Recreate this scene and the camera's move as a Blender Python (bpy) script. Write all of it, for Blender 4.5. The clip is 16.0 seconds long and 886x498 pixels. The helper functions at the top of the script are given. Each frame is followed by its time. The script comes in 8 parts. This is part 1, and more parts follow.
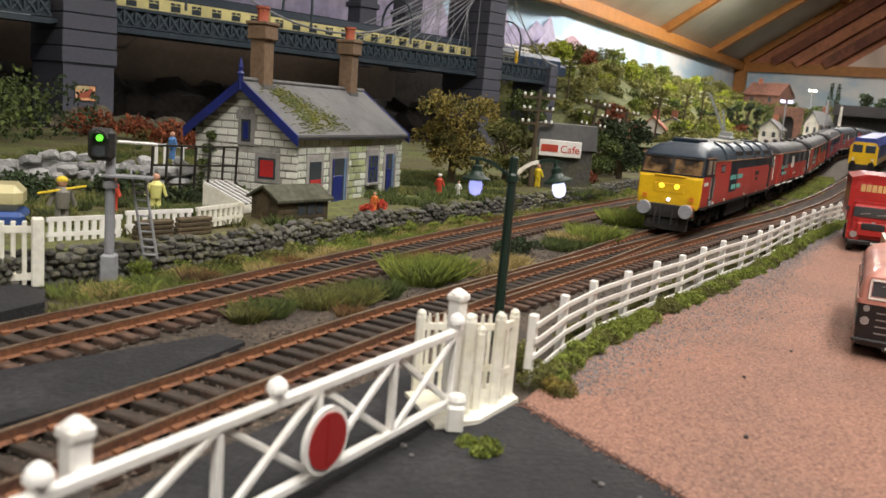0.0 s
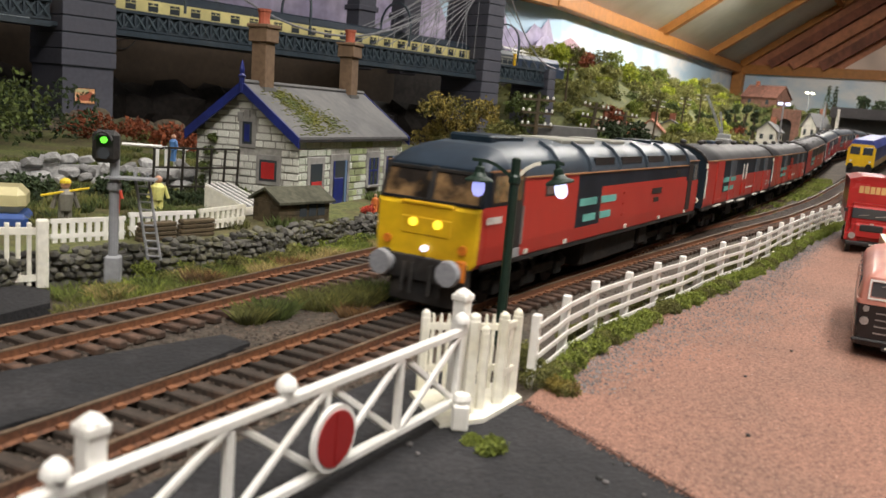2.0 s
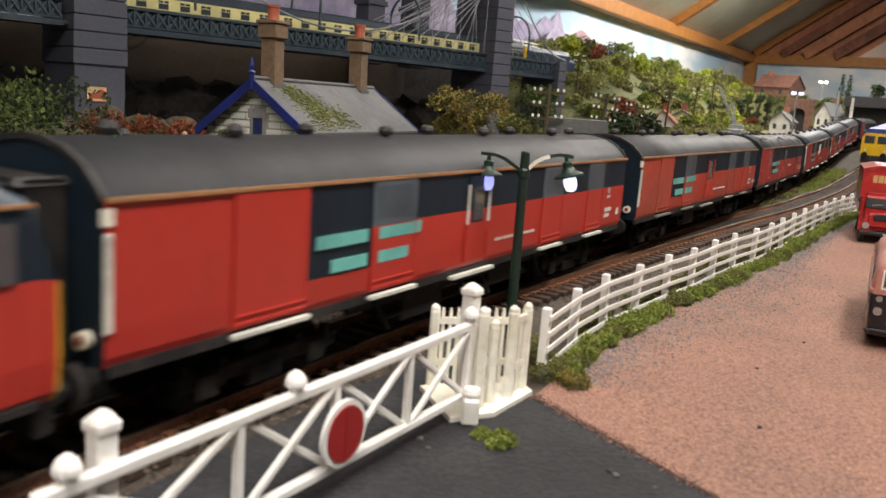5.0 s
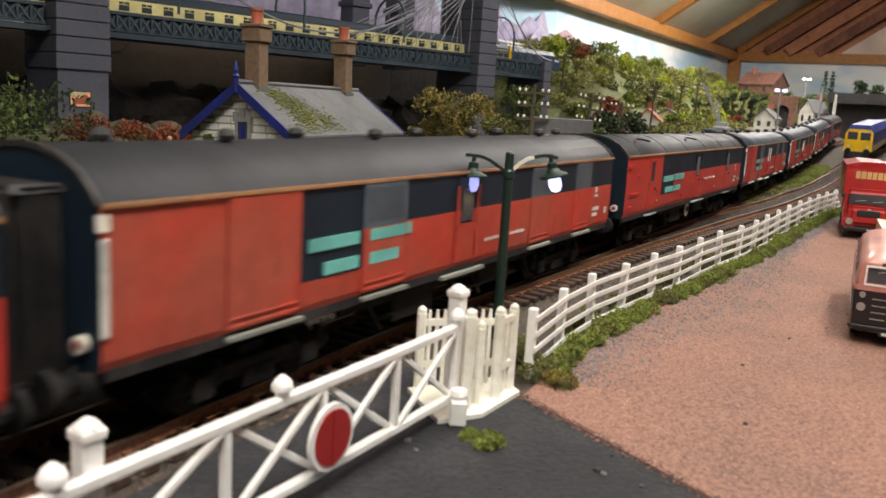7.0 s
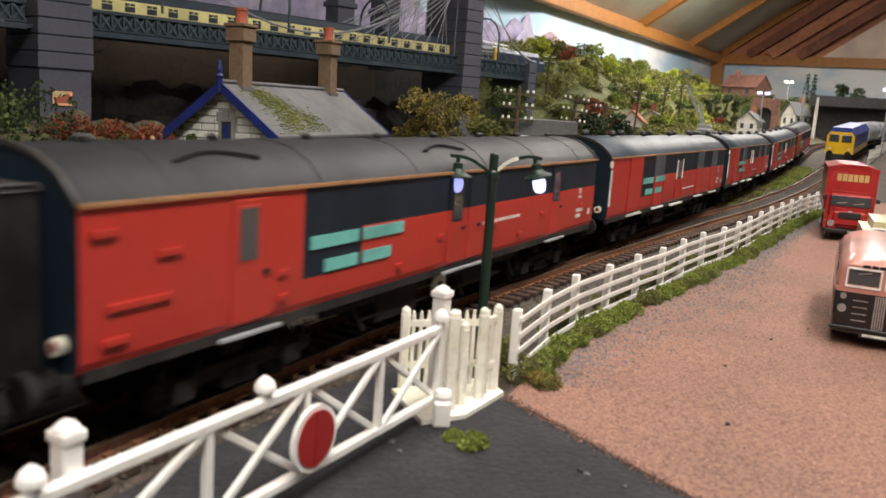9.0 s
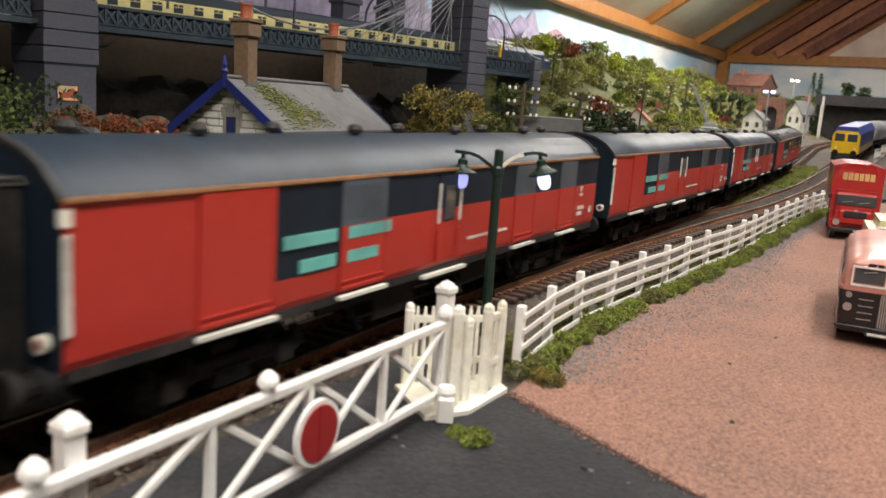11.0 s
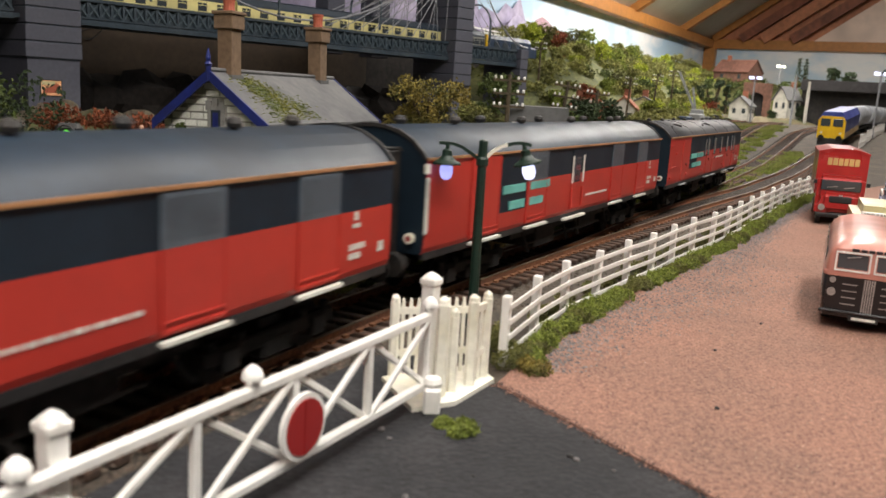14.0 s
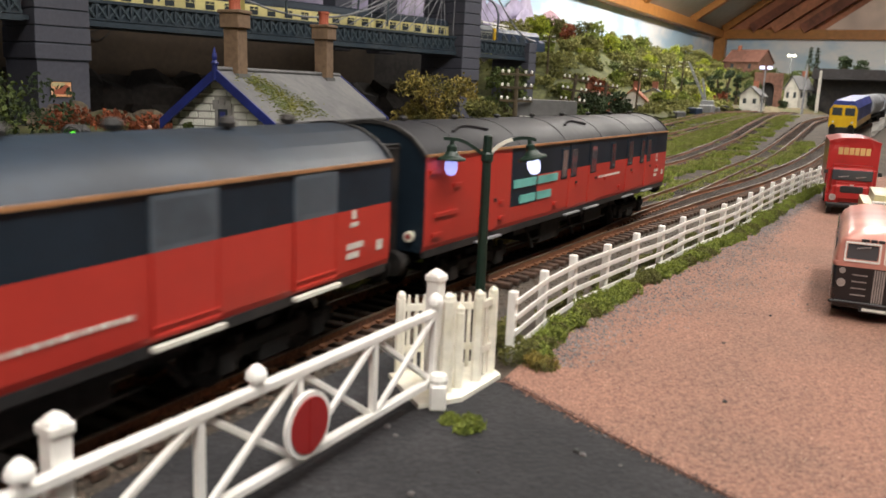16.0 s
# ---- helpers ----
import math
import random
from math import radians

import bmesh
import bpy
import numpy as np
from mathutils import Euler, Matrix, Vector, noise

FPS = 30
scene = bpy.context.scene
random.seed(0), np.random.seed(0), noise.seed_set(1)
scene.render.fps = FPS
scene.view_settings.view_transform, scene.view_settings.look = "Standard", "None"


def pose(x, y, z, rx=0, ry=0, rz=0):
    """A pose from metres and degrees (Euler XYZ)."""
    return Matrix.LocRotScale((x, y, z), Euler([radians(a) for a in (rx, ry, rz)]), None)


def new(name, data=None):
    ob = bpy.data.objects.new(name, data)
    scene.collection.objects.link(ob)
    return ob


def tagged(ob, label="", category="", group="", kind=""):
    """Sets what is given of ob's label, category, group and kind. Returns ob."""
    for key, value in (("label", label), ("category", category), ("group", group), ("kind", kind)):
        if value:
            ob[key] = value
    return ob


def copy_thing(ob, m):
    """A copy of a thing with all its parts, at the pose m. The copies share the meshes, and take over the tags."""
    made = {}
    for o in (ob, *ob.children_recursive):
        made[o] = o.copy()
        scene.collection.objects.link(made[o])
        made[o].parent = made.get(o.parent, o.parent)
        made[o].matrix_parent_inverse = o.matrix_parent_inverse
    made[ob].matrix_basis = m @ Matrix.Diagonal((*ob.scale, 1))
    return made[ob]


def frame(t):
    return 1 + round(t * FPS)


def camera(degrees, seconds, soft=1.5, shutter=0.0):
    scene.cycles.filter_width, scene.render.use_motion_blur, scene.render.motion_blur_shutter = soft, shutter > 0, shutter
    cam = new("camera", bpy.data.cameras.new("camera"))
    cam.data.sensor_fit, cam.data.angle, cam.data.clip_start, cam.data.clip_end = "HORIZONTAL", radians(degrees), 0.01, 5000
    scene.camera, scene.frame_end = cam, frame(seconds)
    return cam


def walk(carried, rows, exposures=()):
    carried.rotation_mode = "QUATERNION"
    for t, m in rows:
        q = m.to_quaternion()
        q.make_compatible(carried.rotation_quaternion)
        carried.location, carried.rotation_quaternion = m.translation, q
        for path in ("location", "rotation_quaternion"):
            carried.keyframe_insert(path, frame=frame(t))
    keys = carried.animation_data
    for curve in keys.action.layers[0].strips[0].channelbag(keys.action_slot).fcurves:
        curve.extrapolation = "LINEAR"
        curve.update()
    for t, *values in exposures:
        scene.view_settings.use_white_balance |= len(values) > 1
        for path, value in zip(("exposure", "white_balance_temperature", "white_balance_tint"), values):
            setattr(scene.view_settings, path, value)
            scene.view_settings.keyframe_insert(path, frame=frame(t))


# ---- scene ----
cam = camera(56.0, 16.0, shutter=0.5)
# the near gate lies before the range of focus
cam.data.dof.use_dof, cam.data.dof.focus_distance, cam.data.dof.aperture_fstop = True, 0.42, 42.0
CM = 0.01

# the camera's way: seconds, place in centimetres, turn in degrees
PATH_ROWS = [
    (0.0, 0.00, 0.00, 6.55, 80.00, -4.90, 0.00),
    (0.5, 0.05, 0.01, 6.56, 80.06, -4.65, -0.33),
    (1.0, 0.05, 0.04, 6.55, 80.12, -4.48, -0.47),
    (1.5, -0.12, -0.20, 6.51, 80.18, -4.66, 0.33),
    (2.0, -0.14, -0.16, 6.52, 80.19, -4.86, -0.16),
    (2.5, -0.13, -0.20, 6.52, 80.05, -4.89, 0.01),
    (3.0, -0.12, -0.19, 6.52, 80.03, -4.79, 0.15),
    (3.5, -0.08, -0.14, 6.54, 79.82, -4.45, 0.24),
    (4.0, -0.08, -0.12, 6.54, 79.72, -4.42, 0.47),
    (6.5, -0.02, -0.27, 6.57, 79.74, -3.51, 0.14),
    (7.0, -0.01, -0.21, 6.58, 79.83, -3.53, -0.35),
    (7.5, -0.00, -0.26, 6.57, 79.92, -3.68, -0.45),
    (8.0, 0.00, -0.17, 6.56, 79.94, -3.76, -1.18),
    (8.5, 0.01, -0.20, 6.58, 79.96, -3.77, -1.39),
    (11.0, 0.00, -0.15, 6.53, 79.75, -4.10, -1.04),
    (11.5, 0.03, -0.15, 6.56, 79.44, -4.02, -1.51),
    (12.0, 0.05, -0.17, 6.55, 79.36, -3.86, -1.88),
    (12.5, 0.07, -0.17, 6.55, 79.18, -3.76, -1.59),
    (13.0, 0.08, -0.18, 6.56, 79.18, -3.56, -1.79),
    (13.5, 0.12, -0.17, 6.58, 79.13, -3.53, -2.02),
    (14.0, 0.11, -0.17, 6.57, 79.13, -3.40, -1.88),
    (14.5, 0.15, -0.14, 6.57, 79.12, -3.34, -2.08),
    (15.0, 0.14, -0.16, 6.59, 79.03, -3.19, -1.95),
    (15.5, 0.18, -0.16, 6.59, 78.93, -2.97, -1.74),
    (16.0, 0.26, -0.15, 6.60, 78.76, -2.49, -1.25),
]
walk(cam, [(t, pose(x * CM, y * CM, z * CM, rx, ry, rz)) for t, x, y, z, rx, ry, rz in PATH_ROWS])

# ---- light: the shed's ceiling strip lights, an added bank lamp, and a little daylight ----
world = bpy.data.worlds.new("world")
scene.world = world
world.use_nodes = True
world.node_tree.nodes["Background"].inputs[0].default_value = (0.80, 0.86, 1.0, 1)
world.node_tree.nodes["Background"].inputs[1].default_value = 0.12


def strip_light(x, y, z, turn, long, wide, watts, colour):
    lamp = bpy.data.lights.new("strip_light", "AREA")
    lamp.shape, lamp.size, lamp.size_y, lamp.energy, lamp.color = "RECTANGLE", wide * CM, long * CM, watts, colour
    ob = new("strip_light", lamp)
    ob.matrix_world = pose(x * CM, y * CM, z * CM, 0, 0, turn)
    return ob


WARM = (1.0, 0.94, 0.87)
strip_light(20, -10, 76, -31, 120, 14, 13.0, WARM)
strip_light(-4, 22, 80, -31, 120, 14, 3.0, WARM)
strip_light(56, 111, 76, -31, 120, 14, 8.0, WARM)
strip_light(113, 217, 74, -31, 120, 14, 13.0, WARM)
# added unseen lamp, hung low to brighten the bank and painted wall
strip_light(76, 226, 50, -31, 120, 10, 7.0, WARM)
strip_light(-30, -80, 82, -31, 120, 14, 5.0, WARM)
scene.view_settings.exposure = 0.0


# ---- materials ----
def mat(name, colour, rough=0.6, metal=0.0, spread=0.25, grain=900.0, blot=60.0, bump=0.15, second=None, mix=(0.45, 0.65), glow=0.0,
        island=0.0, spec=0.5, coat=0.0):
    """A surface with fine grain, larger blotches (optionally towards a second colour) and fine relief."""
    m = bpy.data.materials.new(name)
    m.use_nodes = True
    t = m.node_tree
    b = t.nodes["Principled BSDF"]
    link, node = t.links.new, t.nodes.new
    co = node("ShaderNodeTexCoord")
    n1, n2 = node("ShaderNodeTexNoise"), node("ShaderNodeTexNoise")
    n1.inputs["Scale"].default_value, n1.inputs["Detail"].default_value = grain, 5
    n2.inputs["Scale"].default_value, n2.inputs["Detail"].default_value = blot, 4
    link(co.outputs["Object"], n1.inputs["Vector"])
    link(co.outputs["Object"], n2.inputs["Vector"])
    base = node("ShaderNodeMix")
    base.data_type = "RGBA"
    base.inputs[6].default_value = (*colour, 1)
    base.inputs[7].default_value = (*(second or [c * 0.72 for c in colour]), 1)
    ramp = node("ShaderNodeMapRange")
    ramp.inputs[1].default_value, ramp.inputs[2].default_value = mix
    link(n2.outputs[0], ramp.inputs[0])
    link(ramp.outputs[0], base.inputs[0])
    hsv = node("ShaderNodeHueSaturation")
    val = node("ShaderNodeMapRange")
    val.inputs[1].default_value, val.inputs[2].default_value = 0.3, 0.7
    val.inputs[3].default_value, val.inputs[4].default_value = 1 - spread, 1 + spread
    link(n1.outputs[0], val.inputs[0])
    link(base.outputs[2], hsv.inputs["Color"])
    if island:
        geo, info = node("ShaderNodeNewGeometry"), node("ShaderNodeObjectInfo")
        add = node("ShaderNodeMath")
        link(geo.outputs["Random Per Island"], add.inputs[0])
        link(info.outputs["Random"], add.inputs[1])
        frac = node("ShaderNodeMath")
        frac.operation = "FRACT"
        link(add.outputs[0], frac.inputs[0])
        own = node("ShaderNodeMapRange")
        own.inputs[3].default_value, own.inputs[4].default_value = 1 - island, 1 + island
        link(frac.outputs[0], own.inputs[0])
        mul = node("ShaderNodeMath")
        mul.operation = "MULTIPLY"
        link(val.outputs[0], mul.inputs[0])
        link(own.outputs[0], mul.inputs[1])
        link(mul.outputs[0], hsv.inputs["Value"])
    else:
        link(val.outputs[0], hsv.inputs["Value"])
    link(hsv.outputs[0], b.inputs["Base Color"])
    rr = node("ShaderNodeMapRange")
    rr.inputs[3].default_value, rr.inputs[4].default_value = max(rough - 0.12, 0.02), min(rough + 0.12, 1)
    link(n2.outputs[0], rr.inputs[0])
    link(rr.outputs[0], b.inputs["Roughness"])
    b.inputs["Metallic"].default_value = metal
    b.inputs["Specular IOR Level"].default_value = spec
    b.inputs["Coat Weight"].default_value = coat
    if bump:
        bp = node("ShaderNodeBump")
        bp.inputs["Strength"].default_value, bp.inputs["Distance"].default_value = bump, 0.0006
        link(n1.outputs[0], bp.inputs["Height"])
        link(bp.outputs[0], b.inputs["Normal"])
    if glow:
        link(hsv.outputs[0], b.inputs["Emission Color"])
        b.inputs["Emission Strength"].default_value = glow
    return m


def glass(name, tint=(0.05, 0.06, 0.07), rough=0.08):
    m = bpy.data.materials.new(name)
    m.use_nodes = True
    b = m.node_tree.nodes["Principled BSDF"]
    b.inputs["Base Color"].default_value = (*tint, 1)
    b.inputs["Roughness"].default_value = rough
    b.inputs["Coat Weight"].default_value = 0.6
    return m


M = dict(
    earth=mat("earth", (0.046, 0.036, 0.027), 0.95, spread=0.55, grain=700, blot=45, bump=0.8, second=(0.085, 0.066, 0.048)),
    tarmac=mat("tarmac", (0.011, 0.0112, 0.0135), 0.9, spread=0.5, grain=900, blot=55, bump=0.7, second=(0.024, 0.0235, 0.026)),
    gravel=mat("gravel", (0.235, 0.121, 0.087), 0.95, spread=0.5, grain=1300, blot=22, bump=0.9, second=(0.195, 0.108, 0.08), island=0.5),
    grey_gravel=mat("grey_gravel", (0.15, 0.14, 0.14), 0.95, spread=0.45, grain=900, blot=70, bump=0.9, island=0.35),
    ballast=mat("ballast", (0.050, 0.038, 0.03), 0.95, spread=0.5, grain=900, blot=50, bump=0.9, second=(0.11, 0.08, 0.06), island=0.4),
    sleeper=mat("sleeper", (0.035, 0.026, 0.02), 0.85, spread=0.4, grain=500, blot=120, bump=0.4, second=(0.075, 0.042, 0.028), island=0.3),
    rust=mat("rust", (0.20, 0.082, 0.036), 0.85, spread=0.4, grain=900, blot=22, bump=0.3, second=(0.10, 0.045, 0.028)),
    railtop=mat("railtop", (0.20, 0.145, 0.10), 0.5, metal=0.35, spread=0.25, grain=600, blot=70, bump=0.1, second=(0.12, 0.075, 0.05)),
    white=mat("white", (0.86, 0.85, 0.82), 0.4, spread=0.05, grain=500, blot=90, bump=0.12, second=(0.78, 0.76, 0.71)),
    cream_white=mat("cream_white", (0.82, 0.80, 0.71), 0.5, spread=0.1, grain=500, blot=90, bump=0.15, second=(0.74, 0.71, 0.58)),
    red=mat("red", (0.48, 0.036, 0.024), 0.42, spread=0.05, grain=200, blot=25, bump=0.03, second=(0.46, 0.034, 0.024)),
    red_weathered=mat("red_weathered", (0.50, 0.045, 0.026), 0.5, spread=0.12, grain=250, blot=30, bump=0.06, second=(0.40, 0.075, 0.045)),
    dark_grey=mat("dark_grey", (0.009, 0.020, 0.033), 0.5, spec=0.3, spread=0.12, grain=250, blot=30, bump=0.04),
    roof_grey=mat("roof_grey", (0.020, 0.033, 0.052), 0.46, spec=0.36, spread=0.14, grain=300, blot=35, bump=0.08, second=(0.016, 0.024, 0.036)),
    roof_dark=mat("roof_dark", (0.024, 0.024, 0.028), 0.55, spec=0.28, spread=0.16, grain=300, blot=35, bump=0.08),
    loco_roof=mat("loco_roof", (0.052, 0.072, 0.095), 0.40, spread=0.14, grain=300, blot=45, bump=0.08, second=(0.034, 0.046, 0.062)),
    yellow=mat("yellow", (0.80, 0.50, 0.012), 0.42, spread=0.08, grain=300, blot=50, bump=0.05, second=(0.66, 0.38, 0.01)),
    teal=mat("teal", (0.16, 0.52, 0.47), 0.5, spread=0.06, grain=300, blot=60, bump=0.02),
    black=mat("black", (0.014, 0.014, 0.015), 0.6, spread=0.4, grain=400, blot=80, bump=0.2, second=(0.035, 0.03, 0.027)),
    underframe=mat("underframe", (0.011, 0.011, 0.011), 0.75, spec=0.25, spread=0.4, grain=500, blot=80, bump=0.3, second=(0.024, 0.02, 0.018)),
    orange_line=mat("orange_line", (0.40, 0.20, 0.09), 0.5, spread=0.1),
    step_white=mat("step_white", (0.72, 0.72, 0.66), 0.5, spread=0.15),
    steel=mat("steel", (0.50, 0.50, 0.50), 0.35, metal=0.7, spread=0.15),
    grey_paint=mat("grey_paint", (0.30, 0.31, 0.33), 0.5, spread=0.12, grain=400, blot=70, bump=0.1),
    pier=mat("pier", (0.075, 0.078, 0.105), 0.7, spread=0.1, grain=250, blot=15, bump=0.12, second=(0.095, 0.098, 0.125)),
    bridge_iron=mat("bridge_iron", (0.022, 0.038, 0.056), 0.55, spread=0.25, grain=300, blot=25, bump=0.1, second=(0.04, 0.055, 0.07)),
    cable=mat("cable", (0.30, 0.31, 0.34), 0.5, spread=0.15),
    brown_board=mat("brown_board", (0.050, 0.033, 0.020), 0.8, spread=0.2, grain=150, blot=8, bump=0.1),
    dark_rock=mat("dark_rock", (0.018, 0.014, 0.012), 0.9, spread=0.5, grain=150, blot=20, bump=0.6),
    stone_light=mat("stone_light", (0.80, 0.80, 0.74), 0.85, spread=0.16, grain=500, blot=80, bump=0.35, second=(0.58, 0.58, 0.53), island=0.12),
    mortar=mat("mortar", (0.36, 0.35, 0.32), 0.9, spread=0.2, grain=500, blot=60, bump=0.3),
    stone_trim=mat("stone_trim", (0.30, 0.29, 0.28), 0.85, spread=0.15, grain=400, blot=60, bump=0.3),
    wall_stone=mat("wall_stone", (0.085, 0.082, 0.073), 0.9, spread=0.35, grain=500, blot=70, bump=0.5, second=(0.115, 0.112, 0.07), island=0.45),
    wall_stone_pale=mat("wall_stone_pale", (0.34, 0.34, 0.34), 0.9, spread=0.3, grain=500, blot=60, bump=0.5, second=(0.22, 0.22, 0.22), island=0.35),
    slate=mat("slate", (0.125, 0.125, 0.125), 0.75, spread=0.12, grain=250, blot=35, bump=0.2, second=(0.095, 0.096, 0.10)),
    moss=mat("moss", (0.17, 0.175, 0.035), 0.95, spread=0.4, grain=700, blot=90, bump=0.6, second=(0.13, 0.16, 0.05)),
    blue=mat("blue", (0.012, 0.022, 0.16), 0.45, spread=0.15, grain=400, blot=60, bump=0.1),
    chimney=mat("chimney", (0.165, 0.105, 0.062), 0.8, spread=0.18, grain=400, blot=60, bump=0.3, second=(0.125, 0.082, 0.05)),
    terracotta=mat("terracotta", (0.40, 0.10, 0.055), 0.7, spread=0.15),
    shed_wood=mat("shed_wood", (0.085, 0.062, 0.034), 0.85, spread=0.3, grain=400, blot=60, bump=0.3, second=(0.055, 0.045, 0.03), island=0.2),
    timber=mat("timber", (0.42, 0.175, 0.04), 0.5, spread=0.16, grain=60, blot=6, bump=0.12, second=(0.40, 0.165, 0.04)),
    panel_grey=mat("panel_grey", (0.27, 0.27, 0.235), 0.7, spread=0.06, grain=40, blot=5, bump=0.05),
    lining=mat("lining", (0.62, 0.60, 0.53), 0.7, spread=0.06, grain=40, blot=5, bump=0.05, second=(0.54, 0.51, 0.44)),
    pink_panel=mat("pink_panel", (0.84, 0.66, 0.56), 0.7, spread=0.06, grain=40, blot=5),
    dark_timber=mat("dark_timber", (0.26, 0.085, 0.045), 0.6, spread=0.3, grain=60, blot=8, bump=0.2, second=(0.16, 0.055, 0.03)),
    green_iron=mat("green_iron", (0.008, 0.026, 0.017), 0.45, spread=0.2),
    brick=mat("brick", (0.30, 0.11, 0.065), 0.85, spread=0.25, grain=300, blot=40, bump=0.3),
    rooftile=mat("rooftile", (0.33, 0.12, 0.065), 0.85, spread=0.25, grain=200, blot=30, bump=0.3),
    plaster=mat("plaster", (0.66, 0.64, 0.58), 0.8, spread=0.1),
    tank=mat("tank", (0.42, 0.44, 0.48), 0.42, metal=0.3, spread=0.15, grain=100, blot=15),
    glass=glass("glass"),
    bus_pink=mat("bus_pink", (0.58, 0.25, 0.20), 0.32, spread=0.03, grain=200, blot=30, bump=0.02, coat=0.4),
    bus_black=mat("bus_black", (0.010, 0.010, 0.012), 0.3, spread=0.1, grain=200, blot=30, bump=0.02, coat=0.2),
    lorry_red=mat("lorry_red", (0.40, 0.022, 0.022), 0.30, spread=0.05, grain=200, blot=30, bump=0.02, coat=0.4),
    cream=mat("cream", (0.60, 0.54, 0.30), 0.35, spread=0.04, grain=200, blot=30, bump=0.02, coat=0.4),
    gold=mat("gold", (0.62, 0.42, 0.16), 0.5, spread=0.05),
    sky_blue=mat("sky_blue", (0.04, 0.10, 0.34), 0.3, spread=0.04, coat=0.4),
)
# the gold leaf colour holds warm light falling on green leaves
LEAF = {k: mat("leaf_" + k, c, 0.9, spread=0.45, grain=500, blot=60, bump=0.3, second=s, island=0.4) for k, c, s in (
    ("green", (0.075, 0.10, 0.022), (0.04, 0.06, 0.016)), ("dark", (0.035, 0.055, 0.02), (0.02, 0.035, 0.014)),
    ("lime", (0.36, 0.40, 0.04), (0.25, 0.31, 0.03)), ("olive", (0.14, 0.14, 0.035), (0.085, 0.09, 0.03)),
    ("autumn", (0.21, 0.055, 0.02), (0.13, 0.04, 0.02)), ("straw", (0.36, 0.28, 0.11), (0.24, 0.19, 0.07)),
    ("sage", (0.25, 0.245, 0.075), (0.16, 0.17, 0.05)), ("bright", (0.20, 0.24, 0.04), (0.13, 0.165, 0.03)),
    ("gold", (0.22, 0.17, 0.035), (0.07, 0.075, 0.02)), ("russet", (0.16, 0.085, 0.028), (0.10, 0.06, 0.025)), ("flower", (0.55, 0.07, 0.04), (0.35, 0.05, 0.03)))}


def glowing(name, colour, strength):
    m = bpy.data.materials.new(name)
    m.use_nodes = True
    b = m.node_tree.nodes["Principled BSDF"]
    b.inputs["Base Color"].default_value = (*colour, 1)
    b.inputs["Emission Color"].default_value = (*colour, 1)
    b.inputs["Emission Strength"].default_value = strength
    return m


M["lamp_blue"] = glowing("lamp_blue", (0.42, 0.45, 1.0), 1.0)
M["lamp_white"] = glowing("lamp_white", (0.66, 0.70, 1.0), 1.7)
M["lamp_green"] = glowing("lamp_green", (0.15, 0.9, 0.05), 1.6)
M["lamp_red"] = glowing("lamp_red", (1.0, 0.06, 0.05), 3.0)
M["lamp_yellow"] = glowing("lamp_yellow", (1.0, 0.78, 0.05), 1.5)
M["cab_glow"] = glowing("cab_glow", (0.55, 0.25, 0.05), 0.35)
M["lamp_warm"] = glowing("lamp_warm", (1.0, 0.95, 0.7), 6.0)


# ---- building blocks (all lengths in centimetres) ----
def box(bm, x0, y0, z0, x1, y1, z1, bevel=0.0):
    made = bmesh.ops.create_cube(bm, size=1.0)["verts"]
    for v in made:
        v.co = Vector(((x0 + x1) / 2 + v.co.x * (x1 - x0), (y0 + y1) / 2 + v.co.y * (y1 - y0), (z0 + z1) / 2 + v.co.z * (z1 - z0)))
    if bevel:
        edges = list({e for v in made for e in v.link_edges})
        bmesh.ops.bevel(bm, geom=edges, offset=bevel, segments=1, affect="EDGES")
    return made


def rod(bm, a, b, r, n=8, r2=None):
    """A round bar from a to b."""
    a, b = Vector(a), Vector(b)
    d = b - a
    m = Matrix.Translation((a + b) / 2) @ d.to_track_quat("Z", "Y").to_matrix().to_4x4()
    return bmesh.ops.create_cone(bm, cap_ends=True, segments=n, radius1=r, radius2=r if r2 is None else r2, depth=d.length, matrix=m)["verts"]


def beam(bm, a, b, w, h, bevel=0.0):
    """A square bar from a to b, w across and h high."""
    a, b = Vector(a), Vector(b)
    d = b - a
    side = d.cross(Vector((0, 0, 1)))
    side = side.normalized() if side.length > 1e-6 else Vector((1, 0, 0))
    up = side.cross(d).normalized()
    made = bmesh.ops.create_cube(bm, size=1.0)["verts"]
    mid = (a + b) / 2
    for v in made:
        v.co = mid + side * v.co.x * w + d * v.co.y + up * v.co.z * h
    if bevel:
        bmesh.ops.bevel(bm, geom=list({e for v in made for e in v.link_edges}), offset=bevel, segments=1, affect="EDGES")
    return made


def turned(bm, profile, x=0.0, y=0.0, z=0.0, n=12):
    """A round thing from (radius, height) pairs, bottom to top."""
    rings = []
    for r, h in profile:
        rings.append([bm.verts.new((x + r * math.cos(2 * math.pi * k / n), y + r * math.sin(2 * math.pi * k / n), z + h)) for k in range(n)])
    for p, q in zip(rings, rings[1:]):
        for k in range(n):
            bm.faces.new((p[k], p[(k + 1) % n], q[(k + 1) % n], q[k]))
    bm.faces.new(rings[0][::-1])
    bm.faces.new(rings[-1])


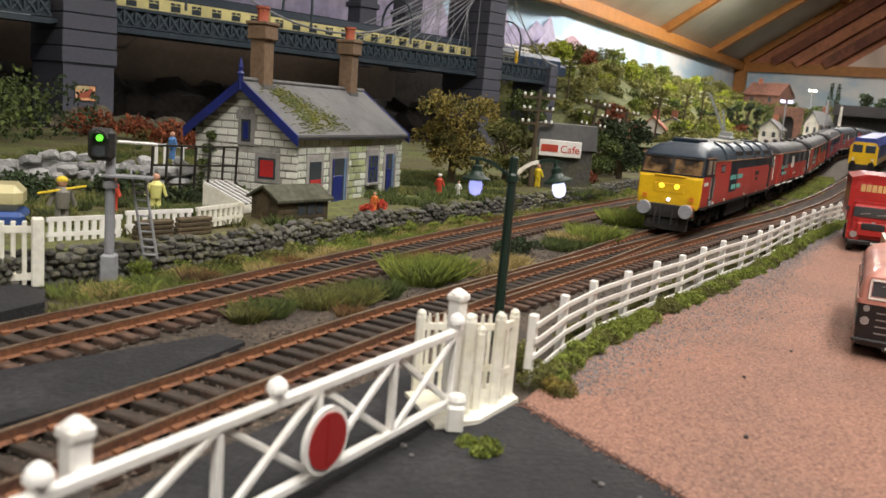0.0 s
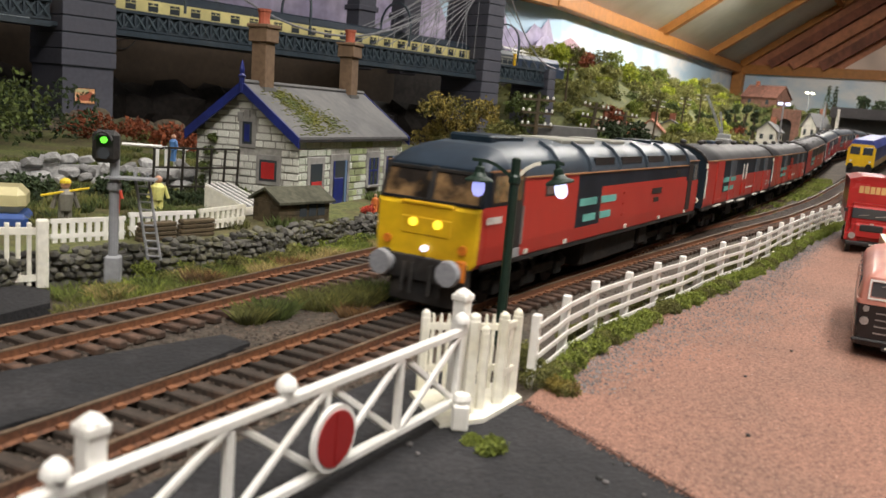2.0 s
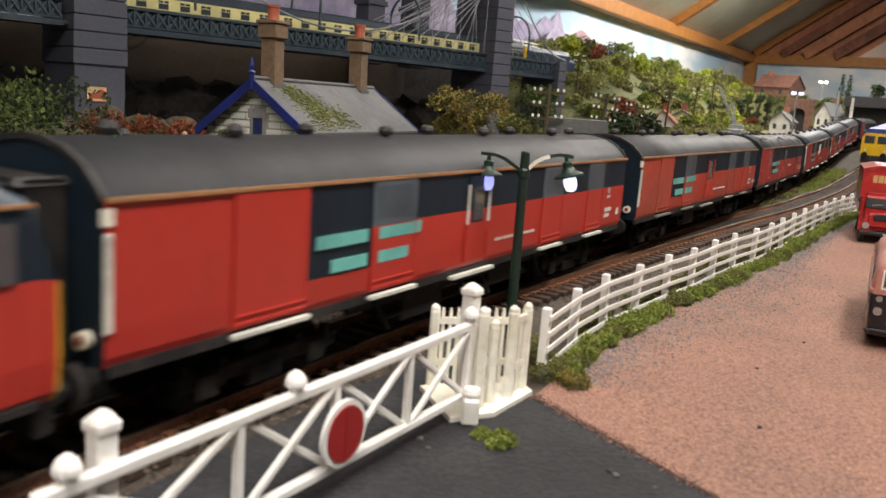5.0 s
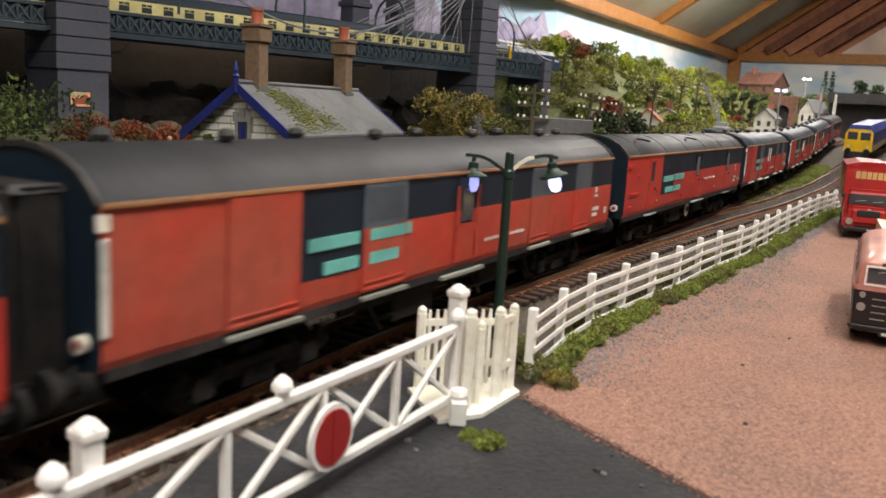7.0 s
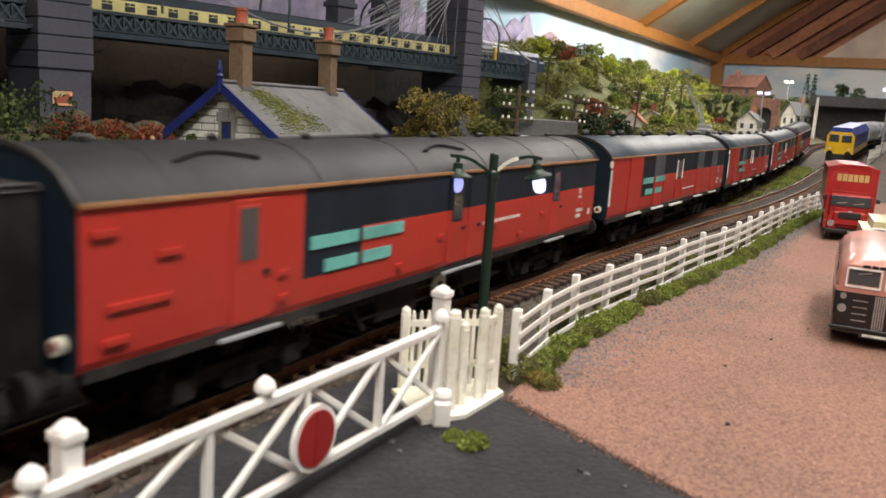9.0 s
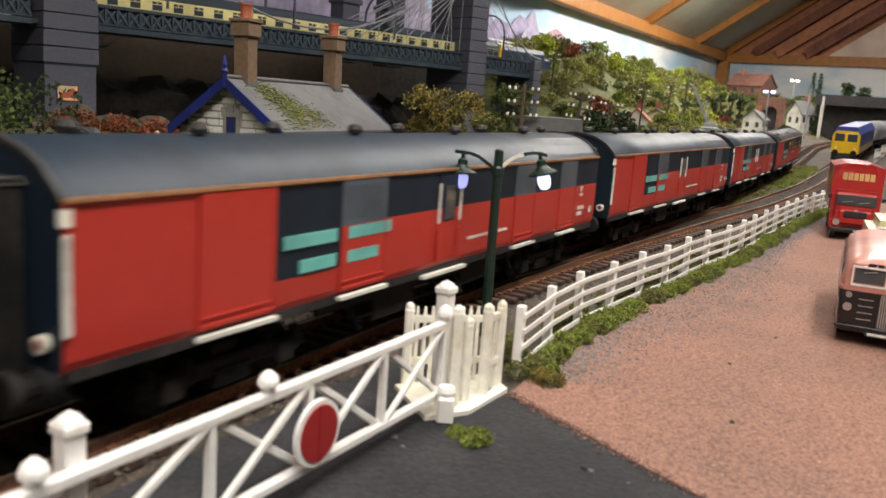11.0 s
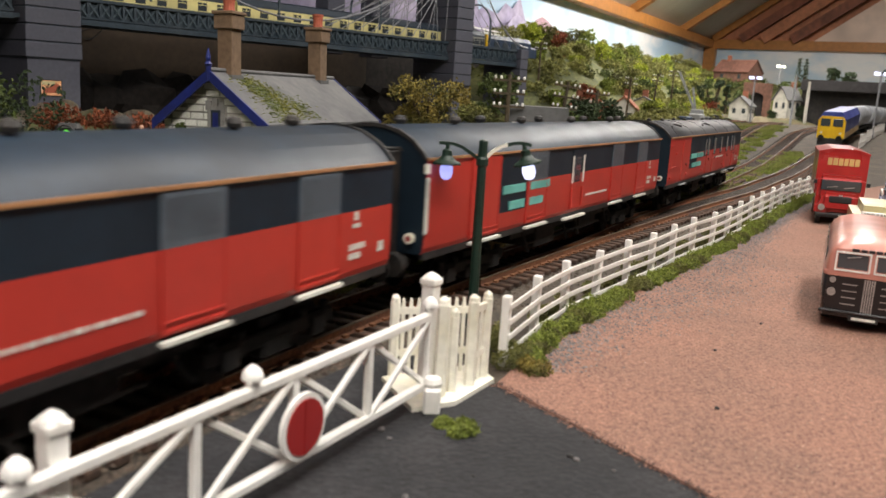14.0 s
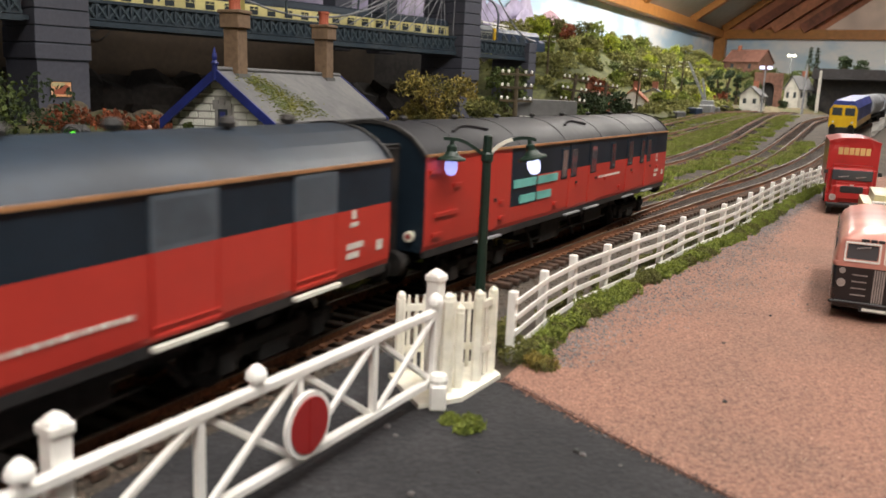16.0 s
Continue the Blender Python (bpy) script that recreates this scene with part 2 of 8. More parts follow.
def prism(bm, outline, lo, hi, axis="y"):
    """An outline of (a, b) pairs carried along an axis: y -> (x, z), x -> (y, z), z -> (x, y)."""
    def place(a, b, c):
        return {"y": (a, c, b), "x": (c, a, b), "z": (a, b, c)}[axis]
    p = [bm.verts.new(place(a, b, lo)) for a, b in outline]
    q = [bm.verts.new(place(a, b, hi)) for a, b in outline]
    n = len(outline)
    for k in range(n):
        bm.faces.new((p[k], p[(k + 1) % n], q[(k + 1) % n], q[k]))
    bm.faces.new(p[::-1])
    bm.faces.new(q)
    bmesh.ops.recalc_face_normals(bm, faces=bm.faces)


def sweep(bm, line, section, up=(0, 0, 1)):
    """A section of (across, height) pairs carried along a line."""
    rings = []
    for k, p in enumerate(line):
        d = (Vector(line[min(k + 1, len(line) - 1)]) - Vector(line[max(k - 1, 0)])).normalized()
        side = d.cross(Vector(up)).normalized()
        top = side.cross(d)
        rings.append([bm.verts.new(Vector(p) + side * a + top * b) for a, b in section])
    n = len(section)
    for p, q in zip(rings, rings[1:]):
        for k in range(n):
            bm.faces.new((p[k], p[(k + 1) % n], q[(k + 1) % n], q[k]))
    bm.faces.new(rings[0])
    bm.faces.new(rings[-1][::-1])
    bmesh.ops.recalc_face_normals(bm, faces=bm.faces)


def to_mesh(name, bm, *mats, smooth=False):
    for v in bm.verts:
        v.co *= CM
    me = bpy.data.meshes.new(name)
    if smooth:
        for f in bm.faces:
            f.smooth = True
    bm.to_mesh(me)
    bm.free()
    for m in mats:
        me.materials.append(m)
    return me


def part(name, bm, material, parent=None, label="", smooth=False, more=()):
    ob = new(name, to_mesh(name, bm, material, *more, smooth=smooth))
    if parent:
        ob.parent = parent
    if label:
        ob["label"] = label
    return ob


def made(fn, *a, **k):
    bm = bmesh.new()
    fn(bm, *a, **k)
    return bm


def at(x, y, z=0.0, turn=0.0, rx=0.0, ry=0.0):
    return pose(x * CM, y * CM, z * CM, rx, ry, turn)


def thing(name, label, category, where=None, group="", kind=""):
    ob = new(name)
    ob.empty_display_size = 0.01
    if where:
        ob.matrix_world = where
    return tagged(ob, label, category, group, kind)


def single(name, bm, material, label, category, where=None, group="", kind="", smooth=False, more=()):
    ob = part(name, bm, material, smooth=smooth, more=more)
    if where:
        ob.matrix_world = where
    return tagged(ob, label, category, group, kind)


def line_at(points, lengths, s):
    """Place and direction at the distance s along a line of (x, y) points; straight on past its ends."""
    k = min(max(int(np.searchsorted(lengths, s)) - 1, 0), len(points) - 2)
    p, q = Vector(points[k]), Vector(points[k + 1])
    d = (q - p).normalized()
    return p + d * (s - lengths[k]), d


def lengths_of(points):
    out = [0.0]
    for p, q in zip(points, points[1:]):
        out.append(out[-1] + (Vector(q) - Vector(p)).length)
    return out


def smooth_line(points, step=1.2):
    """A gliding line through points."""
    out = []
    dense = [Vector(points[0])]
    for p in points[1:]:
        q, p = dense[-1].copy(), Vector(p)
        n = max(1, round((p - q).length / 12))
        dense += [q.lerp(p, (k + 1) / n) for k in range(n)]
    points = dense
    pts = [Vector(points[0]) * 2 - Vector(points[1]), *[Vector(p) for p in points], Vector(points[-1]) * 2 - Vector(points[-2])]
    for a, b, c, d in zip(pts, pts[1:], pts[2:], pts[3:]):
        n = max(2, int((c - b).length / step))
        for k in range(n):
            t = k / n
            out.append(0.5 * (2 * b + (c - a) * t + (2 * a - 5 * b + 4 * c - d) * t * t + (3 * b - a - 3 * c + d) * t ** 3))
    out.append(Vector(points[-1]))
    return out


def blob(bm, x, y, z, r, squash=0.8, rough=0.35, sub=2, seed=0):
    """An uneven clump."""
    vs = bmesh.ops.create_icosphere(bm, subdivisions=sub, radius=1.0)["verts"]
    for v in vs:
        k = 1 + rough * noise.noise(v.co * 1.7 + Vector((seed * 3.1, seed * 1.7, seed)))
        v.co = Vector((x + v.co.x * r * k, y + v.co.y * r * k, z + v.co.z * r * k * squash))
    return vs


def tuft(verts, faces, rng, x, y, z, size, n, lean=0.35):
    """Leaf cards joined into plain lists, for foliage."""
    for _ in range(n):
        a, e = rng.uniform(0, 6.283), rng.uniform(-0.6, 1.3)
        w = Vector((math.cos(a) * math.cos(e), math.sin(a) * math.cos(e), math.sin(e)))
        u = w.orthogonal().normalized()
        u.rotate(Matrix.Rotation(rng.uniform(0, 6.283), 3, w))
        c = Vector((x, y, z)) + Vector((rng.gauss(0, lean), rng.gauss(0, lean), rng.gauss(0, lean))) * size
        s = size * rng.uniform(0.35, 0.8)
        v = w.cross(u)
        k = len(verts)
        verts += [c - u * s, c + v * s * 0.55 + w * s * 0.2, c + u * s, c - v * s * 0.55 + w * s * 0.15]
        faces.append((k, k + 1, k + 2, k + 3))


def from_lists(name, verts, faces, *mats):
    me = bpy.data.meshes.new(name)
    me.from_pydata([tuple(v * CM if isinstance(v, Vector) else (v[0] * CM, v[1] * CM, v[2] * CM)) for v in verts], [], faces)
    for m in mats:
        me.materials.append(m)
    return me


# ---- ground ----
TRACK_A = [(-102.5, -178.0), (-12.5, 0.6), (-6.27, 12.97), (-3.7, 17.9), (-1.63, 21.82), (1.16, 26.6), (3.73, 30.7), (6.57, 35.3), (10.55, 42.4), (15.4, 50.4),
           (19.6, 57.6), (28.5, 73.8), (38.2, 91.0), (66.0, 142.0), (110.0, 212.0)]
TRACK_B = [(-60.0, -80.0), (-16.5, 4.5), (-9.6, 18.5), (-8.1, 21.3), (-6.1, 25.1), (-3.1, 31.0), (1.6, 40.0), (4.9, 46.0), (9.2, 53.5), (14.5, 62.5), (24.0, 79.0), (42.0, 112.0), (90.0, 205.0)]
TRACK_C = [(1.9, 27.2), (4.3, 31.0), (7.9, 36.6), (12.2, 43.0), (17.7, 51.1), (26.0, 63.0), (38.0, 82.0), (52.0, 105.0), (70.0, 134.0), (112.0, 196.0)]
RAIL = 0.45


def rise(x, y):
    """The gentle climb of the line towards the far end of the yard."""
    u = max(0.0, min(1.0, (0.5 * x + 0.866 * y - 80.0) / 105.0))
    v = max(0.0, min(1.0, (0.866 * x - 0.5 * y + 60.0) / 25.0))
    return 3.0 * u * u * (3 - 2 * u) * v * v * (3 - 2 * v)


def hill(x, y):
    """Height of the land: the line's own climb, and a bank that climbs to the back wall far off."""
    return max(rise(x, y), bank_height(x, y))


def bank_height(x, y):
    across = (x - 27.7) * 0.857 - (y - 210) * 0.516
    along = (x - 27.7) * 0.516 + (y - 210) * 0.857
    up = max(0.0, min(1.0, (46.0 - across) / 42.0))
    far = max(0.0, min(1.0, (along + 62.0) / 34.0))
    back = max(0.0, min(1.0, (along - 120.0) / 50.0)) * max(0.0, min(1.0, (150.0 - across) / 60.0))
    return max(18.0 * up * up * (3 - 2 * up) * far, 13.0 * back)


def ground():
    bm = bmesh.new()
    xs = [-260 + 8 * k for k in range(73)]
    ys = [-260 + 8 * k for k in range(90)]
    grid = [[bm.verts.new((x, y, hill(x, y) + (0.7 * noise.noise(Vector((x, y, 0)) * 0.11) if bank_height(x, y) > max(1, rise(x, y)) else 0))) for x in xs] for y in ys]
    for j in range(len(ys) - 1):
        for k in range(len(xs) - 1):
            bm.faces.new((grid[j][k], grid[j][k + 1], grid[j + 1][k + 1], grid[j + 1][k]))
    single("ground", bm, M["earth"], "brown earth baseboard of the layout", "ground", kind="structure", smooth=True)


def sheet(name, outline, z0, z1, material, label):
    bm = bmesh.new()
    prism(bm, outline, z0, z1, "z")
    return single(name, bm, material, label, "ground", kind="structure")


ground()
sheet("road", [(-10.4, 1.0), (-4.55, 12.2), (-2.1, 16.9), (-0.7, 19.3), (0.6, 20.2), (2.3, 17.75), (4.75, 13.8), (9.5, 6.5), (14, -14), (-18, -14)], -0.3, 0.06, M["tarmac"], "dark tarmac road leading to the level crossing")
sheet("pavement_crossing", [(-14.9, 6.0), (-8.74, 16.67), (-5.2, 20.5), (-4.4, 20.0), (-6.04, 15.9), (-7.33, 13.98), (-13.6, 2.0)], -0.3, 0.28, M["tarmac"], "dark tarmac crossing infill between the tracks")
sheet("pavement_far", [(-19.5, 5.0), (-11.0, 20.2), (-10.3, 22.0), (-10.9, 23.3), (-13, 24), (-30, 14)], -0.3, 0.32, M["tarmac"], "dark tarmac beyond the far track")
FENCE = [(2.59, 19.3), (3.69, 21.76), (4.95, 24.05), (6.3, 26.03), (7.9, 28.36), (9.35, 30.33), (10.9, 32.79), (12.51, 35.13), (14.17, 37.39), (15.8, 39.85), (17.45, 42.45), (19.1, 45.2),
         (21.0, 48.2), (22.9, 51.2), (24.6, 53.8), (26.5, 56.7), (28.3, 59.3), (30.1, 61.8), (31.9, 64.3)]
sheet("pavement_gravel", [(2.3, 17.75), (3.5, 20.3), (6.9, 26.0), (11.6, 33.2), (18.0, 42.6), (27.5, 56.8), (36, 68), (60, 92), (120, 92), (120, -14), (14, -14), (9.5, 6.5), (4.75, 13.8)],
      -0.3, 0.1, M["gravel"], "pink stone-chip car park surface")


# ---- tracks ----
def track(name, points, gauge=1.65, first=0.0, last=1e9, label="", pieces=300):
    line = smooth_line(points, 1.5)
    L = lengths_of(line)
    last = min(last, L[-1])
    top = thing(name, label, "track", kind="structure")
    for side in (-1, 1):
        bm, bt = bmesh.new(), bmesh.new()
        path = []
        s = first
        while s < last:
            p, d = line_at(line, L, s)
            path.append((p.x + d.y * gauge / 2 * side, p.y - d.x * gauge / 2 * side, rise(p.x, p.y)))
            s += 1.5
        sweep(bm, path, [(-0.09, 0.2), (0.09, 0.2), (0.035, 0.26), (0.045, RAIL - 0.004), (-0.045, RAIL - 0.004), (-0.035, 0.26)])
        rail = part("rail", bm, M["rust"], top, "rusty steel rail")
        sweep(bt, path, [(-0.047, RAIL - 0.03), (0.047, RAIL - 0.03), (0.047, RAIL), (-0.047, RAIL)])
        part("rail_head", bt, M["railtop"], rail)
    one = to_mesh("sleeper", made(box, -1.55, -0.16, 0.02, 1.55, 0.16, 0.2, bevel=0.03), M["sleeper"])
    chair = to_mesh("rail_chair", made(lambda bm: [box(bm, sx * gauge / 2 - 0.19, -0.1, 0.2, sx * gauge / 2 + 0.19, 0.1, 0.27) for sx in (-1, 1)]), M["rust"])
    rest, rest_faces = [], []
    s, count = max(first, 0.3), 0
    rng = random.Random(5)
    while s < last:
        p, d = line_at(line, L, s)
        turn = math.degrees(math.atan2(-d.x, d.y)) + rng.uniform(-1.5, 1.5)
        if 5 < p.y < 110 and count < pieces:
            ob = new("sleeper", one)
            ob.parent = top
            ob.matrix_local = at(p.x, p.y, rise(p.x, p.y), turn)
            if p.y < 48:
                oc = new("rail_chair", chair)
                oc.parent = ob
            count += 1
        else:
            m = Matrix.Translation((p.x, p.y, rise(p.x, p.y))) @ Matrix.Rotation(math.radians(turn), 4, "Z")
            k = len(rest)
            rest += [m @ Vector(c) for c in ((-1.55, -0.16, 0.2), (1.55, -0.16, 0.2), (1.55, 0.16, 0.2), (-1.55, 0.16, 0.2), (-1.55, -0.16, 0), (1.55, -0.16, 0), (1.55, 0.16, 0), (-1.55, 0.16, 0))]
            rest_faces += [(k, k + 1, k + 2, k + 3), (k, k + 4, k + 5, k + 1), (k + 1, k + 5, k + 6, k + 2), (k + 2, k + 6, k + 7, k + 3), (k + 3, k + 7, k + 4, k)]
        s += 0.66
    if rest:
        ob = tagged(new("sleepers_beyond", from_lists("sleepers_beyond", rest, rest_faces, M["sleeper"])), kind="stuff")
        ob.parent = top
    return line, L


A_LINE, A_LEN = track("track_1", TRACK_A, label="railway track with rusty rails and dark sleepers at the crossing")
track("track_2", TRACK_B, label="second railway track with rusty rails beside the stone wall")
track("track_3", TRACK_C, label="curving siding track leaving the points", pieces=200)
for k, off in enumerate((9.0, 15.5, 22.0)):
    pts = [(14 - 0.86 * off + 0.515 * s, 62 + 0.515 * off + 0.857 * s) for s in (-4 + 10 * k, 30, 70, 110, 170)]
    track(f"track_{k + 4}", pts, label="yard track with rusty rails among weeds", pieces=0)


# ---- the train ----
# louvre panels: bluish sheen is mixed into this paler base colour
M["shutter"] = mat("shutter", (0.095, 0.125, 0.155), 0.42, spread=0.1)
# the panes themselves glow, standing in for light inside the cab
M["cab_window"] = mat("cab_window", (0.20, 0.12, 0.055), 0.1, spread=0.5, grain=260, blot=110, bump=0, second=(0.018, 0.014, 0.012), mix=(0.42, 0.58), glow=0.2, coat=0.5)
M["orange"] = mat("orange", (0.75, 0.22, 0.02), 0.5, spread=0.2)
FRONT = [(0.0, 52.5), (1.5, 33.6), (2.5, 20.4), (3.5, 7.15), (4.2, -1.95), (7.0, -38.1), (8.5, -57.6), (11.0, -90.6), (12.5, -110.8), (13.5, -124.3), (14.5, -137.4), (16.0, -157.2)]
A_START = min(range(len(A_LEN)), key=lambda k: (A_LINE[k] - Vector((-12.5, 0.6))).length)
A_ZERO = A_LEN[A_START]


def shell(stations, profile, colour_of, parent, name, mats, label="", eaves=4.2):
    """A body from cross-sections: stations of (y, top, width) clip and narrow a half profile of (x, z); colour_of picks each face's material."""
    bm = bmesh.new()
    full = [(x, z) for x, z in profile] + [(-x, z) for x, z in profile[::-1] if x > 0]
    rings = [[bm.verts.new((x * w, y, min(z, top))) for x, z in full] for y, top, w in stations]
    for p, q in zip(rings, rings[1:]):
        for k in range(len(full) - 1):
            bm.faces.new((p[k], q[k], q[k + 1], p[k + 1]))
    for r in (rings[0], rings[-1]):
        bm.faces.new(r)
    bm.normal_update()
    bmesh.ops.recalc_face_normals(bm, faces=bm.faces)
    for f in bm.faces:
        c = f.calc_center_median()
        f.smooth = c.z > eaves and len(f.verts) == 4
        f.material_index = colour_of(c, f)
    ob = part(name, bm, mats[0], parent, label, more=mats[1:])
    return ob


def wheelset(parent, y, r=0.62):
    bm = bmesh.new()
    for x in (-1, 1):
        rod(bm, (x * 0.72, y, r), (x * 0.92, y, r), r, 18)
        rod(bm, (x * 0.62, y, r), (x * 0.72, y, r), r + 0.08, 18)
        rod(bm, (x * 0.92, y, r), (x * 0.95, y, r), r * 0.55, 12)
    rod(bm, (-0.9, y, r), (0.9, y, r), 0.12, 8)
    return part("wheelset", bm, M["underframe"], parent)


def bogie(parent, y, wheels, r, half):
    bm = bmesh.new()
    for x in (-1.18, 1.18):
        beam(bm, (x, y - half, r + 0.12), (x, y + half, r + 0.12), 0.22, 0.34, 0.04)
        for w in wheels:
            box(bm, x - 0.2, y + w - 0.28, r - 0.25, x + 0.2, y + w + 0.28, r + 0.25, 0.05)
            rod(bm, (x, y + w - 0.45, r - 0.1), (x, y + w - 0.45, r + 0.45), 0.11, 6)
            rod(bm, (x, y + w + 0.45, r - 0.1), (x, y + w + 0.45, r + 0.45), 0.11, 6)
        box(bm, x - 0.14, y - 0.5, r - 0.3, x + 0.16, y + 0.5, r + 0.1, 0.04)
    box(bm, -1.1, y - 0.35, r, 1.1, y + 0.35, r + 0.5)
    b = part("bogie", bm, M["underframe"], parent, "black weathered bogie frame")
    for w in wheels:
        wheelset(b, y + w, r)
    return b


def buffers(parent, y, way, material, big=0.46):
    for x in (-1.15, 1.15):
        bm = bmesh.new()
        rod(bm, (x, y, 1.35), (x, y + way * 0.45, 1.35), 0.2, 10)
        rod(bm, (x, y + way * 0.45, 1.35), (x, y + way * 0.62, 1.35), big, 18, big * 0.9)
        part("buffer", bm, material, parent)


def logo(parent, x, left, right):
    """The four pale bars on the side: (y, z, length) of the left pair, then of the right pair."""
    for y, z, w in (*left, *right):
        part("emblem_bar", made(box, x - 0.02, y, z, x + 0.02, y + w, z + 0.27), M["teal"], parent, "pale turquoise bar")


def bars(parent, x, y, z, widths, h=0.12, material=None, gap=0.08, name="lettering"):
    bm = bmesh.new()
    for w in widths:
        box(bm, x - 0.01, y, z, x + 0.015, y + w, z + h)
        y += w + gap
    return part(name, bm, material or M["step_white"], parent)


def locomotive():
    top = thing("locomotive", "red and dark grey diesel locomotive with yellow front, hauling the train", "locomotive")
    half = 12.7
    prof = [(1.62, 1.45), (1.74, 1.62), (1.78, 2.1), (1.78, 3.28), (1.78, 3.52), (1.77, 4.08), (1.75, 4.3), (1.64, 4.55), (1.36, 4.86), (0.9, 5.08), (0.4, 5.17), (0, 5.19)]
    ends = [(-half, 3.1, 0.94), (-half + 0.05, 3.18, 0.98), (-half + 0.1, 3.24, 0.985), (-half + 0.4, 4.31, 0.975), (-half + 0.5, 4.4, 0.985), (-half + 0.9, 4.7, 0.99), (-half + 1.7, 4.97, 1), (-half + 2.8, 5.13, 1), (-half + 4.0, 5.19, 1)]
    mids = [(y, 5.19, 1) for y in (-5.3, -2.8, 0, 3, 6)]
    stations = ends + mids + [(-y, t, w) for y, t, w in ends[::-1]]

    def colour(c, f):
        if abs(c.y) > half - 0.11 and c.z < 3.26:
            return 2
        if c.z > 4.32 or (abs(c.y) < half - 2.8 and c.z > 4.09):
            return 3 if c.y > -half + 2.0 else 4
        if abs(c.y) > half - 2.8 and c.z > 3.28:
            return 1
        if c.y > -5.3 and c.z > 3.5:
            return 1
        if -5.3 < c.y < -2.8 and c.z > 2.1:
            return 1
        return 0
    body = shell(stations, prof, colour, top, "body", [M["red"], M["dark_grey"], M["yellow"], M["loco_roof"], M["roof_grey"]], eaves=4.09)
    # cab windows: two raked panes in front, two on each side
    for sx in (-1, 1):
        bm = bmesh.new()
        f = [(0.08, -half + 0.16, 3.32), (1.62, -half + 0.16, 3.32), (1.58, -half + 0.37, 4.12), (0.08, -half + 0.37, 4.12)]
        a = [bm.verts.new((sx * x, y - 0.06, z)) for x, y, z in f]
        bm.faces.new(a)
        part("windscreen", bm, M["cab_window"], body, "dark glass with warm cab light")
        for pts in ([(0.03, -half + 0.09, 3.29), (1.7, -half + 0.09, 3.29)], [(0.03, -half + 0.31, 4.2), (1.66, -half + 0.31, 4.2)], [(0.04, -half + 0.09, 3.3), (0.04, -half + 0.34, 4.3)], [(1.67, -half + 0.09, 3.3), (1.63, -half + 0.34, 4.3)]):
            bm = bmesh.new()
            beam(bm, [sx * pts[0][0], pts[0][1], pts[0][2]], [sx * pts[1][0], pts[1][1], pts[1][2]], 0.09, 0.09)
            part("window_frame", bm, M["black"], body)
        bm = bmesh.new()
        box(bm, sx * 1.76 - 0.04, -half + 0.6, 3.32, sx * 1.76 + 0.03, -half + 1.75, 4.26)
        part("window_surround", bm, M["black"], body)
        bm = bmesh.new()
        box(bm, sx * 1.78 - 0.03, -half + 0.72, 3.4, sx * 1.78 + 0.03, -half + 1.62, 4.18)
        part("side_window", bm, M["cab_window"], body)
        # cab door: flat plate, black for the shade of a deep recess, with light handrails
        d = part("cab_door", made(box, sx * 1.76 - 0.04, -half + 1.84, 1.75, sx * 1.76 + 0.035, -half + 2.76, 4.26), M["black"], body, "flat black cab door with recess shade in its colour")
        part("door_window", made(box, sx * 1.8 - 0.01, -half + 2.02, 3.4, sx * 1.8 + 0.012, -half + 2.56, 4.15), M["cab_window"], d)
        for y in (-half + 1.84, -half + 2.76):
            part("handrail", made(rod, (sx * 1.82, y, 2.0), (sx * 1.82, y, 3.2), 0.035, 6), M["steel"], body)
        part("door_step", made(box, sx * 1.8 - 0.02, -half + 1.9, 1.62, sx * 1.8 + 0.03, -half + 2.72, 1.9), M["grey_paint"], body)
        part("cab_door", made(box, sx * 1.76 - 0.04, half - 2.45, 1.75, sx * 1.76 + 0.035, half - 1.6, 4.2), M["black"], body)
        part("side_window", made(box, sx * 1.78 - 0.03, half - 1.45, 3.3, sx * 1.78 + 0.03, half - 0.75, 4.1), M["glass"], body)
        part("window_frame", made(box, sx * 1.78 - 0.02, -8.24, 3.4, sx * 1.78 + 0.012, -7.1, 3.86, 0.01), M["black"], body)
        part("side_window", made(box, sx * 1.78 - 0.02, -8.14, 3.47, sx * 1.78 + 0.02, -7.2, 3.79), M["glass"], body)
        part("gutter", made(beam, (sx * 1.79, -half + 2.8, 4.09), (sx * 1.79, half - 2.8, 4.09), 0.05, 0.05), M["orange_line"], body)
        for w in (-1, 1):
            part("gutter", made(beam, (sx * 1.77, w * (half - 0.45), 4.31), (sx * 1.77, w * (half - 2.8), 4.31), 0.05, 0.05), M["orange_line"], body)
        # lower sole bar and grilles
        part("sole_bar", made(beam, (sx * 1.7, -half + 0.4, 1.5), (sx * 1.7, half - 0.4, 1.5), 0.1, 0.12), M["black"], body)
        for y0, y1 in ((-3.8, -1.4), (-0.7, 2.2), (3.0, 5.6), (6.7, 9.6)):
            bm = bmesh.new()
            for j in range(9):
                u = j / 8
                beam(bm, (sx * (1.735 - 0.11 * u), y0 + 0.15, 4.36 + 0.24 * u), (sx * (1.735 - 0.11 * u), y1 - 0.15, 4.36 + 0.24 * u), 0.03, 0.03)
            part("roof_grille", bm, M["black"], body, "dark louvred roof grille")
            part("grille_back", made(beam, (sx * 1.67, y0 + 0.1, 4.48), (sx * 1.67, y1 - 0.1, 4.48), 0.09, 0.28), M["black"], body)
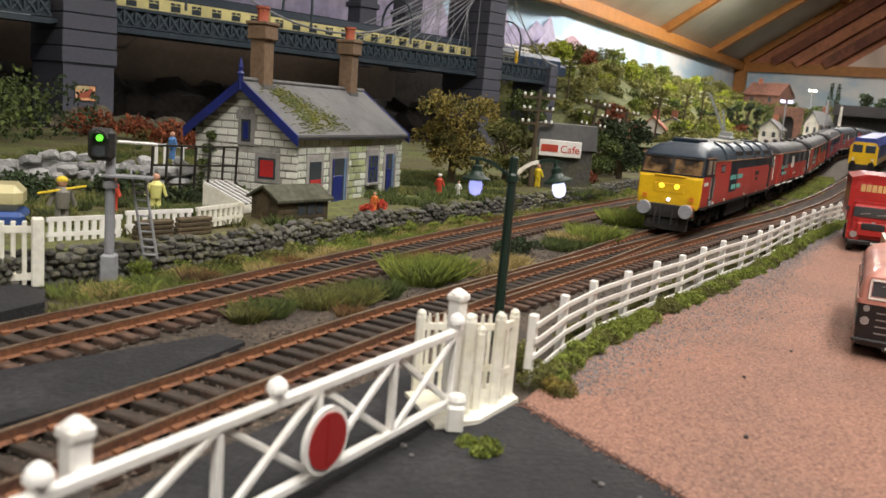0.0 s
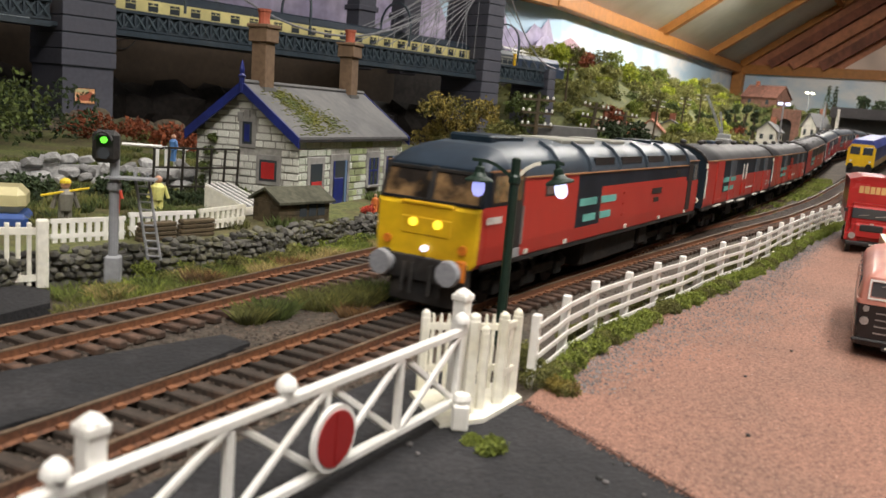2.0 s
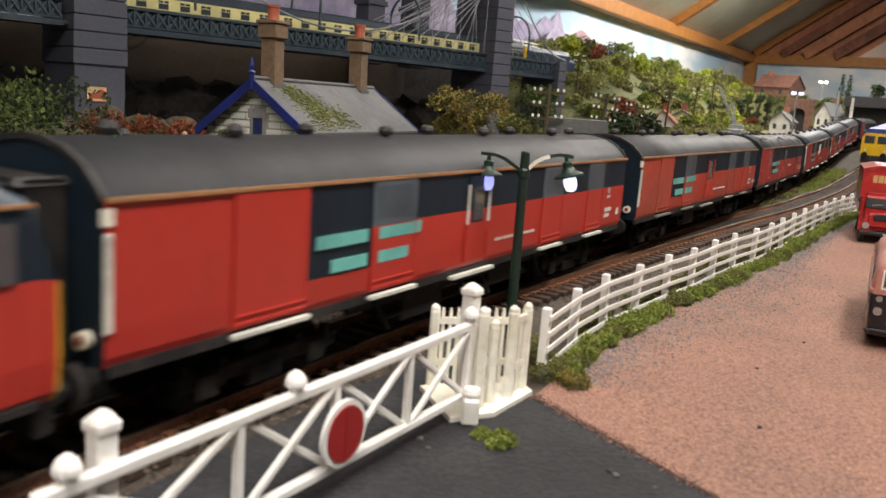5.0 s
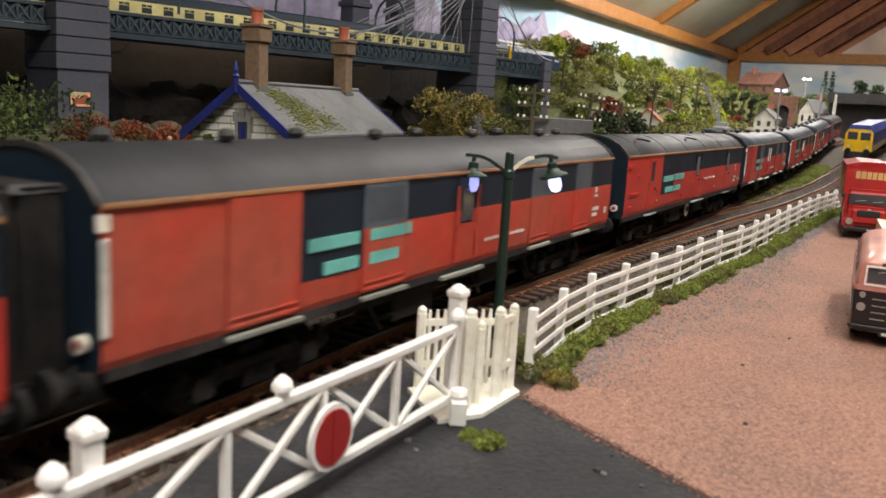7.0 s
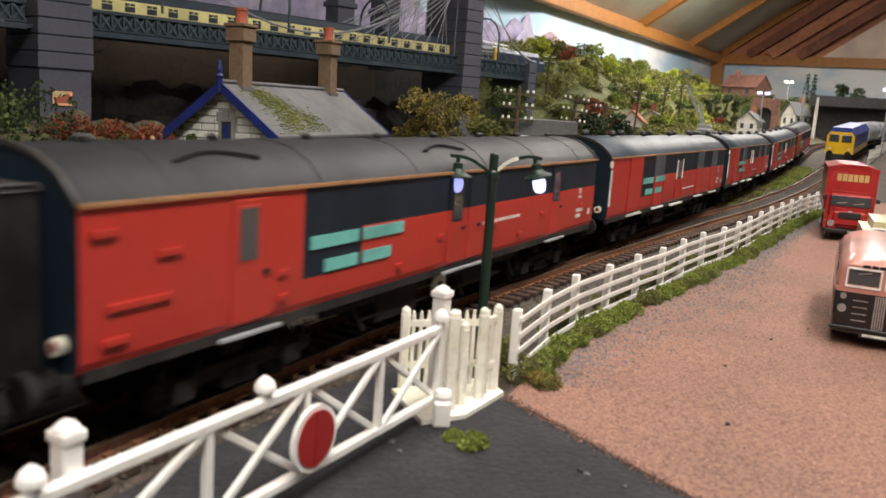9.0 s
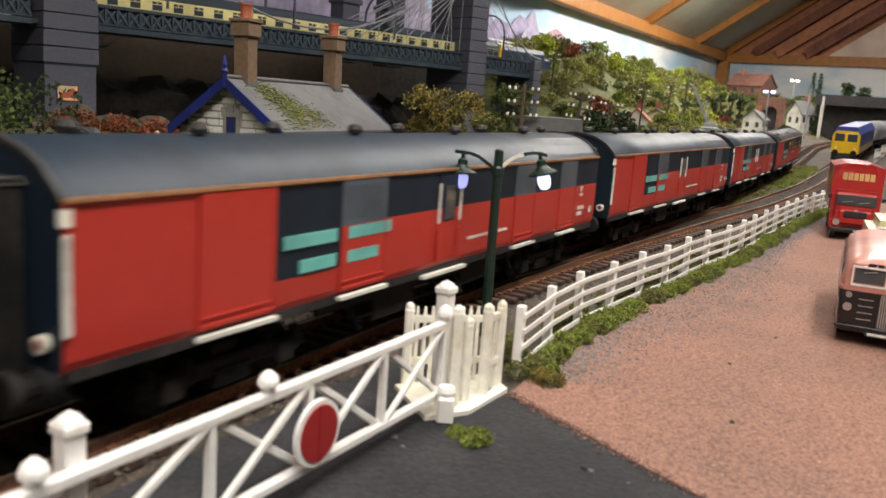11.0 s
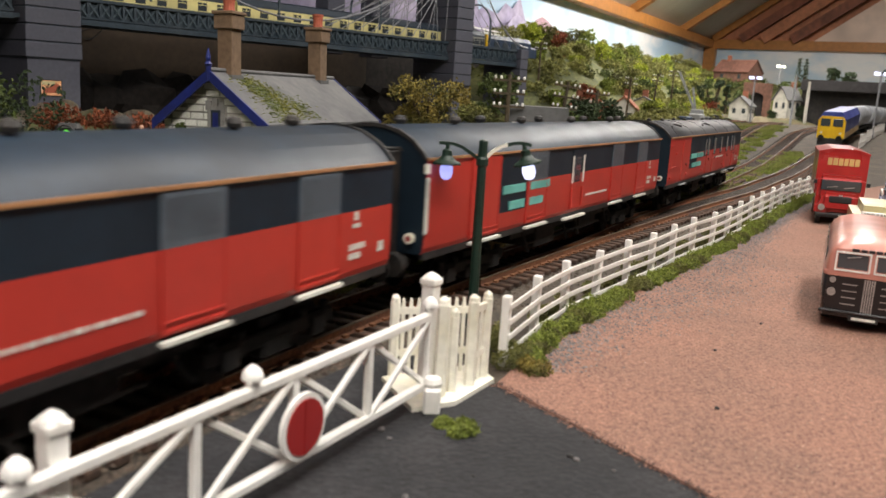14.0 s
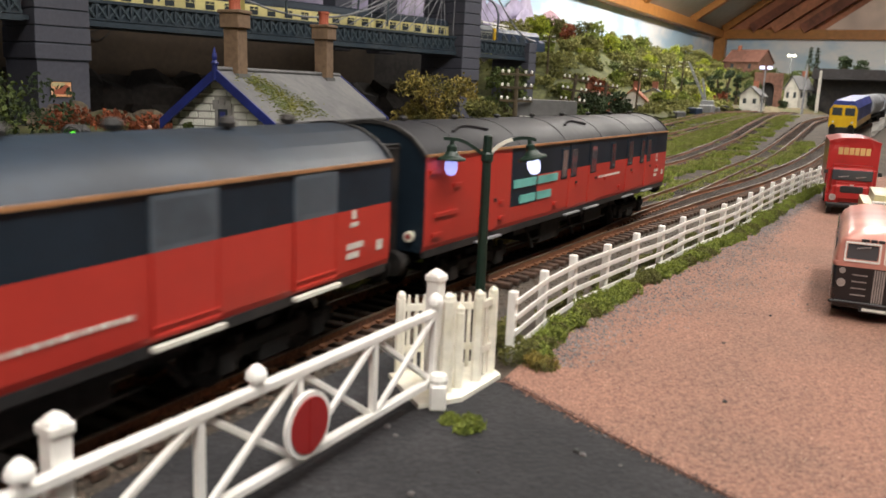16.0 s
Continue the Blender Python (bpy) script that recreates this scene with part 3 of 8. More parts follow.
        for y in (-7.3, -4.4, -1.05, 2.6, 6.15, 9.8):
            bm = bmesh.new()
            sweep(bm, [(sx * q, y, z) for q, z in ((1.79, 4.14), (1.77, 4.31), (1.66, 4.57), (1.38, 4.88), (0.92, 5.1))], [(-0.09, -0.02), (0.09, -0.02), (0.09, 0.03), (-0.09, 0.03)], up=(0, 1, 0))
            part("roof_rib", bm, M["loco_roof"], body)
        part("vent", made(box, sx * 1.78 - 0.01, 7.8, 3.6, sx * 1.78 + 0.02, 8.5, 3.9), M["black"], body)
        part("nameplate", made(box, sx * 1.78 - 0.01, 3.95, 2.9, sx * 1.78 + 0.03, 5.45, 3.16), M["black"], body)
        part("nameplate", made(box, sx * 1.78 - 0.01, 4.35, 2.52, sx * 1.78 + 0.03, 5.1, 2.72), M["black"], body)
        for z in (2.2, 2.65, 3.1):
            part("hinge", made(box, sx * 1.78 - 0.01, -0.1, z, sx * 1.78 + 0.03, 0.25, z + 0.1), M["red"], body)
        bars(body, sx * 1.785, -half + 0.4, 2.78, (0.13, 0.13, 0.13, 0.13, 0.13), 0.2, gap=0.07)
        logo(body, sx * 1.785, ((-5.05, 2.88, 1.75), (-4.55, 2.28, 1.25)), ((-2.77, 2.88, 1.7), (-2.77, 2.28, 1.2)))
        for y in (-9.5, -6.2, 0.5, 5.5, 10.2):
            part("jacking_mark", made(box, sx * 1.76 - 0.01, y, 1.62, sx * 1.76 + 0.03, y + 0.28, 1.78), M["step_white"], body)
    # headcode panel lamps, tail lamps, front details
    for x in (-0.42, 0.42):
        part("marker_lamp", made(rod, (x, -half - 0.01, 2.62), (x, -half - 0.08, 2.62), 0.135, 14), M["lamp_yellow"], body, "glowing yellow marker lamp")
    part("headlamp", made(rod, (0.05, -half - 0.02, 1.88), (0.05, -half - 0.14, 1.88), 0.1, 14), M["lamp_white"], body, "bright white headlamp")
    part("headcode_panel", made(box, -0.85, -half - 0.03, 2.25, 0.85, -half + 0.05, 2.78, 0.03), M["yellow"], body)
    part("lamp_bracket", made(box, -0.9, -half - 0.04, 3.12, 0.9, -half + 0.1, 3.24, 0.03), M["yellow"], body)
    for x in (-1.3, 1.3):
        part("tail_lamp", made(rod, (x, -half - 0.0, 2.0), (x, -half - 0.08, 2.0), 0.14, 12), M["orange"], body)
        part("pipe_box", made(box, x - 0.16, -half - 0.1, 1.05, x + 0.16, -half + 0.02, 1.7, 0.04), M["orange"] if x > 0 else M["black"], body)
    part("exhaust_hatch", made(box, -0.75, -half + 2.2, 5.0, 0.75, -half + 4.6, 5.27, 0.06), M["dark_grey"], body, "dark roof hatch")
    part("roof_panel", made(box, -0.95, -5.3, 5.02, 0.95, -1.9, 5.22, 0.05), M["panel_grey"], body, "pale grey-beige roof panel")
    part("roof_panel", made(box, -0.95, 0.0, 5.02, 0.95, 1.8, 5.22, 0.05), M["panel_grey"], body, "pale grey-beige roof panel")
    for y in (6.0, 8.0):
        part("roof_fan", made(rod, (0, y, 5.05), (0, y, 5.23), 0.85, 20), M["dark_grey"], body)
    part("buffer_beam", made(box, -1.5, -half - 0.05, 0.85, 1.5, -half + 0.3, 1.62, 0.05), M["black"], top)
    part("buffer_beam", made(box, -1.5, half - 0.3, 0.85, 1.5, half + 0.05, 1.62, 0.05), M["black"], top)
    buffers(top, -half, -1, M["cable"], 0.4)
    buffers(top, half, 1, M["black"], 0.4)
    part("snow_plough", made(box, -1.2, -half + 0.1, 0.15, 1.2, -half + 0.35, 0.85, 0.05), M["black"], top)
    bm = bmesh.new()
    for x in (-0.6, -0.3, 0.35, 0.7):
        rod(bm, (x, -half - 0.12, 1.4), (x, -half - 0.2, 0.5), 0.06, 6)
    part("brake_pipe", bm, M["black"], top)
    part("tank", made(box, -1.45, -3.2, 0.35, 1.45, 3.4, 1.4, 0.12), M["underframe"], top, "black battery and fuel tanks")
    part("battery_box", made(box, -1.5, 3.7, 0.55, 1.5, 4.9, 1.4, 0.08), M["underframe"], top)
    for y in (-7.9, 7.9):
        bogie(top, y, (-2.5, 0, 2.5), 0.62, 3.4)
    return top

# first tree: its golden lighting is in the leaf colour

LAST_WINDOWS = (-2.1, 1.1, 3.5, 6.0, 7.8)


def van_body(top, kind, red, roof):
    half = 12.1
    step = M["step_white"] if red is M["red"] else M["panel_grey"]
    prof = [(1.68, 1.62), (1.74, 1.8), (1.76, 2.3), (1.76, 3.22), (1.75, 4.22), (1.72, 4.26), (1.6, 4.42), (1.3, 4.7), (0.85, 4.93), (0.4, 5.03), (0, 5.06)]
    a, b = (-7.35, -4.97) if kind == "parcels" else (-6.7, -4.55)
    stations = [(y, 5.06, 1) for y in (-half, a, b, 0, 5, half)]

    def colour(c, f):
        if abs(f.normal.y) > 0.8:
            return 1
        if c.z > 4.24:
            return 3
        if c.y > a and c.z > 3.22:
            return 1
        if a < c.y < b and c.z > 2.2:
            return 1
        return 0
    body = shell(stations, prof, colour, top, "body", [red, M["dark_grey"], M["yellow"], roof], eaves=4.24)
    for sx in (-1, 1):
        x = sx * 1.76
        part("gutter", made(beam, (sx * 1.78, -half, 4.25), (sx * 1.78, half, 4.25), 0.06, 0.07), M["orange_line"], body, "thin orange-brown gutter line")
        logo(body, x + sx * 0.022, ((a + 0.2, 2.9, 1.76), (a + 0.72, 2.36, 1.24)), ((b + 0.02, 2.9, 1.75), (b + 0.02, 2.36, 1.2)))
        part("sole_bar", made(beam, (sx * 1.66, -half + 0.1, 1.56), (sx * 1.66, half - 0.1, 1.56), 0.12, 0.2), M["black"], body)
        if kind == "parcels":
            doors = [(-9.43, -7.45, 4.2), (-5.2, -3.45, 4.18), (4.1, 5.7, 4.15), (8.05, 9.6, 4.15)]
            for y0, y1, zt in doors:
                d = part("sliding_door", made(box, x - 0.03, y0, 1.72, x + 0.03, y1, zt, 0.015), red, body)
                for y in (y0, y1):
                    part("door_edge", made(beam, (sx * 1.79, y, 1.75), (sx * 1.79, y, 3.2 if y0 > -7 else 4.15), 0.035, 0.035), red, d)
                if y0 > -7:
                    part("upper_panel", made(box, x - 0.034, y0 - 0.01, 3.23 if y0 > -3 else 3.2, x + 0.034, y1 + 0.01, zt + 0.02), M["shutter"], d)
                    bm = bmesh.new()
                    for k in range(15):
                        beam(bm, (x + sx * 0.034, y0 + 0.1, 3.36 + 0.052 * k), (x + sx * 0.034, y1 - 0.1, 3.36 + 0.052 * k), 0.02, 0.024)
                    part("louvre", bm, M["shutter"], d, "grey louvred vent with sheen in its colour")
                part("step_board", made(beam, (sx * 1.82, y0 - 0.05, 1.6), (sx * 1.82, y1 + 0.1, 1.6), 0.14, 0.08), step, body, "off-white door step")
                part("door_rail", made(beam, (sx * 1.8, y0, 1.8), (sx * 1.8, y1, 1.8), 0.05, 0.05), red, body)
                part("door_rail", made(beam, (sx * 1.8, y0, 1.95), (sx * 1.8, y1, 1.95), 0.04, 0.04), red, body)
            g = part("guard_door", made(box, x - 0.03, -0.85, 1.8, x + 0.02, 0.2, 4.1, 0.015), red, body)
            part("upper_panel", made(box, x - 0.035, -0.86, 3.22, x + 0.025, 0.21, 4.12), M["dark_grey"], g)
            part("window_frame", made(box, x - 0.03, -0.64, 2.86, x + 0.035, 0.06, 3.88, 0.02), M["dark_grey"], g)
            part("door_window", made(box, x - 0.02, -0.58, 2.92, x + 0.045, 0.0, 3.82), M["glass"], g)
            for y in (-0.92, 0.27):
                part("handrail", made(rod, (sx * 1.83, y, 1.9), (sx * 1.83, y, 2.65), 0.04, 6), red, body)
                part("handrail", made(rod, (sx * 1.83, y, 2.85), (sx * 1.83, y, 3.9), 0.035, 6), M["step_white"] if red is M["red"] else red, body)
            part("step_board", made(beam, (sx * 1.82, -1.6, 1.5), (sx * 1.82, 0.75, 1.5), 0.14, 0.09), step, body)
            bars(body, x, 0.95, 2.2, (0.12, 0.1, 0.08, 0.18, 0.2, 0.14, 0.22, 0.08, 0.16, 0.2, 0.12, 0.18), 0.085, gap=0.085)
            part("end_rail", made(box, x - 0.02, -half - 0.02, 2.2, x + 0.05, -half + 0.12, 3.75, 0.02), M["step_white"], body, "pale upright end strip")
            part("end_panel", made(box, x - 0.06, -half - 0.04, 3.86, x + 0.03, -half + 0.14, 4.12), M["cream_white"], body)
        else:
            doors = ((-8.85, -7.75, 1), (-0.35, 0.62, 1), (0.8, 1.6, 0), (7.3, 8.4, 1))
            if kind == "last":
                doors = ((-8.85, -7.75, 0), (-1.6, -0.75, 1), (0.55, 1.5, 1), (5.4, 6.3, 1), (8.4, 9.3, 1))
                for y in LAST_WINDOWS:
                    part("window_frame", made(box, x - 0.03, y - 0.3, 2.88, x + 0.03, y + 0.3, 4.02, 0.02), M["dark_grey"], body)
                    part("window", made(box, x - 0.03, y - 0.23, 2.95, x + 0.04, y + 0.23, 3.96), M["glass"], body)
            for y0, y1, win in doors:
                d = part("door", made(box, x - 0.03, y0, 1.75, x + 0.025, y1, 4.1, 0.015), red, body)
                if y0 > -8:
                    part("upper_panel", made(box, x - 0.034, y0 - 0.01, 3.23, x + 0.034, y1 + 0.01, 4.12), M["dark_grey"], d)
                if win:
                    part("window_frame", made(box, x - 0.03, y0 + 0.12, 2.88, x + 0.036, y0 + 0.76, 4.0, 0.02), red if y0 < -8 else M["dark_grey"], d)
                    part("door_window", made(box, x - 0.04, y0 + 0.19, 2.95, x + 0.045, y0 + 0.69, 3.94), M["glass"], d)
                part("step_board", made(beam, (sx * 1.82, y0 - 0.3, 1.52), (sx * 1.82, y1 + 0.3, 1.52), 0.12, 0.06), M["grey_paint"], body)
                part("door_handle", made(box, x - 0.02, y1 - 0.2, 2.62, x + 0.07, y1 - 0.06, 2.72), M["black"], d)
            for y, z, w in ((-11.6, 2.55, 1.3), (-11.9, 3.75, 0.5), (-10.6, 3.3, 0.5), (-11.7, 2.0, 0.5), (-7.5, 2.5, 0.3), (-7.5, 2.0, 0.3), (-0.9, 2.5, 0.28), (2.5, 2.5, 0.28), (6.4, 2.5, 0.28), (10.4, 2.5, 0.28), (-3.0, 2.0, 0.28), (4.5, 2.0, 0.28)):
                part("hinge", made(box, x - 0.02, y, z, x + 0.06, y + w, z + 0.11), red, body)
            bars(body, x, 1.85, 2.62, (0.12, 0.1, 0.08, 0.18, 0.2, 0.14, 0.22, 0.08, 0.16, 0.2, 0.12, 0.18), 0.095, gap=0.085)
        bars(body, x, 10.3, 3.0, (0.16,), 0.2)
        bars(body, x, 10.22, 2.82, (0.34,), 0.1)
        for z, w in ((2.3, (0.16, 0.16, 0.16, 0.1)), (2.08, (0.14, 0.14, 0.14))):
            bars(body, x, 10.1, z, w, 0.14, gap=0.04)
        part("data_panel", made(box, x - 0.01, 11.45, 2.1, x + 0.015, 11.72, 2.34), M["step_white"], body)
    # ends: dark corridor connections
    for w in (-1, 1):
        y = w * half
        bm = bmesh.new()
        box(bm, -0.85, y - 0.02, 1.5, 0.85, y + w * 0.75, 4.4, 0.12)
        gw = part("gangway", bm, M["black"], body, "black corridor bellows")
        for k in range(4):
            part("bellows_rib", made(box, -0.95, y + w * (0.12 + 0.17 * k), 1.45, 0.95, y + w * (0.18 + 0.17 * k), 4.5, 0.03), M["black"], gw)
        for x in (-1.35, 1.35):
            lamp = part("lamp_iron", made(rod, (x, y - w * 0.02, 2.05), (x, y + w * 0.14, 2.05), 0.15, 12), M["cream_white"], body, "round pale tail lamp")
            part("lens", made(rod, (x, y + w * 0.12, 2.05), (x, y + w * 0.16, 2.05), 0.08, 10), M["lorry_red"], lamp)
        part("roof_edge", made(lambda bm: sweep(bm, [(px, y, pz) for px, pz in [(-q, r) for q, r in prof[5:]] + prof[5:-1][::-1]], [(-0.05, -0.05), (0.05, -0.05), (0.05, 0.03), (-0.05, 0.03)], up=(0, 1, 0))), M["black"], body)
        buffers(top, y, w, M["underframe"], 0.36)
    # roof vents
    if kind == "parcels":
        for k in range(9):
            y = -half + 1.5 + k * 2.62
            bm = bmesh.new()
            turned(bm, [(0.07, -0.25), (0.07, 0.06), (0.17, 0.09), (0.2, 0.18), (0.16, 0.27), (0.07, 0.31)], 0.3 if k % 2 else -0.1, y, 5.0, 10)
            part("roof_vent", bm, M["black"], body)
    else:
        for k in range(6):
            y = -half + 2.0 + k * 4.04
            bm = bmesh.new()
            arc = [(px, y, pz + 0.004) for px, pz in [(-q, r) for q, r in prof[5:]] + prof[5:-1][::-1]]
            sweep(bm, arc, [(-0.012, -0.02), (0.012, -0.02), (0.01, -0.002), (-0.01, -0.002)], up=(0, 1, 0))
            part("roof_rib", bm, roof, body)
        for k in range(8):
            bm = bmesh.new()
            turned(bm, [(0.05, -0.2), (0.05, 0.03), (0.11, 0.05), (0.12, 0.12), (0.06, 0.17)], 0.1, -half + 1.4 + k * 3.05, 5.03, 10)
            part("roof_vent", bm, M["black"], body)
        for y in (-8.6, 0.2):
            arc = [(1.2 - 0.25 * math.sin(math.pi * j / 8), y - 1.1 + 2.2 * j / 8, 4.8 + 0.12 * math.sin(math.pi * j / 8)) for j in range(9)]
            part("door_hood", made(sweep, arc, [(-0.04, -0.04), (0.04, -0.04), (0.04, 0.03), (-0.04, 0.03)]), roof, body)
    return body


def van(kind, red, roof, label):
    top = thing({"parcels": "parcels_van", "brake": "brake_van"}.get(kind, "brake_coach"), label, "rail van", group="vans of the mail train")
    van_body(top, kind, red, roof)
    for y in (-8.0, 8.0):
        bogie(top, y, (-1.55, 1.55), 0.6, 2.3)
    part("underframe", made(lambda bm: [box(bm, -0.4, -9, 0.9, 0.4, 9, 1.6), box(bm, -1.3, -5.4, 1.2, 1.3, -5.2, 1.5), box(bm, -1.3, 5.2, 1.2, 1.3, 5.4, 1.5)]), M["underframe"], top)
    for x in (-1.3, 1.3):
        part("truss", made(beam, (x, -5.4, 1.3), (x, 5.4, 1.3), 0.12, 0.35), M["underframe"], top)
    part("battery_box", made(box, -1.4, -3.2, 0.55, 1.4, -1.2, 1.35, 0.06), M["underframe"], top)
    part("dynamo_box", made(box, -1.4, 1.4, 0.7, 1.4, 3.6, 1.35, 0.06), M["underframe"], top)
    bm = bmesh.new()
    for x in (-1.35, 1.35):
        for y in (-4.4, -0.4, 0.9, 4.6):
            beam(bm, (x, y, 1.3), (x, y + 0.7, 0.5), 0.1, 0.1)
        rod(bm, (x, -4.0, 0.8), (x, 4.2, 0.8), 0.06, 6)
    part("brace", bm, M["underframe"], top)
    if kind == "brake":
        wheel = part("brake_wheel", made(rod, (1.42, -0.1, 1.05), (1.48, -0.1, 1.05), 0.38, 20), M["step_white"], top, "white round handwheel")
        part("hub", made(rod, (1.47, -0.1, 1.05), (1.52, -0.1, 1.05), 0.14, 12), M["black"], wheel)
    return top


VANS = []


def train():
    loco = locomotive()
    a = van("parcels", M["red"], M["roof_grey"], "red and dark grey parcels van with sliding doors and grey roof")
    b = van("brake", M["red"], M["roof_dark"], "red and dark grey brake van with hinged doors and ribbed roof")
    w = van("parcels", M["red_weathered"], M["roof_dark"], "weathered dull red parcels van with dark roof")
    d = van("parcels", M["red"], M["roof_dark"], "red and dark grey parcels van with sliding doors and dark roof")
    z = van("last", M["red"], M["roof_dark"], "red and dark grey brake coach with tall narrow windows")
    order = [d, w, b, copy_thing(a, at(0, 0)), a, copy_thing(a, at(0, 0)), z]
    VANS.append((loco, 12.2, 7.9, 12.7))
    for k, v in enumerate(order):
        VANS.append((v, 26.05 * (k + 1) + 11.9, 8.0, 11.9))


train()


def train_rows(centre, reach):
    rows = []
    ts = [q / 4 for q in range(65)]
    for t in ts:
        front = float(np.interp(t, [f[0] for f in FRONT], [f[1] for f in FRONT]))
        s = front + centre + A_ZERO
        p, _ = line_at(A_LINE, A_LEN, s - reach)
        q, _ = line_at(A_LINE, A_LEN, s + reach)
        d = (q - p).normalized()
        m = (p + q) / 2
        za, zb = rise(p.x, p.y), rise(q.x, q.y)
        rows.append((t, at(m.x, m.y, RAIL + (za + zb) / 2, math.degrees(math.atan2(-d.x, d.y)), math.degrees(math.atan2(zb - za, 2 * reach)))))
    return rows


def motions():
    for ob, centre, reach, half in VANS:
        walk(ob, train_rows(centre, reach))


# ---- lineside: fences, gates, lamp, signal ----
def rail_fence():
    top = thing("post_and_rail_fence", "white post-and-rail fence along the car park edge", "fence")
    pts = [Vector((x, y)) for x, y in FENCE]
    rng = random.Random(3)
    for k, p in enumerate(pts):
        d = (pts[min(k + 1, len(pts) - 1)] - pts[max(k - 1, 0)]).normalized()
        turn = math.degrees(math.atan2(-d.x, d.y))
        bm = bmesh.new()
        box(bm, -0.11, -0.11, -0.05, 0.11, 0.11, 1.72, 0.03)
        ob = part("post", bm, M["white"], top)
        ob.matrix_local = at(p.x, p.y, 0.05, turn, rng.uniform(-2, 2), rng.uniform(-2, 2))
    for z in (0.3, 0.7, 1.08, 1.47):
        for p, q in zip(pts, pts[1:]):
            bm = bmesh.new()
            d = (q - p).normalized()
            o = Vector((d.y, -d.x)) * 0.13
            mid = (p + q) / 2 + o
            pa, pb = p + o - d * 0.1, q + o + d * 0.1
            beam(bm, (pa.x, pa.y, z + 0.05), (pb.x, pb.y, z + 0.05), 0.05, 0.15, 0.015)
            part("rail", bm, M["white"], top)


rail_fence()


def square_post(bm, x, y, h, w, cap=True):
    box(bm, x - w, y - w, 0, x + w, y + w, h - 0.35, 0.03)
    if cap:
        box(bm, x - w * 1.22, y - w * 1.22, h - 0.4, x + w * 1.22, y + w * 1.22, h - 0.25, 0.03)
        turned(bm, [(w * 1.25, 0), (w * 1.2, 0.03), (w * 0.7, 0.09), (w * 0.2, 0.13)], x, y, h - 0.26, 8)


GATE_A, GATE_B = Vector((-4.2, 8.02)), Vector((0.75, 16.5))


def crossing_gate():
    """The long gate with its red disc; local y runs along it."""
    d = (GATE_B - GATE_A)
    L = d.length
    turn = math.degrees(math.atan2(-d.x, d.y))
    top = thing("crossing_gate", "white level-crossing gate with a round red target disc", "gate", at(GATE_A.x, GATE_A.y, 0.06, turn))
    hi, lo = 1.94, 0.46
    part("top_rail", made(beam, (0, 0, hi), (0, L, hi), 0.17, 0.17, 0.03), M["white"], top)
    part("bottom_rail", made(beam, (0, 0, lo), (0, L, lo), 0.17, 0.17, 0.03), M["white"], top)
    marks = [L - q for q in (9.6, 6.75, 4.6, 2.42, 0.19)]
    for y in marks:
        part("upright", made(beam, (0, y, lo), (0, y, hi), 0.14, 0.14, 0.02), M["white"], top)
    for y0, y1 in zip(marks, marks[1:]):
        part("brace", made(beam, (0.03, y0, lo), (0.03, y1, hi), 0.1, 0.12, 0.02), M["white"], top)
        part("brace", made(beam, (-0.03, y0, hi), (-0.03, y1, lo), 0.1, 0.12, 0.02), M["white"], top)
    for y in (L - 9.4, L - 5.59, L - 0.19):
        bm = bmesh.new()
        turned(bm, [(0.11, 0), (0.11, 0.13), (0.17, 0.17), (0.165, 0.24), (0.13, 0.31), (0.05, 0.38)], 0, y, hi + 0.02, 12)
        part("finial", bm, M["white"], top)
    disc = part("disc", made(rod, (0.12, (L - 4.55), 1.07), (0.2, (L - 4.55), 1.07), 0.56, 32), M["white"], top, "white-rimmed target disc")
    part("disc_face", made(rod, (0.2, (L - 4.55), 1.07), (0.22, (L - 4.55), 1.07), 0.47, 32), M["lorry_red"], disc, "glossy red disc face")
    part("disc_strap", made(box, 0.21, (L - 4.55) - 0.03, 0.6, 0.235, (L - 4.55) + 0.03, 1.54), M["lorry_red"], disc)


def picket(top, a, b, n, h, w=0.13, z=0.0, material=None, rails=(0.35, 0.95)):
    a, b = Vector(a), Vector(b)
    d = b - a
    turn = math.degrees(math.atan2(-d.x, d.y))
    bm = bmesh.new()
    prism(bm, [(-w, 0), (w, 0), (w, h - 0.16), (w * 0.5, h), (-w * 0.5, h), (-w, h - 0.16)], -0.04, 0.04, "y")
    me = to_mesh("picket", bm, material or M["white"])
    for k in range(n):
        ob = new("picket", me)
        ob.parent = top
        p = a + d * ((k + 0.5) / n)
        ob.matrix_local = at(p.x, p.y, z, turn + 90)
    for r in rails:
        part("rail", made(beam, (a.x, a.y, z + r * h), (b.x, b.y, z + r * h), 0.1, 0.15), material or M["white"], top)


crossing_gate()


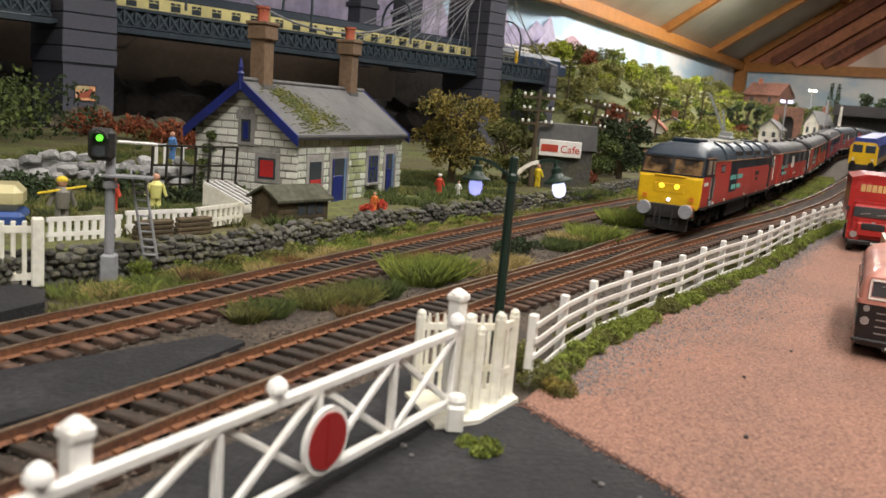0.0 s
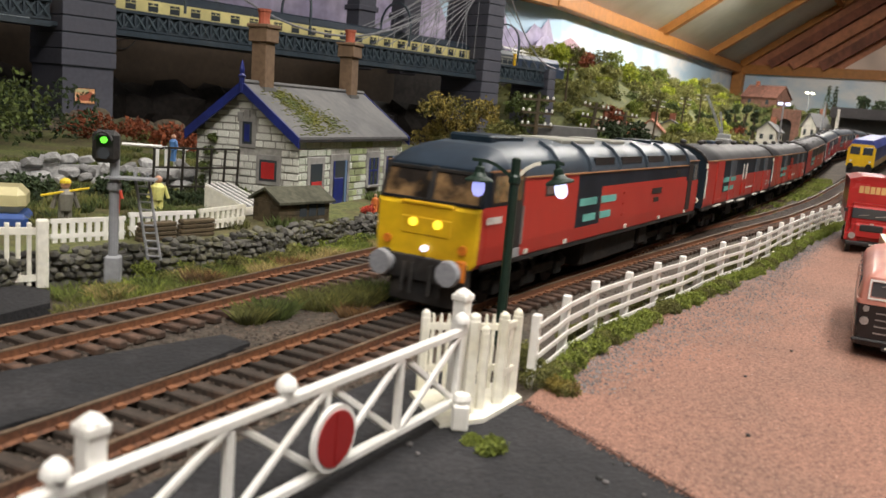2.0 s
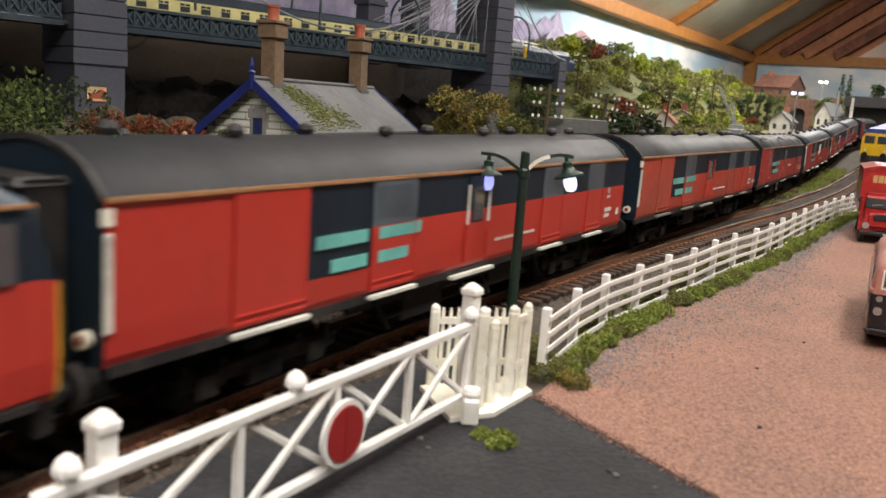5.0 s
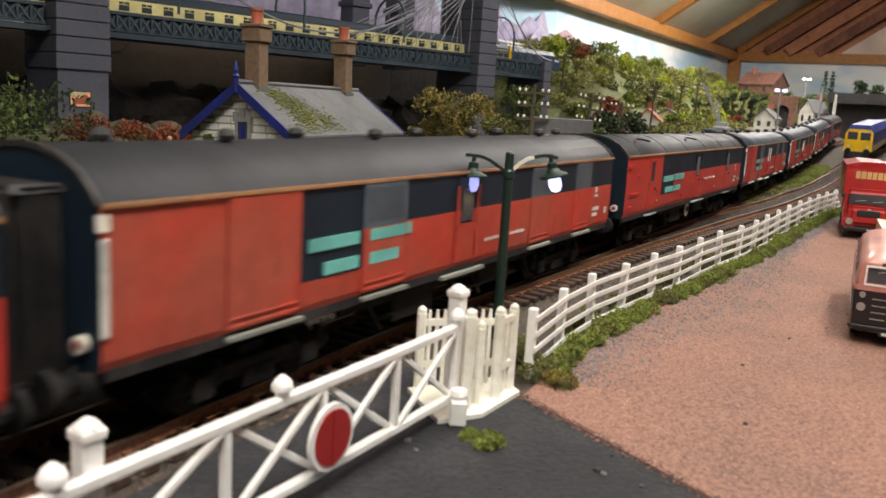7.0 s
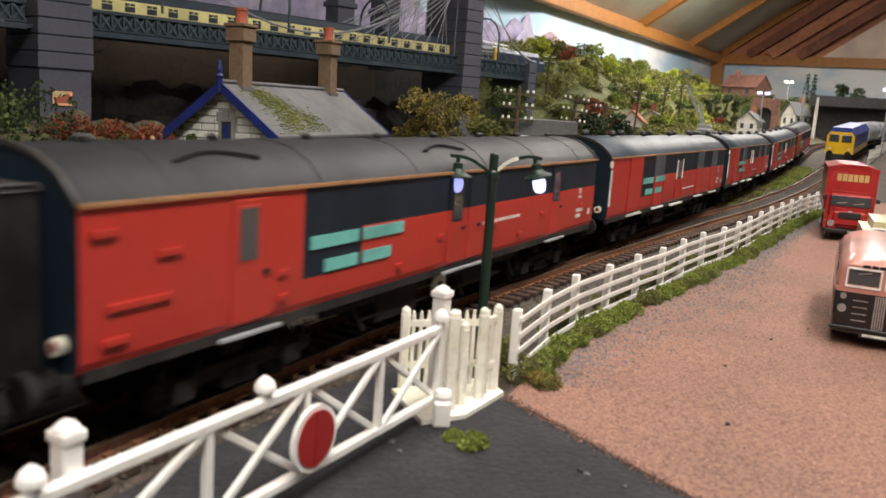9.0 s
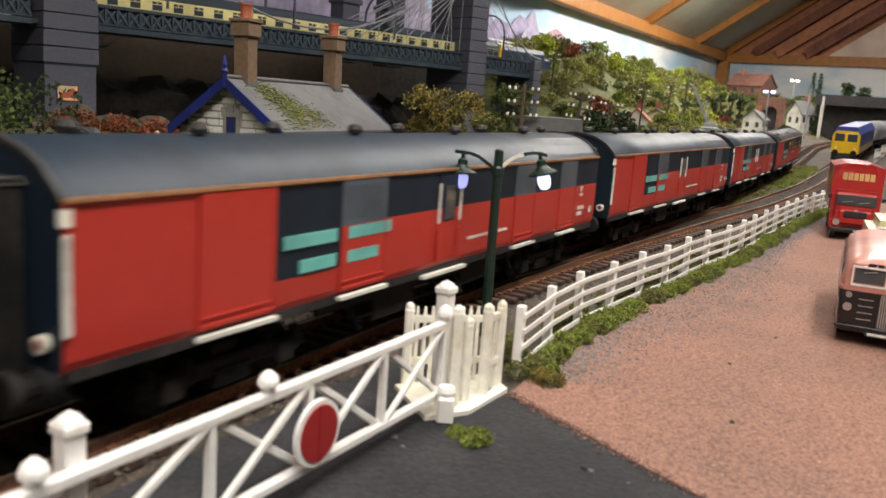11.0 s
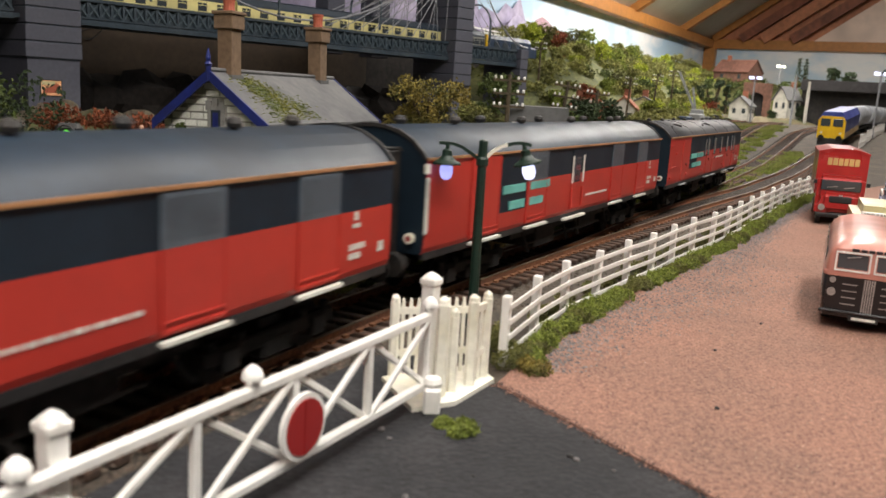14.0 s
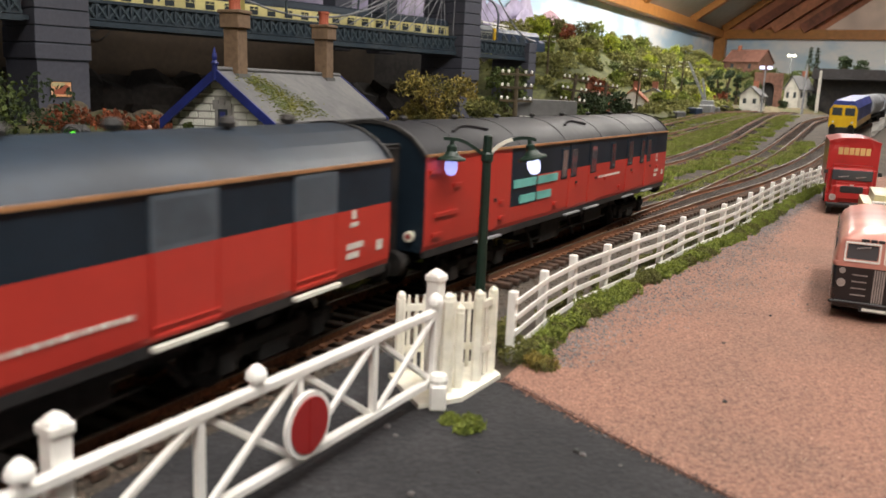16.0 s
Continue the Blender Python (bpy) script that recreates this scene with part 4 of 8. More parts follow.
def gate_posts():
    for x, y, h, w, lab in ((-3.86, 9.0, 2.83, 0.14, "white gate post with a moulded cap beside the road"), (0.67, 17.0, 2.9, 0.155, "white gate post with a moulded cap at the wicket")):
        bm = bmesh.new()
        square_post(bm, 0, 0, h, w)
        single("gate_post", bm, M["white"], lab, "post", at(x, y, 0.0, -33), group="crossing gate posts")
    top = thing("wicket_gate", "white picket wicket gate on a white base beside the crossing gate", "gate")
    bm = bmesh.new()
    prism(bm, [(2.25, 17.9), (1.3, 16.38), (0.38, 15.9), (-0.3, 17.7), (1.9, 18.9)], 0.04, 0.16, "z")
    part("base_plate", bm, M["cream_white"], top)
    for x, y, h, w in ((2.0, 18.05, 2.05, 0.11), (1.64, 17.45, 2.1, 0.115), (1.22, 16.98, 1.88, 0.1), (0.95, 16.72, 2.2, 0.13), (-0.07, 17.9, 1.9, 0.11)):
        p = part("post", made(box, x - w, y - w, 0.1, x + w, y + w, h, 0.05), M["cream_white"], top)
        bm = bmesh.new()
        turned(bm, [(w, 0), (w * 0.9, 0.08), (w * 0.4, 0.14)], x, y, h - 0.02, 10)
        part("post_cap", bm, M["cream_white"], p)
    picket(top, (1.95, 17.95), (1.7, 17.55), 1, 1.75, 0.07, 0.2, M["cream_white"])
    picket(top, (0.02, 17.95), (1.92, 18.45), 11, 1.8, 0.038, 0.12, M["cream_white"], (0.3, 0.84))
    bm = bmesh.new()
    box(bm, 0.6, 15.75, 0.06, 0.95, 16.2, 0.62, 0.05)
    turned(bm, [(0.18, 0), (0.2, 0.1), (0.16, 0.2)], 0.78, 15.98, 0.6, 12)
    part("hinge_block", bm, M["white"], top)


gate_posts()


def street_lamp():
    top = thing("street_lamp", "dark green twin-arm street lamp with glowing bluish lanterns", "street lamp", at(2.04, 22.5, 0.05))
    bm = bmesh.new()
    turned(bm, [(0.2, 0), (0.2, 0.4), (0.145, 0.55), (0.135, 2.5), (0.125, 4.5), (0.17, 4.55), (0.17, 4.72), (0.13, 4.78), (0.12, 5.2), (0.08, 5.24)], 0, 0, 0, 10)
    part("pole", bm, M["green_iron"], top)
    square = [(-0.045, -0.045), (0.045, -0.045), (0.045, 0.045), (-0.045, 0.045)]
    for x, z, lean, tail in ((-0.97, 4.52, 0, ((-0.12, 4.72), (-0.3, 4.84), (-0.55, 5.0), (-0.8, 5.08), (-1.2, 5.1))),
                             (1.24, 4.64, -14, ((0.12, 4.78), (0.28, 4.95), (0.48, 5.08), (0.66, 5.14)))):
        line = [(q, 0, r) for q, r in tail]
        part("arm", made(sweep, line, square, up=(0, 1, 0)), M["cream_white"] if x > 0 else M["green_iron"], top, "pale cream arm segment" if x > 0 else "")
        if x > 0:
            part("arm", made(sweep, [(0.66, 0, 5.14), (0.9, 0, 5.2), (1.1, 0, 5.2), (1.3, 0, 5.16)], square, up=(0, 1, 0)), M["green_iron"], top)
        bm = bmesh.new()
        turned(bm, [(0.4, 0), (0.39, 0.05), (0.22, 0.13), (0.14, 0.24), (0.13, 0.38), (0.06, 0.42), (0.05, 0.6)], 0, 0, 0, 16)
        shade = part("shade", bm, M["green_iron"], top, "dark green lantern shade")
        shade.matrix_local = at(x, 0, z, 0, 0, lean)
        bm = bmesh.new()
        turned(bm, [(0.05, -0.42), (0.13, -0.38), (0.18, -0.25), (0.18, -0.1), (0.13, 0.02)], 0, 0, 0, 14)
        part("bulb", bm, M["lamp_blue"] if x < 0 else M["lamp_white"], shade, "glowing blue-white bulb", smooth=True)


street_lamp()


def colour_light_signal():
    x, y = -9.95, 25.5
    top = thing("railway_signal", "grey post colour-light signal with a lit green aspect", "signal", at(x, y, 0.15, 10) @ Matrix.Scale(0.88, 4))
    part("base", made(box, -0.27, -0.27, 0, 0.27, 0.27, 1.0, 0.06), M["grey_paint"], top)
    bm = bmesh.new()
    rod(bm, (0, 0, 0.9), (0, 0, 4.5), 0.17, 12)
    rod(bm, (0, 0, 3.35), (0, 0, 3.6), 0.25, 12)
    part("post", bm, M["grey_paint"], top)
    part("platform", made(box, -0.25, -0.35, 3.75, 1.4, 0.35, 3.82), M["grey_paint"], top)
    head = part("signal_head", made(box, -0.68, -0.5, 4.3, 0.2, 0.05, 5.42, 0.16), M["black"], top, "black signal head")
    part("lens", made(rod, (-0.25, -0.56, 5.1), (-0.25, -0.64, 5.1), 0.11, 16), M["lamp_green"], head, "glowing green lens")
    part("lens", made(rod, (-0.25, -0.56, 4.65), (-0.25, -0.62, 4.65), 0.2, 16), M["glass"], head)
    part("hood", made(sweep, [(-0.25 + 0.27 * math.cos(a), -0.72, 5.1 + 0.27 * math.sin(a)) for a in [k * math.pi / 8 for k in range(9)]], [(-0.02, -0.16), (0.02, -0.16), (0.02, 0.16), (-0.02, 0.16)], up=(0, 1, 0)), M["black"], head)
    part("handrail", made(rod, (0.3, -0.4, 5.0), (1.6, -0.4, 5.0), 0.05, 8), M["white"], top)
    lad = part("ladder", made(lambda bm: [rod(bm, (sx, 0.5, 0.8), (sx - 0.5, 0.3, 4.0), 0.05, 6) for sx in (1.1, 1.55)]), M["grey_paint"], top)
    for k in range(11):
        z = 0.95 + k * 0.28
        o = -0.5 * (z - 0.8) / 3.2
        part("rung", made(rod, (1.1 + o, 0.45, z), (1.55 + o, 0.45, z), 0.035, 5), M["grey_paint"], lad)


colour_light_signal()


# ---- garden behind the stone wall ----
M["garden"] = mat("garden", (0.085, 0.075, 0.03), 0.95, spread=0.5, grain=400, blot=25, bump=0.8, second=(0.11, 0.13, 0.035))
WALL = [(-14.5, 19.5), (-12.6, 23.3), (-11.2, 25.6), (-9.4, 27.4), (-7.6, 29.6), (-5.9, 32.9), (-4.2, 36.2), (-2.3, 39.6), (0.2, 43.6), (2.9, 47.8), (6.0, 53.0), (10.0, 60.0), (15.5, 70.5), (21.0, 81.0)]
GARDEN = 0.9
sheet("ground_garden", [(-60, 10), (-30, 14), (-15.2, 20.3), (-11.5, 26.2), (-8.0, 30.2), (-2.6, 40.3), (5.6, 53.5), (15.1, 71), (21, 82), (24, 140), (-30, 88), (-60, 60)], -0.3, GARDEN, M["garden"], "rough grass and earth of the garden")


def stones_along(name, pts, height, thick, size, material, label, seed, count=300, base=0.0, uneven=0.35):
    """A dry-stone wall: every stone a piece of its own."""
    rng = random.Random(seed)
    top = thing(name, label, "stone wall", kind="structure")
    line = smooth_line(pts, 0.5)
    L = lengths_of(line)
    shapes = []
    for k in range(10):
        bm = bmesh.new()
        vs = bmesh.ops.create_icosphere(bm, subdivisions=2, radius=1.0)["verts"]
        for v in vs:
            v.co *= 1 + 0.3 * noise.noise(v.co * 1.9 + Vector((k * 5.1, seed, k)))
            v.co = Vector((max(-0.75, min(0.75, v.co.x)), max(-0.8, min(0.8, v.co.y)), max(-0.7, min(0.7, v.co.z))))
        shapes.append(to_mesh("stone", bm, material))
    core = bmesh.new()
    sweep(core, [(p.x, p.y, base) for p in line[::2]], [(-thick * 0.4, -0.2), (thick * 0.4, -0.2), (thick * 0.3, height * 0.8), (-thick * 0.3, height * 0.8)])
    part("core", core, material, top)
    rows = max(2, int(height / (size * 0.85)))
    slots = [(s, r, f) for r in range(rows) for f in (0, 1) for s in np.arange(size * (0.5 if r % 2 else 0.1), L[-1], size * 1.25)]
    slots.sort(key=lambda q: q[0])
    verts, faces = [], []
    for n, (s, r, f) in enumerate(slots):
        p, d = line_at(line, L, float(s) + rng.uniform(-0.2, 0.2) * size)
        o = Vector((d.y, -d.x)) * ((thick * (0.42 - 0.12 * r / rows)) * (1 if f == 0 else -1) + rng.uniform(-0.1, 0.1) * size)
        z = base + (r + 0.5) * height / rows + rng.uniform(-uneven, uneven) * size * (1.6 if r == rows - 1 else 0.6)
        sc = size * rng.uniform(0.6, 1.0)
        m = Matrix.Translation((p.x + o.x, p.y + o.y, z)) @ Euler((rng.uniform(-0.5, 0.5), rng.uniform(-0.5, 0.5), rng.uniform(0, 6.28))).to_matrix().to_4x4() @ Matrix.Diagonal((sc, sc * rng.uniform(0.6, 0.9), sc * rng.uniform(0.5, 0.75), 1))
        me = shapes[rng.randrange(10)]
        if f == 0 and p.y < 62 and count > 0:
            count -= 1
            ob = new("stone", me)
            ob.parent = top
            mm = m.copy()
            mm.translation = mm.translation * CM
            ob.matrix_local = mm
        else:
            k = len(verts)
            m2 = m.copy()
            for v in me.vertices:
                verts.append(m2 @ (v.co / CM))
            faces += [tuple(k + i for i in q.vertices) for q in me.polygons]
    if verts:
        ob = tagged(new("stones_beyond", from_lists("stones_beyond", verts, faces, material)), kind="stuff")
        ob.parent = top


stones_along("wall_garden", WALL, 1.15, 0.8, 0.27, M["wall_stone"], "low dark grey dry-stone wall beside the track", 4)
stones_along("wall_back_garden", [(-27, 33), (-21.5, 40.2), (-17.5, 42.6), (-13.5, 44.0), (-11, 45.2)], 1.35, 0.8, 0.75, M["wall_stone_pale"], "pale grey dry-stone wall at the back of the garden", 9, 120, GARDEN)


# ---- the stone cottage ----
M["stone_algae"] = mat("stone_algae", (0.30, 0.36, 0.16), 0.9, spread=0.3, grain=300, blot=60, bump=0.35, second=(0.46, 0.48, 0.34), island=0.25)


def block_wall(parent, material, width, height_at, z0, x0, holes, course=0.37, depth=0.06, seed=1, front=False, brick=(0.5, 0.95), stained=None):
    """Pale blocks on one face, each a piece: local x across and z up, or along local y for the front."""
    rng = random.Random(seed)
    unit = to_mesh("stone_block", made(box, -50, -50, -50, 50, 50, 50, bevel=7), material)
    mossy = to_mesh("stone_block", made(box, -50, -50, -50, 50, 50, 50, bevel=7), stained) if stained else unit
    z, row = z0, 0
    while row < 30:
        x = x0 + (rng.uniform(-0.3, 0) if row % 2 else rng.uniform(-0.6, -0.3))
        inside = False
        while x < x0 + width:
            w = rng.uniform(*brick)
            a, b = max(x + 0.035, x0), min(x + w - 0.035, x0 + width)
            top = min(height_at(a), height_at(b))
            if b - a > 0.12 and z + 0.1 < top:
                inside = True
                zt = min(z + course - 0.06, top)
                pieces = [(a, b)]
                for hx0, hx1, hz0, hz1 in holes:
                    if z < hz1 and zt > hz0:
                        pieces = [q for p0, p1 in pieces for q in ((p0, min(p1, hx0)), (max(p0, hx1), p1)) if q[1] - q[0] > 0.12 and (q[1] <= hx0 or q[0] >= hx1)]
                for a, b in pieces:
                    out = depth * rng.uniform(0.6, 1.3)
                    green = front and stained and rng.random() < 0.75 * math.exp(-(((a + b) / 2 - 6.0) / 2.2) ** 2)
                    ob = new("stone_block", mossy if green else unit)
                    ob.parent = parent
                    cx, cz, t = (a + b) / 2, (z + 0.02 + zt) / 2, 0.05 + out
                    if front:
                        ob.matrix_local = at(out - t / 2, cx, cz, rng.uniform(-1, 1)) @ Matrix.Diagonal((t / 100, (b - a) / 100, (zt - z - 0.02) / 100, 1))
                    else:
                        ob.matrix_local = at(cx, t / 2 - out, cz, rng.uniform(-1, 1)) @ Matrix.Diagonal(((b - a) / 100, t / 100, (zt - z - 0.02) / 100, 1))
            x += w
        z += course
        row += 1
        if not inside:
            break


def cottage():
    W, L, H, R = 6.05, 11.9, 3.72, 6.0   # gable width, length, eaves, ridge
    # local x along the gable (corner at 0, gable to -W), local y along the front
    top = thing("cottage", "grey stone crossing-keeper's cottage with slate roof and blue bargeboards", "house", at(-6.75, 40.6, 0.75, math.degrees(math.atan2(-0.375, 0.927)), 0, -1.2))
    def gable(x):
        return H + (R - H) * (1 - abs(x + W / 2) / (W / 2))
    bm = bmesh.new()
    prism(bm, [(-W, 0), (0, 0), (0, H), (-W / 2, R), (-W, H)], 0, L, "y")
    body = part("masonry", bm, M["mortar"], top, "grey mortar joints")
    gholes = [(-3.5, -2.5, 2.9, 4.6), (-2.45, -0.95, 1.15, 2.65)]
    block_wall(body, M["stone_light"], W, gable, 0.02, -W, gholes, seed=2)
    # the front: blocks laid on local x = 0
    fh = [(0.72, 2.43, 0, 2.65), (3.02, 5.13, 0, 2.75), (7.17, 8.88, 0.7, 2.8), (9.42, 11.13, 0, 2.85)]
    block_wall(body, M["stone_front"], L, lambda x: H, 0.02, 0.0, fh, seed=5, brick=(0.55, 1.1), course=0.38, front=True, stained=M["stone_algae"])
    # gable window and ground window with stone surrounds
    for x0, x1, z0, z1, inner in ((-3.25, -2.7, 3.1, 4.2, "blue"), (-2.2, -1.2, 1.35, 2.4, "red")):
        fr = part("window", made(box, x0 - 0.22, -0.08, z0 - 0.2, x1 + 0.22, 0.1, z1 + 0.25, 0.03), M["stone_trim"], body, "grey stone window surround")
        part("pane", made(box, x0, -0.1, z0, x1, -0.07, z1), M["glass"], fr)
        part("curtain", made(box, x0 + 0.12, -0.115, z0 + 0.12, x1 - 0.12, -0.1, z1 - 0.12), M["curtain_red"] if inner == "red" else M["blue"], fr)
    part("keystone", made(lambda b: [box(b, -W / 2 + dx - 0.16, -0.1, 4.28 + dz, -W / 2 + dx + 0.16, 0.02, 4.75 + dz, 0.02) for dx, dz in ((-0.38, -0.1), (0, 0.02), (0.38, -0.1))]), M["stone_trim"], body)
    # front openings: door, door, window, door
    for y0, y1, z0, z1, what in ((1.0, 2.15, 0, 2.3, "red_glow_door"), (3.3, 4.85, 0, 2.4, "door"), (7.45, 8.6, 0.9, 2.45, "window"), (9.7, 10.85, 0, 2.5, "door")):
        fr = part("doorway" if "door" in what else "window", made(box, -0.1, y0 - 0.28, z0, 0.09, y1 + 0.28, z1 + 0.35, 0.03), M["stone_trim"], body, "grey stone surround")
        part("recess", made(box, 0.07, y0, z0, 0.105, y1, z1), M["glass"], fr)
        if what == "door":
            part("door_leaf", made(box, 0.1, y0 + 0.06, z0, 0.15, y1 - 0.5, z1 - 0.9, 0.02), M["blue"], fr, "dark blue half door")
            part("door_frame", made(box, 0.1, y0, z1 - 0.95, 0.13, y0 + 0.14, z1), M["blue"], fr)
            part("door_frame", made(box, 0.1, y1 - 0.3, z0, 0.13, y1 - 0.1, z1), M["cottage_pale"], fr)
        elif what == "window":
            part("sash", made(lambda b: [box(b, 0.1, y0, z0, 0.12, y0 + 0.1, z1), box(b, 0.1, y1 - 0.1, z0, 0.12, y1, z1), box(b, 0.1, y0, (z0 + z1) / 2, 0.12, y1, (z0 + z1) / 2 + 0.09), box(b, 0.1, (y0 + y1) / 2 - 0.04, z0, 0.12, (y0 + y1) / 2 + 0.04, z1)]), M["blue"], fr)
            part("sill", made(box, -0.05, y0 - 0.2, z0 - 0.14, 0.22, y1 + 0.2, z0, 0.02), M["stone_trim"], fr)
        else:
            # red panel in place of a lamp's glow inside the doorway
            part("door_leaf", made(box, 0.1, y0 + 0.08, 0.3, 0.14, y1 - 0.08, z1 - 0.9), M["curtain_red"], fr, "red panel painted as the doorway's lamp glow")
    # roof of two slate slopes with blue bargeboards
    over, th = 0.22, 0.16
    sl = (R - H) / (W / 2)
    for sx in (-1, 1):
        e = W / 2 + over
        a = [(-W / 2, R + 0.1), (-W / 2 + sx * e, R + 0.1 - sl * e), (-W / 2 + sx * e, R + 0.1 - sl * e - th), (-W / 2, R + 0.1 - th)]
        slope = part("roof_slope", made(prism, a, -0.5, L + 0.4, "y"), M["slate"], top, "worn grey slate roof slope")
        b = [(-W / 2, R + 0.16), (-W / 2 + sx * (e + 0.1), R + 0.16 - sl * (e + 0.1)), (-W / 2 + sx * (e + 0.1), R - 0.36 - sl * (e + 0.1)), (-W / 2, R - 0.36)]
        part("bargeboard", made(prism, b, -0.62, -0.5, "y"), M["blue"], top, "dark blue bargeboard")
        part("bargeboard", made(prism, b, L + 0.4, L + 0.5, "y"), M["blue"], top)
        part("gutter", made(beam, (-W / 2 + sx * e, -0.5, R - 0.08 - sl * e), (-W / 2 + sx * e, L + 0.4, R - 0.08 - sl * e), 0.16, 0.14), M["black"], top)
    # moss in patches on the near slope
    rng = random.Random(8)
    bm = bmesh.new()
    for cx, cy, n, sp in ((0.28, 1.9, 330, 0.55), (0.42, 2.6, 260, 0.6), (0.62, 3.0, 330, 0.9), (0.75, 2.2, 200, 0.7), (0.9, 1.2, 90, 0.5), (0.72, 4.3, 160, 0.6)):
        for _ in range(n):
            u, y = cx + rng.gauss(0, 0.12), cy + rng.gauss(0, sp)
            if not (0.03 < u < 0.98 and -0.4 < y < L):
                continue
            x = -W / 2 + u * (W / 2 + over)
            blob(bm, x, y, R + 0.12 - sl * (x + W / 2), rng.uniform(0.04, 0.11), 0.2, 0.4, 1, rng.random() * 9)
    part("roof_moss", bm, M["moss"], top, "yellow-green moss patches")["kind"] = "stuff"
    part("ridge", made(rod, (-W / 2, -0.5, R + 0.14), (-W / 2, L + 0.4, R + 0.14), 0.12, 8), M["slate"], top)
    for y in (1.2, 10.3):
        ch = part("chimney", made(lambda b: (box(b, -W / 2 - 0.42, y - 0.42, R - 0.7, -W / 2 + 0.42, y + 0.42, R + 2.4, 0.03), box(b, -W / 2 - 0.55, y - 0.55, R + 2.15, -W / 2 + 0.55, y + 0.55, R + 2.85, 0.04), box(b, -W / 2 - 0.62, y - 0.62, R + 2.85, -W / 2 + 0.62, y + 0.62, R + 3.02, 0.03))), M["chimney"], top, "tall brown stone chimney stack")
        bm = bmesh.new()
        turned(bm, [(0.3, 0), (0.27, 0.3), (0.3, 0.62), (0.34, 0.66), (0.34, 0.78)], -W / 2, y, R + 3.0, 12)
        part("chimney_pot", bm, M["terracotta"], ch, "red clay chimney pot")
        part("flashing", made(box, -W / 2 - 0.5, y - 0.5, R - 0.25, -W / 2 + 0.5, y + 0.5, R - 0.05), M["slate"], ch)
    bm = bmesh.new()
    turned(bm, [(0.12, -0.5), (0.14, 0.2), (0.2, 0.3), (0.1, 0.42), (0.13, 0.6), (0.03, 1.05)], -W / 2, -0.56, R + 0.1, 8)
    part("finial", bm, M["blue"], top)


M["stone_front"] = mat("stone_front", (0.62, 0.63, 0.58), 0.85, spread=0.16, grain=500, blot=45, bump=0.35, second=(0.20, 0.36, 0.14), mix=(0.54, 0.66), island=0.12)
# red of the curtain, and of the painted glow in the doorway
M["curtain_red"] = mat("curtain_red", (0.50, 0.02, 0.02), 0.7, spread=0.15)
M["cottage_pale"] = mat("cottage_pale", (0.12, 0.2, 0.35), 0.6, spread=0.15)
cottage()


def garden_shed():
    top = thing("garden_shed", "small brown wooden garden shed with a felt roof", "shed", at(-7.25, 35.6, 0.8, -38))
    L, W, H = 2.9, 1.7, 1.05
    body = part("body", made(prism, [(-W / 2, 0), (W / 2, 0), (W / 2, H), (0, H + 0.45), (-W / 2, H)], 0, L, "y"), M["shed_wood"], top)
    for k in range(5):
        for sx in (-1, 1):
            part("plank", made(box, sx * W / 2 - 0.03, 0, 0.04 + 0.22 * k, sx * W / 2 + 0.03, L, 0.22 + 0.22 * k), M["shed_wood"], body)
        part("plank", made(box, -W / 2, -0.03, 0.04 + 0.22 * k, W / 2, 0.0, 0.22 + 0.22 * k), M["shed_wood"], body)
    for k in range(3):
        part("window", made(box, W / 2 + 0.02, 1.1 + 0.55 * k, 0.4, W / 2 + 0.05, 1.5 + 0.55 * k, 0.92), M["glass"], body)
    for sx in (-1, 1):
        a = [(0, H + 0.58), (sx * (W / 2 + 0.2), H + 0.02), (sx * (W / 2 + 0.2), H - 0.08), (0, H + 0.46)]
        part("roof_slope", made(prism, a, -0.2, L + 0.2, "y"), M["moss_felt"], top, "brown-green felt roof")
    part("door", made(box, -0.5, -0.06, 0.02, 0.3, -0.03, 1.0), M["shed_wood"], body)


M["moss_felt"] = mat("moss_felt", (0.075, 0.075, 0.05), 0.9, spread=0.3, grain=400, blot=80, bump=0.3)
garden_shed()


def picket_fence(a, b, n, h, z, label, name="picket_fence", material=None):
    top = thing(name, label, "fence", group="picket fences")
    picket(top, a, b, n, h, 0.085, z, material)


picket_fence((-12.69, 27.20), (-10.9, 29.05), 9, 0.86, 0.82, "white picket fence along the garden edge")
picket_fence((-10.82, 29.13), (-9.01, 31.00), 9, 0.8, 1.0, "white picket fence along the garden edge")
picket_fence((-8.96, 31.30), (-7.79, 33.80), 9, 0.8, 1.01, "white picket fence along the garden edge", material=M["cream_white"])
picket_fence((-15.7, 46.0), (-13.9, 46.4), 4, 2.0, 1.0, "short white picket gate by the back wall")


def field_gate():
    top = thing("field_gate", "white-painted slatted field gate at the crossing", "gate", at(-11.45, 24.0, 0.2, 118))
    part("post", made(box, -0.17, -0.17, 0, 0.17, 0.17, 2.05, 0.04), M["cream_white"], top)
    for z in (0.3, 1.7):
        part("rail", made(beam, (0, 0, z), (0, 6.0, z), 0.14, 0.2), M["cream_white"], top)
    me = to_mesh("slat", made(box, -0.05, -0.065, 0.05, 0.05, 0.065, 1.95, 0.02), M["cream_white"])
    for k in range(18):
        ob = new("slat", me)
        ob.parent = top
        ob.matrix_local = at(0.0, 0.35 + 0.29 * k, 0)


field_gate()


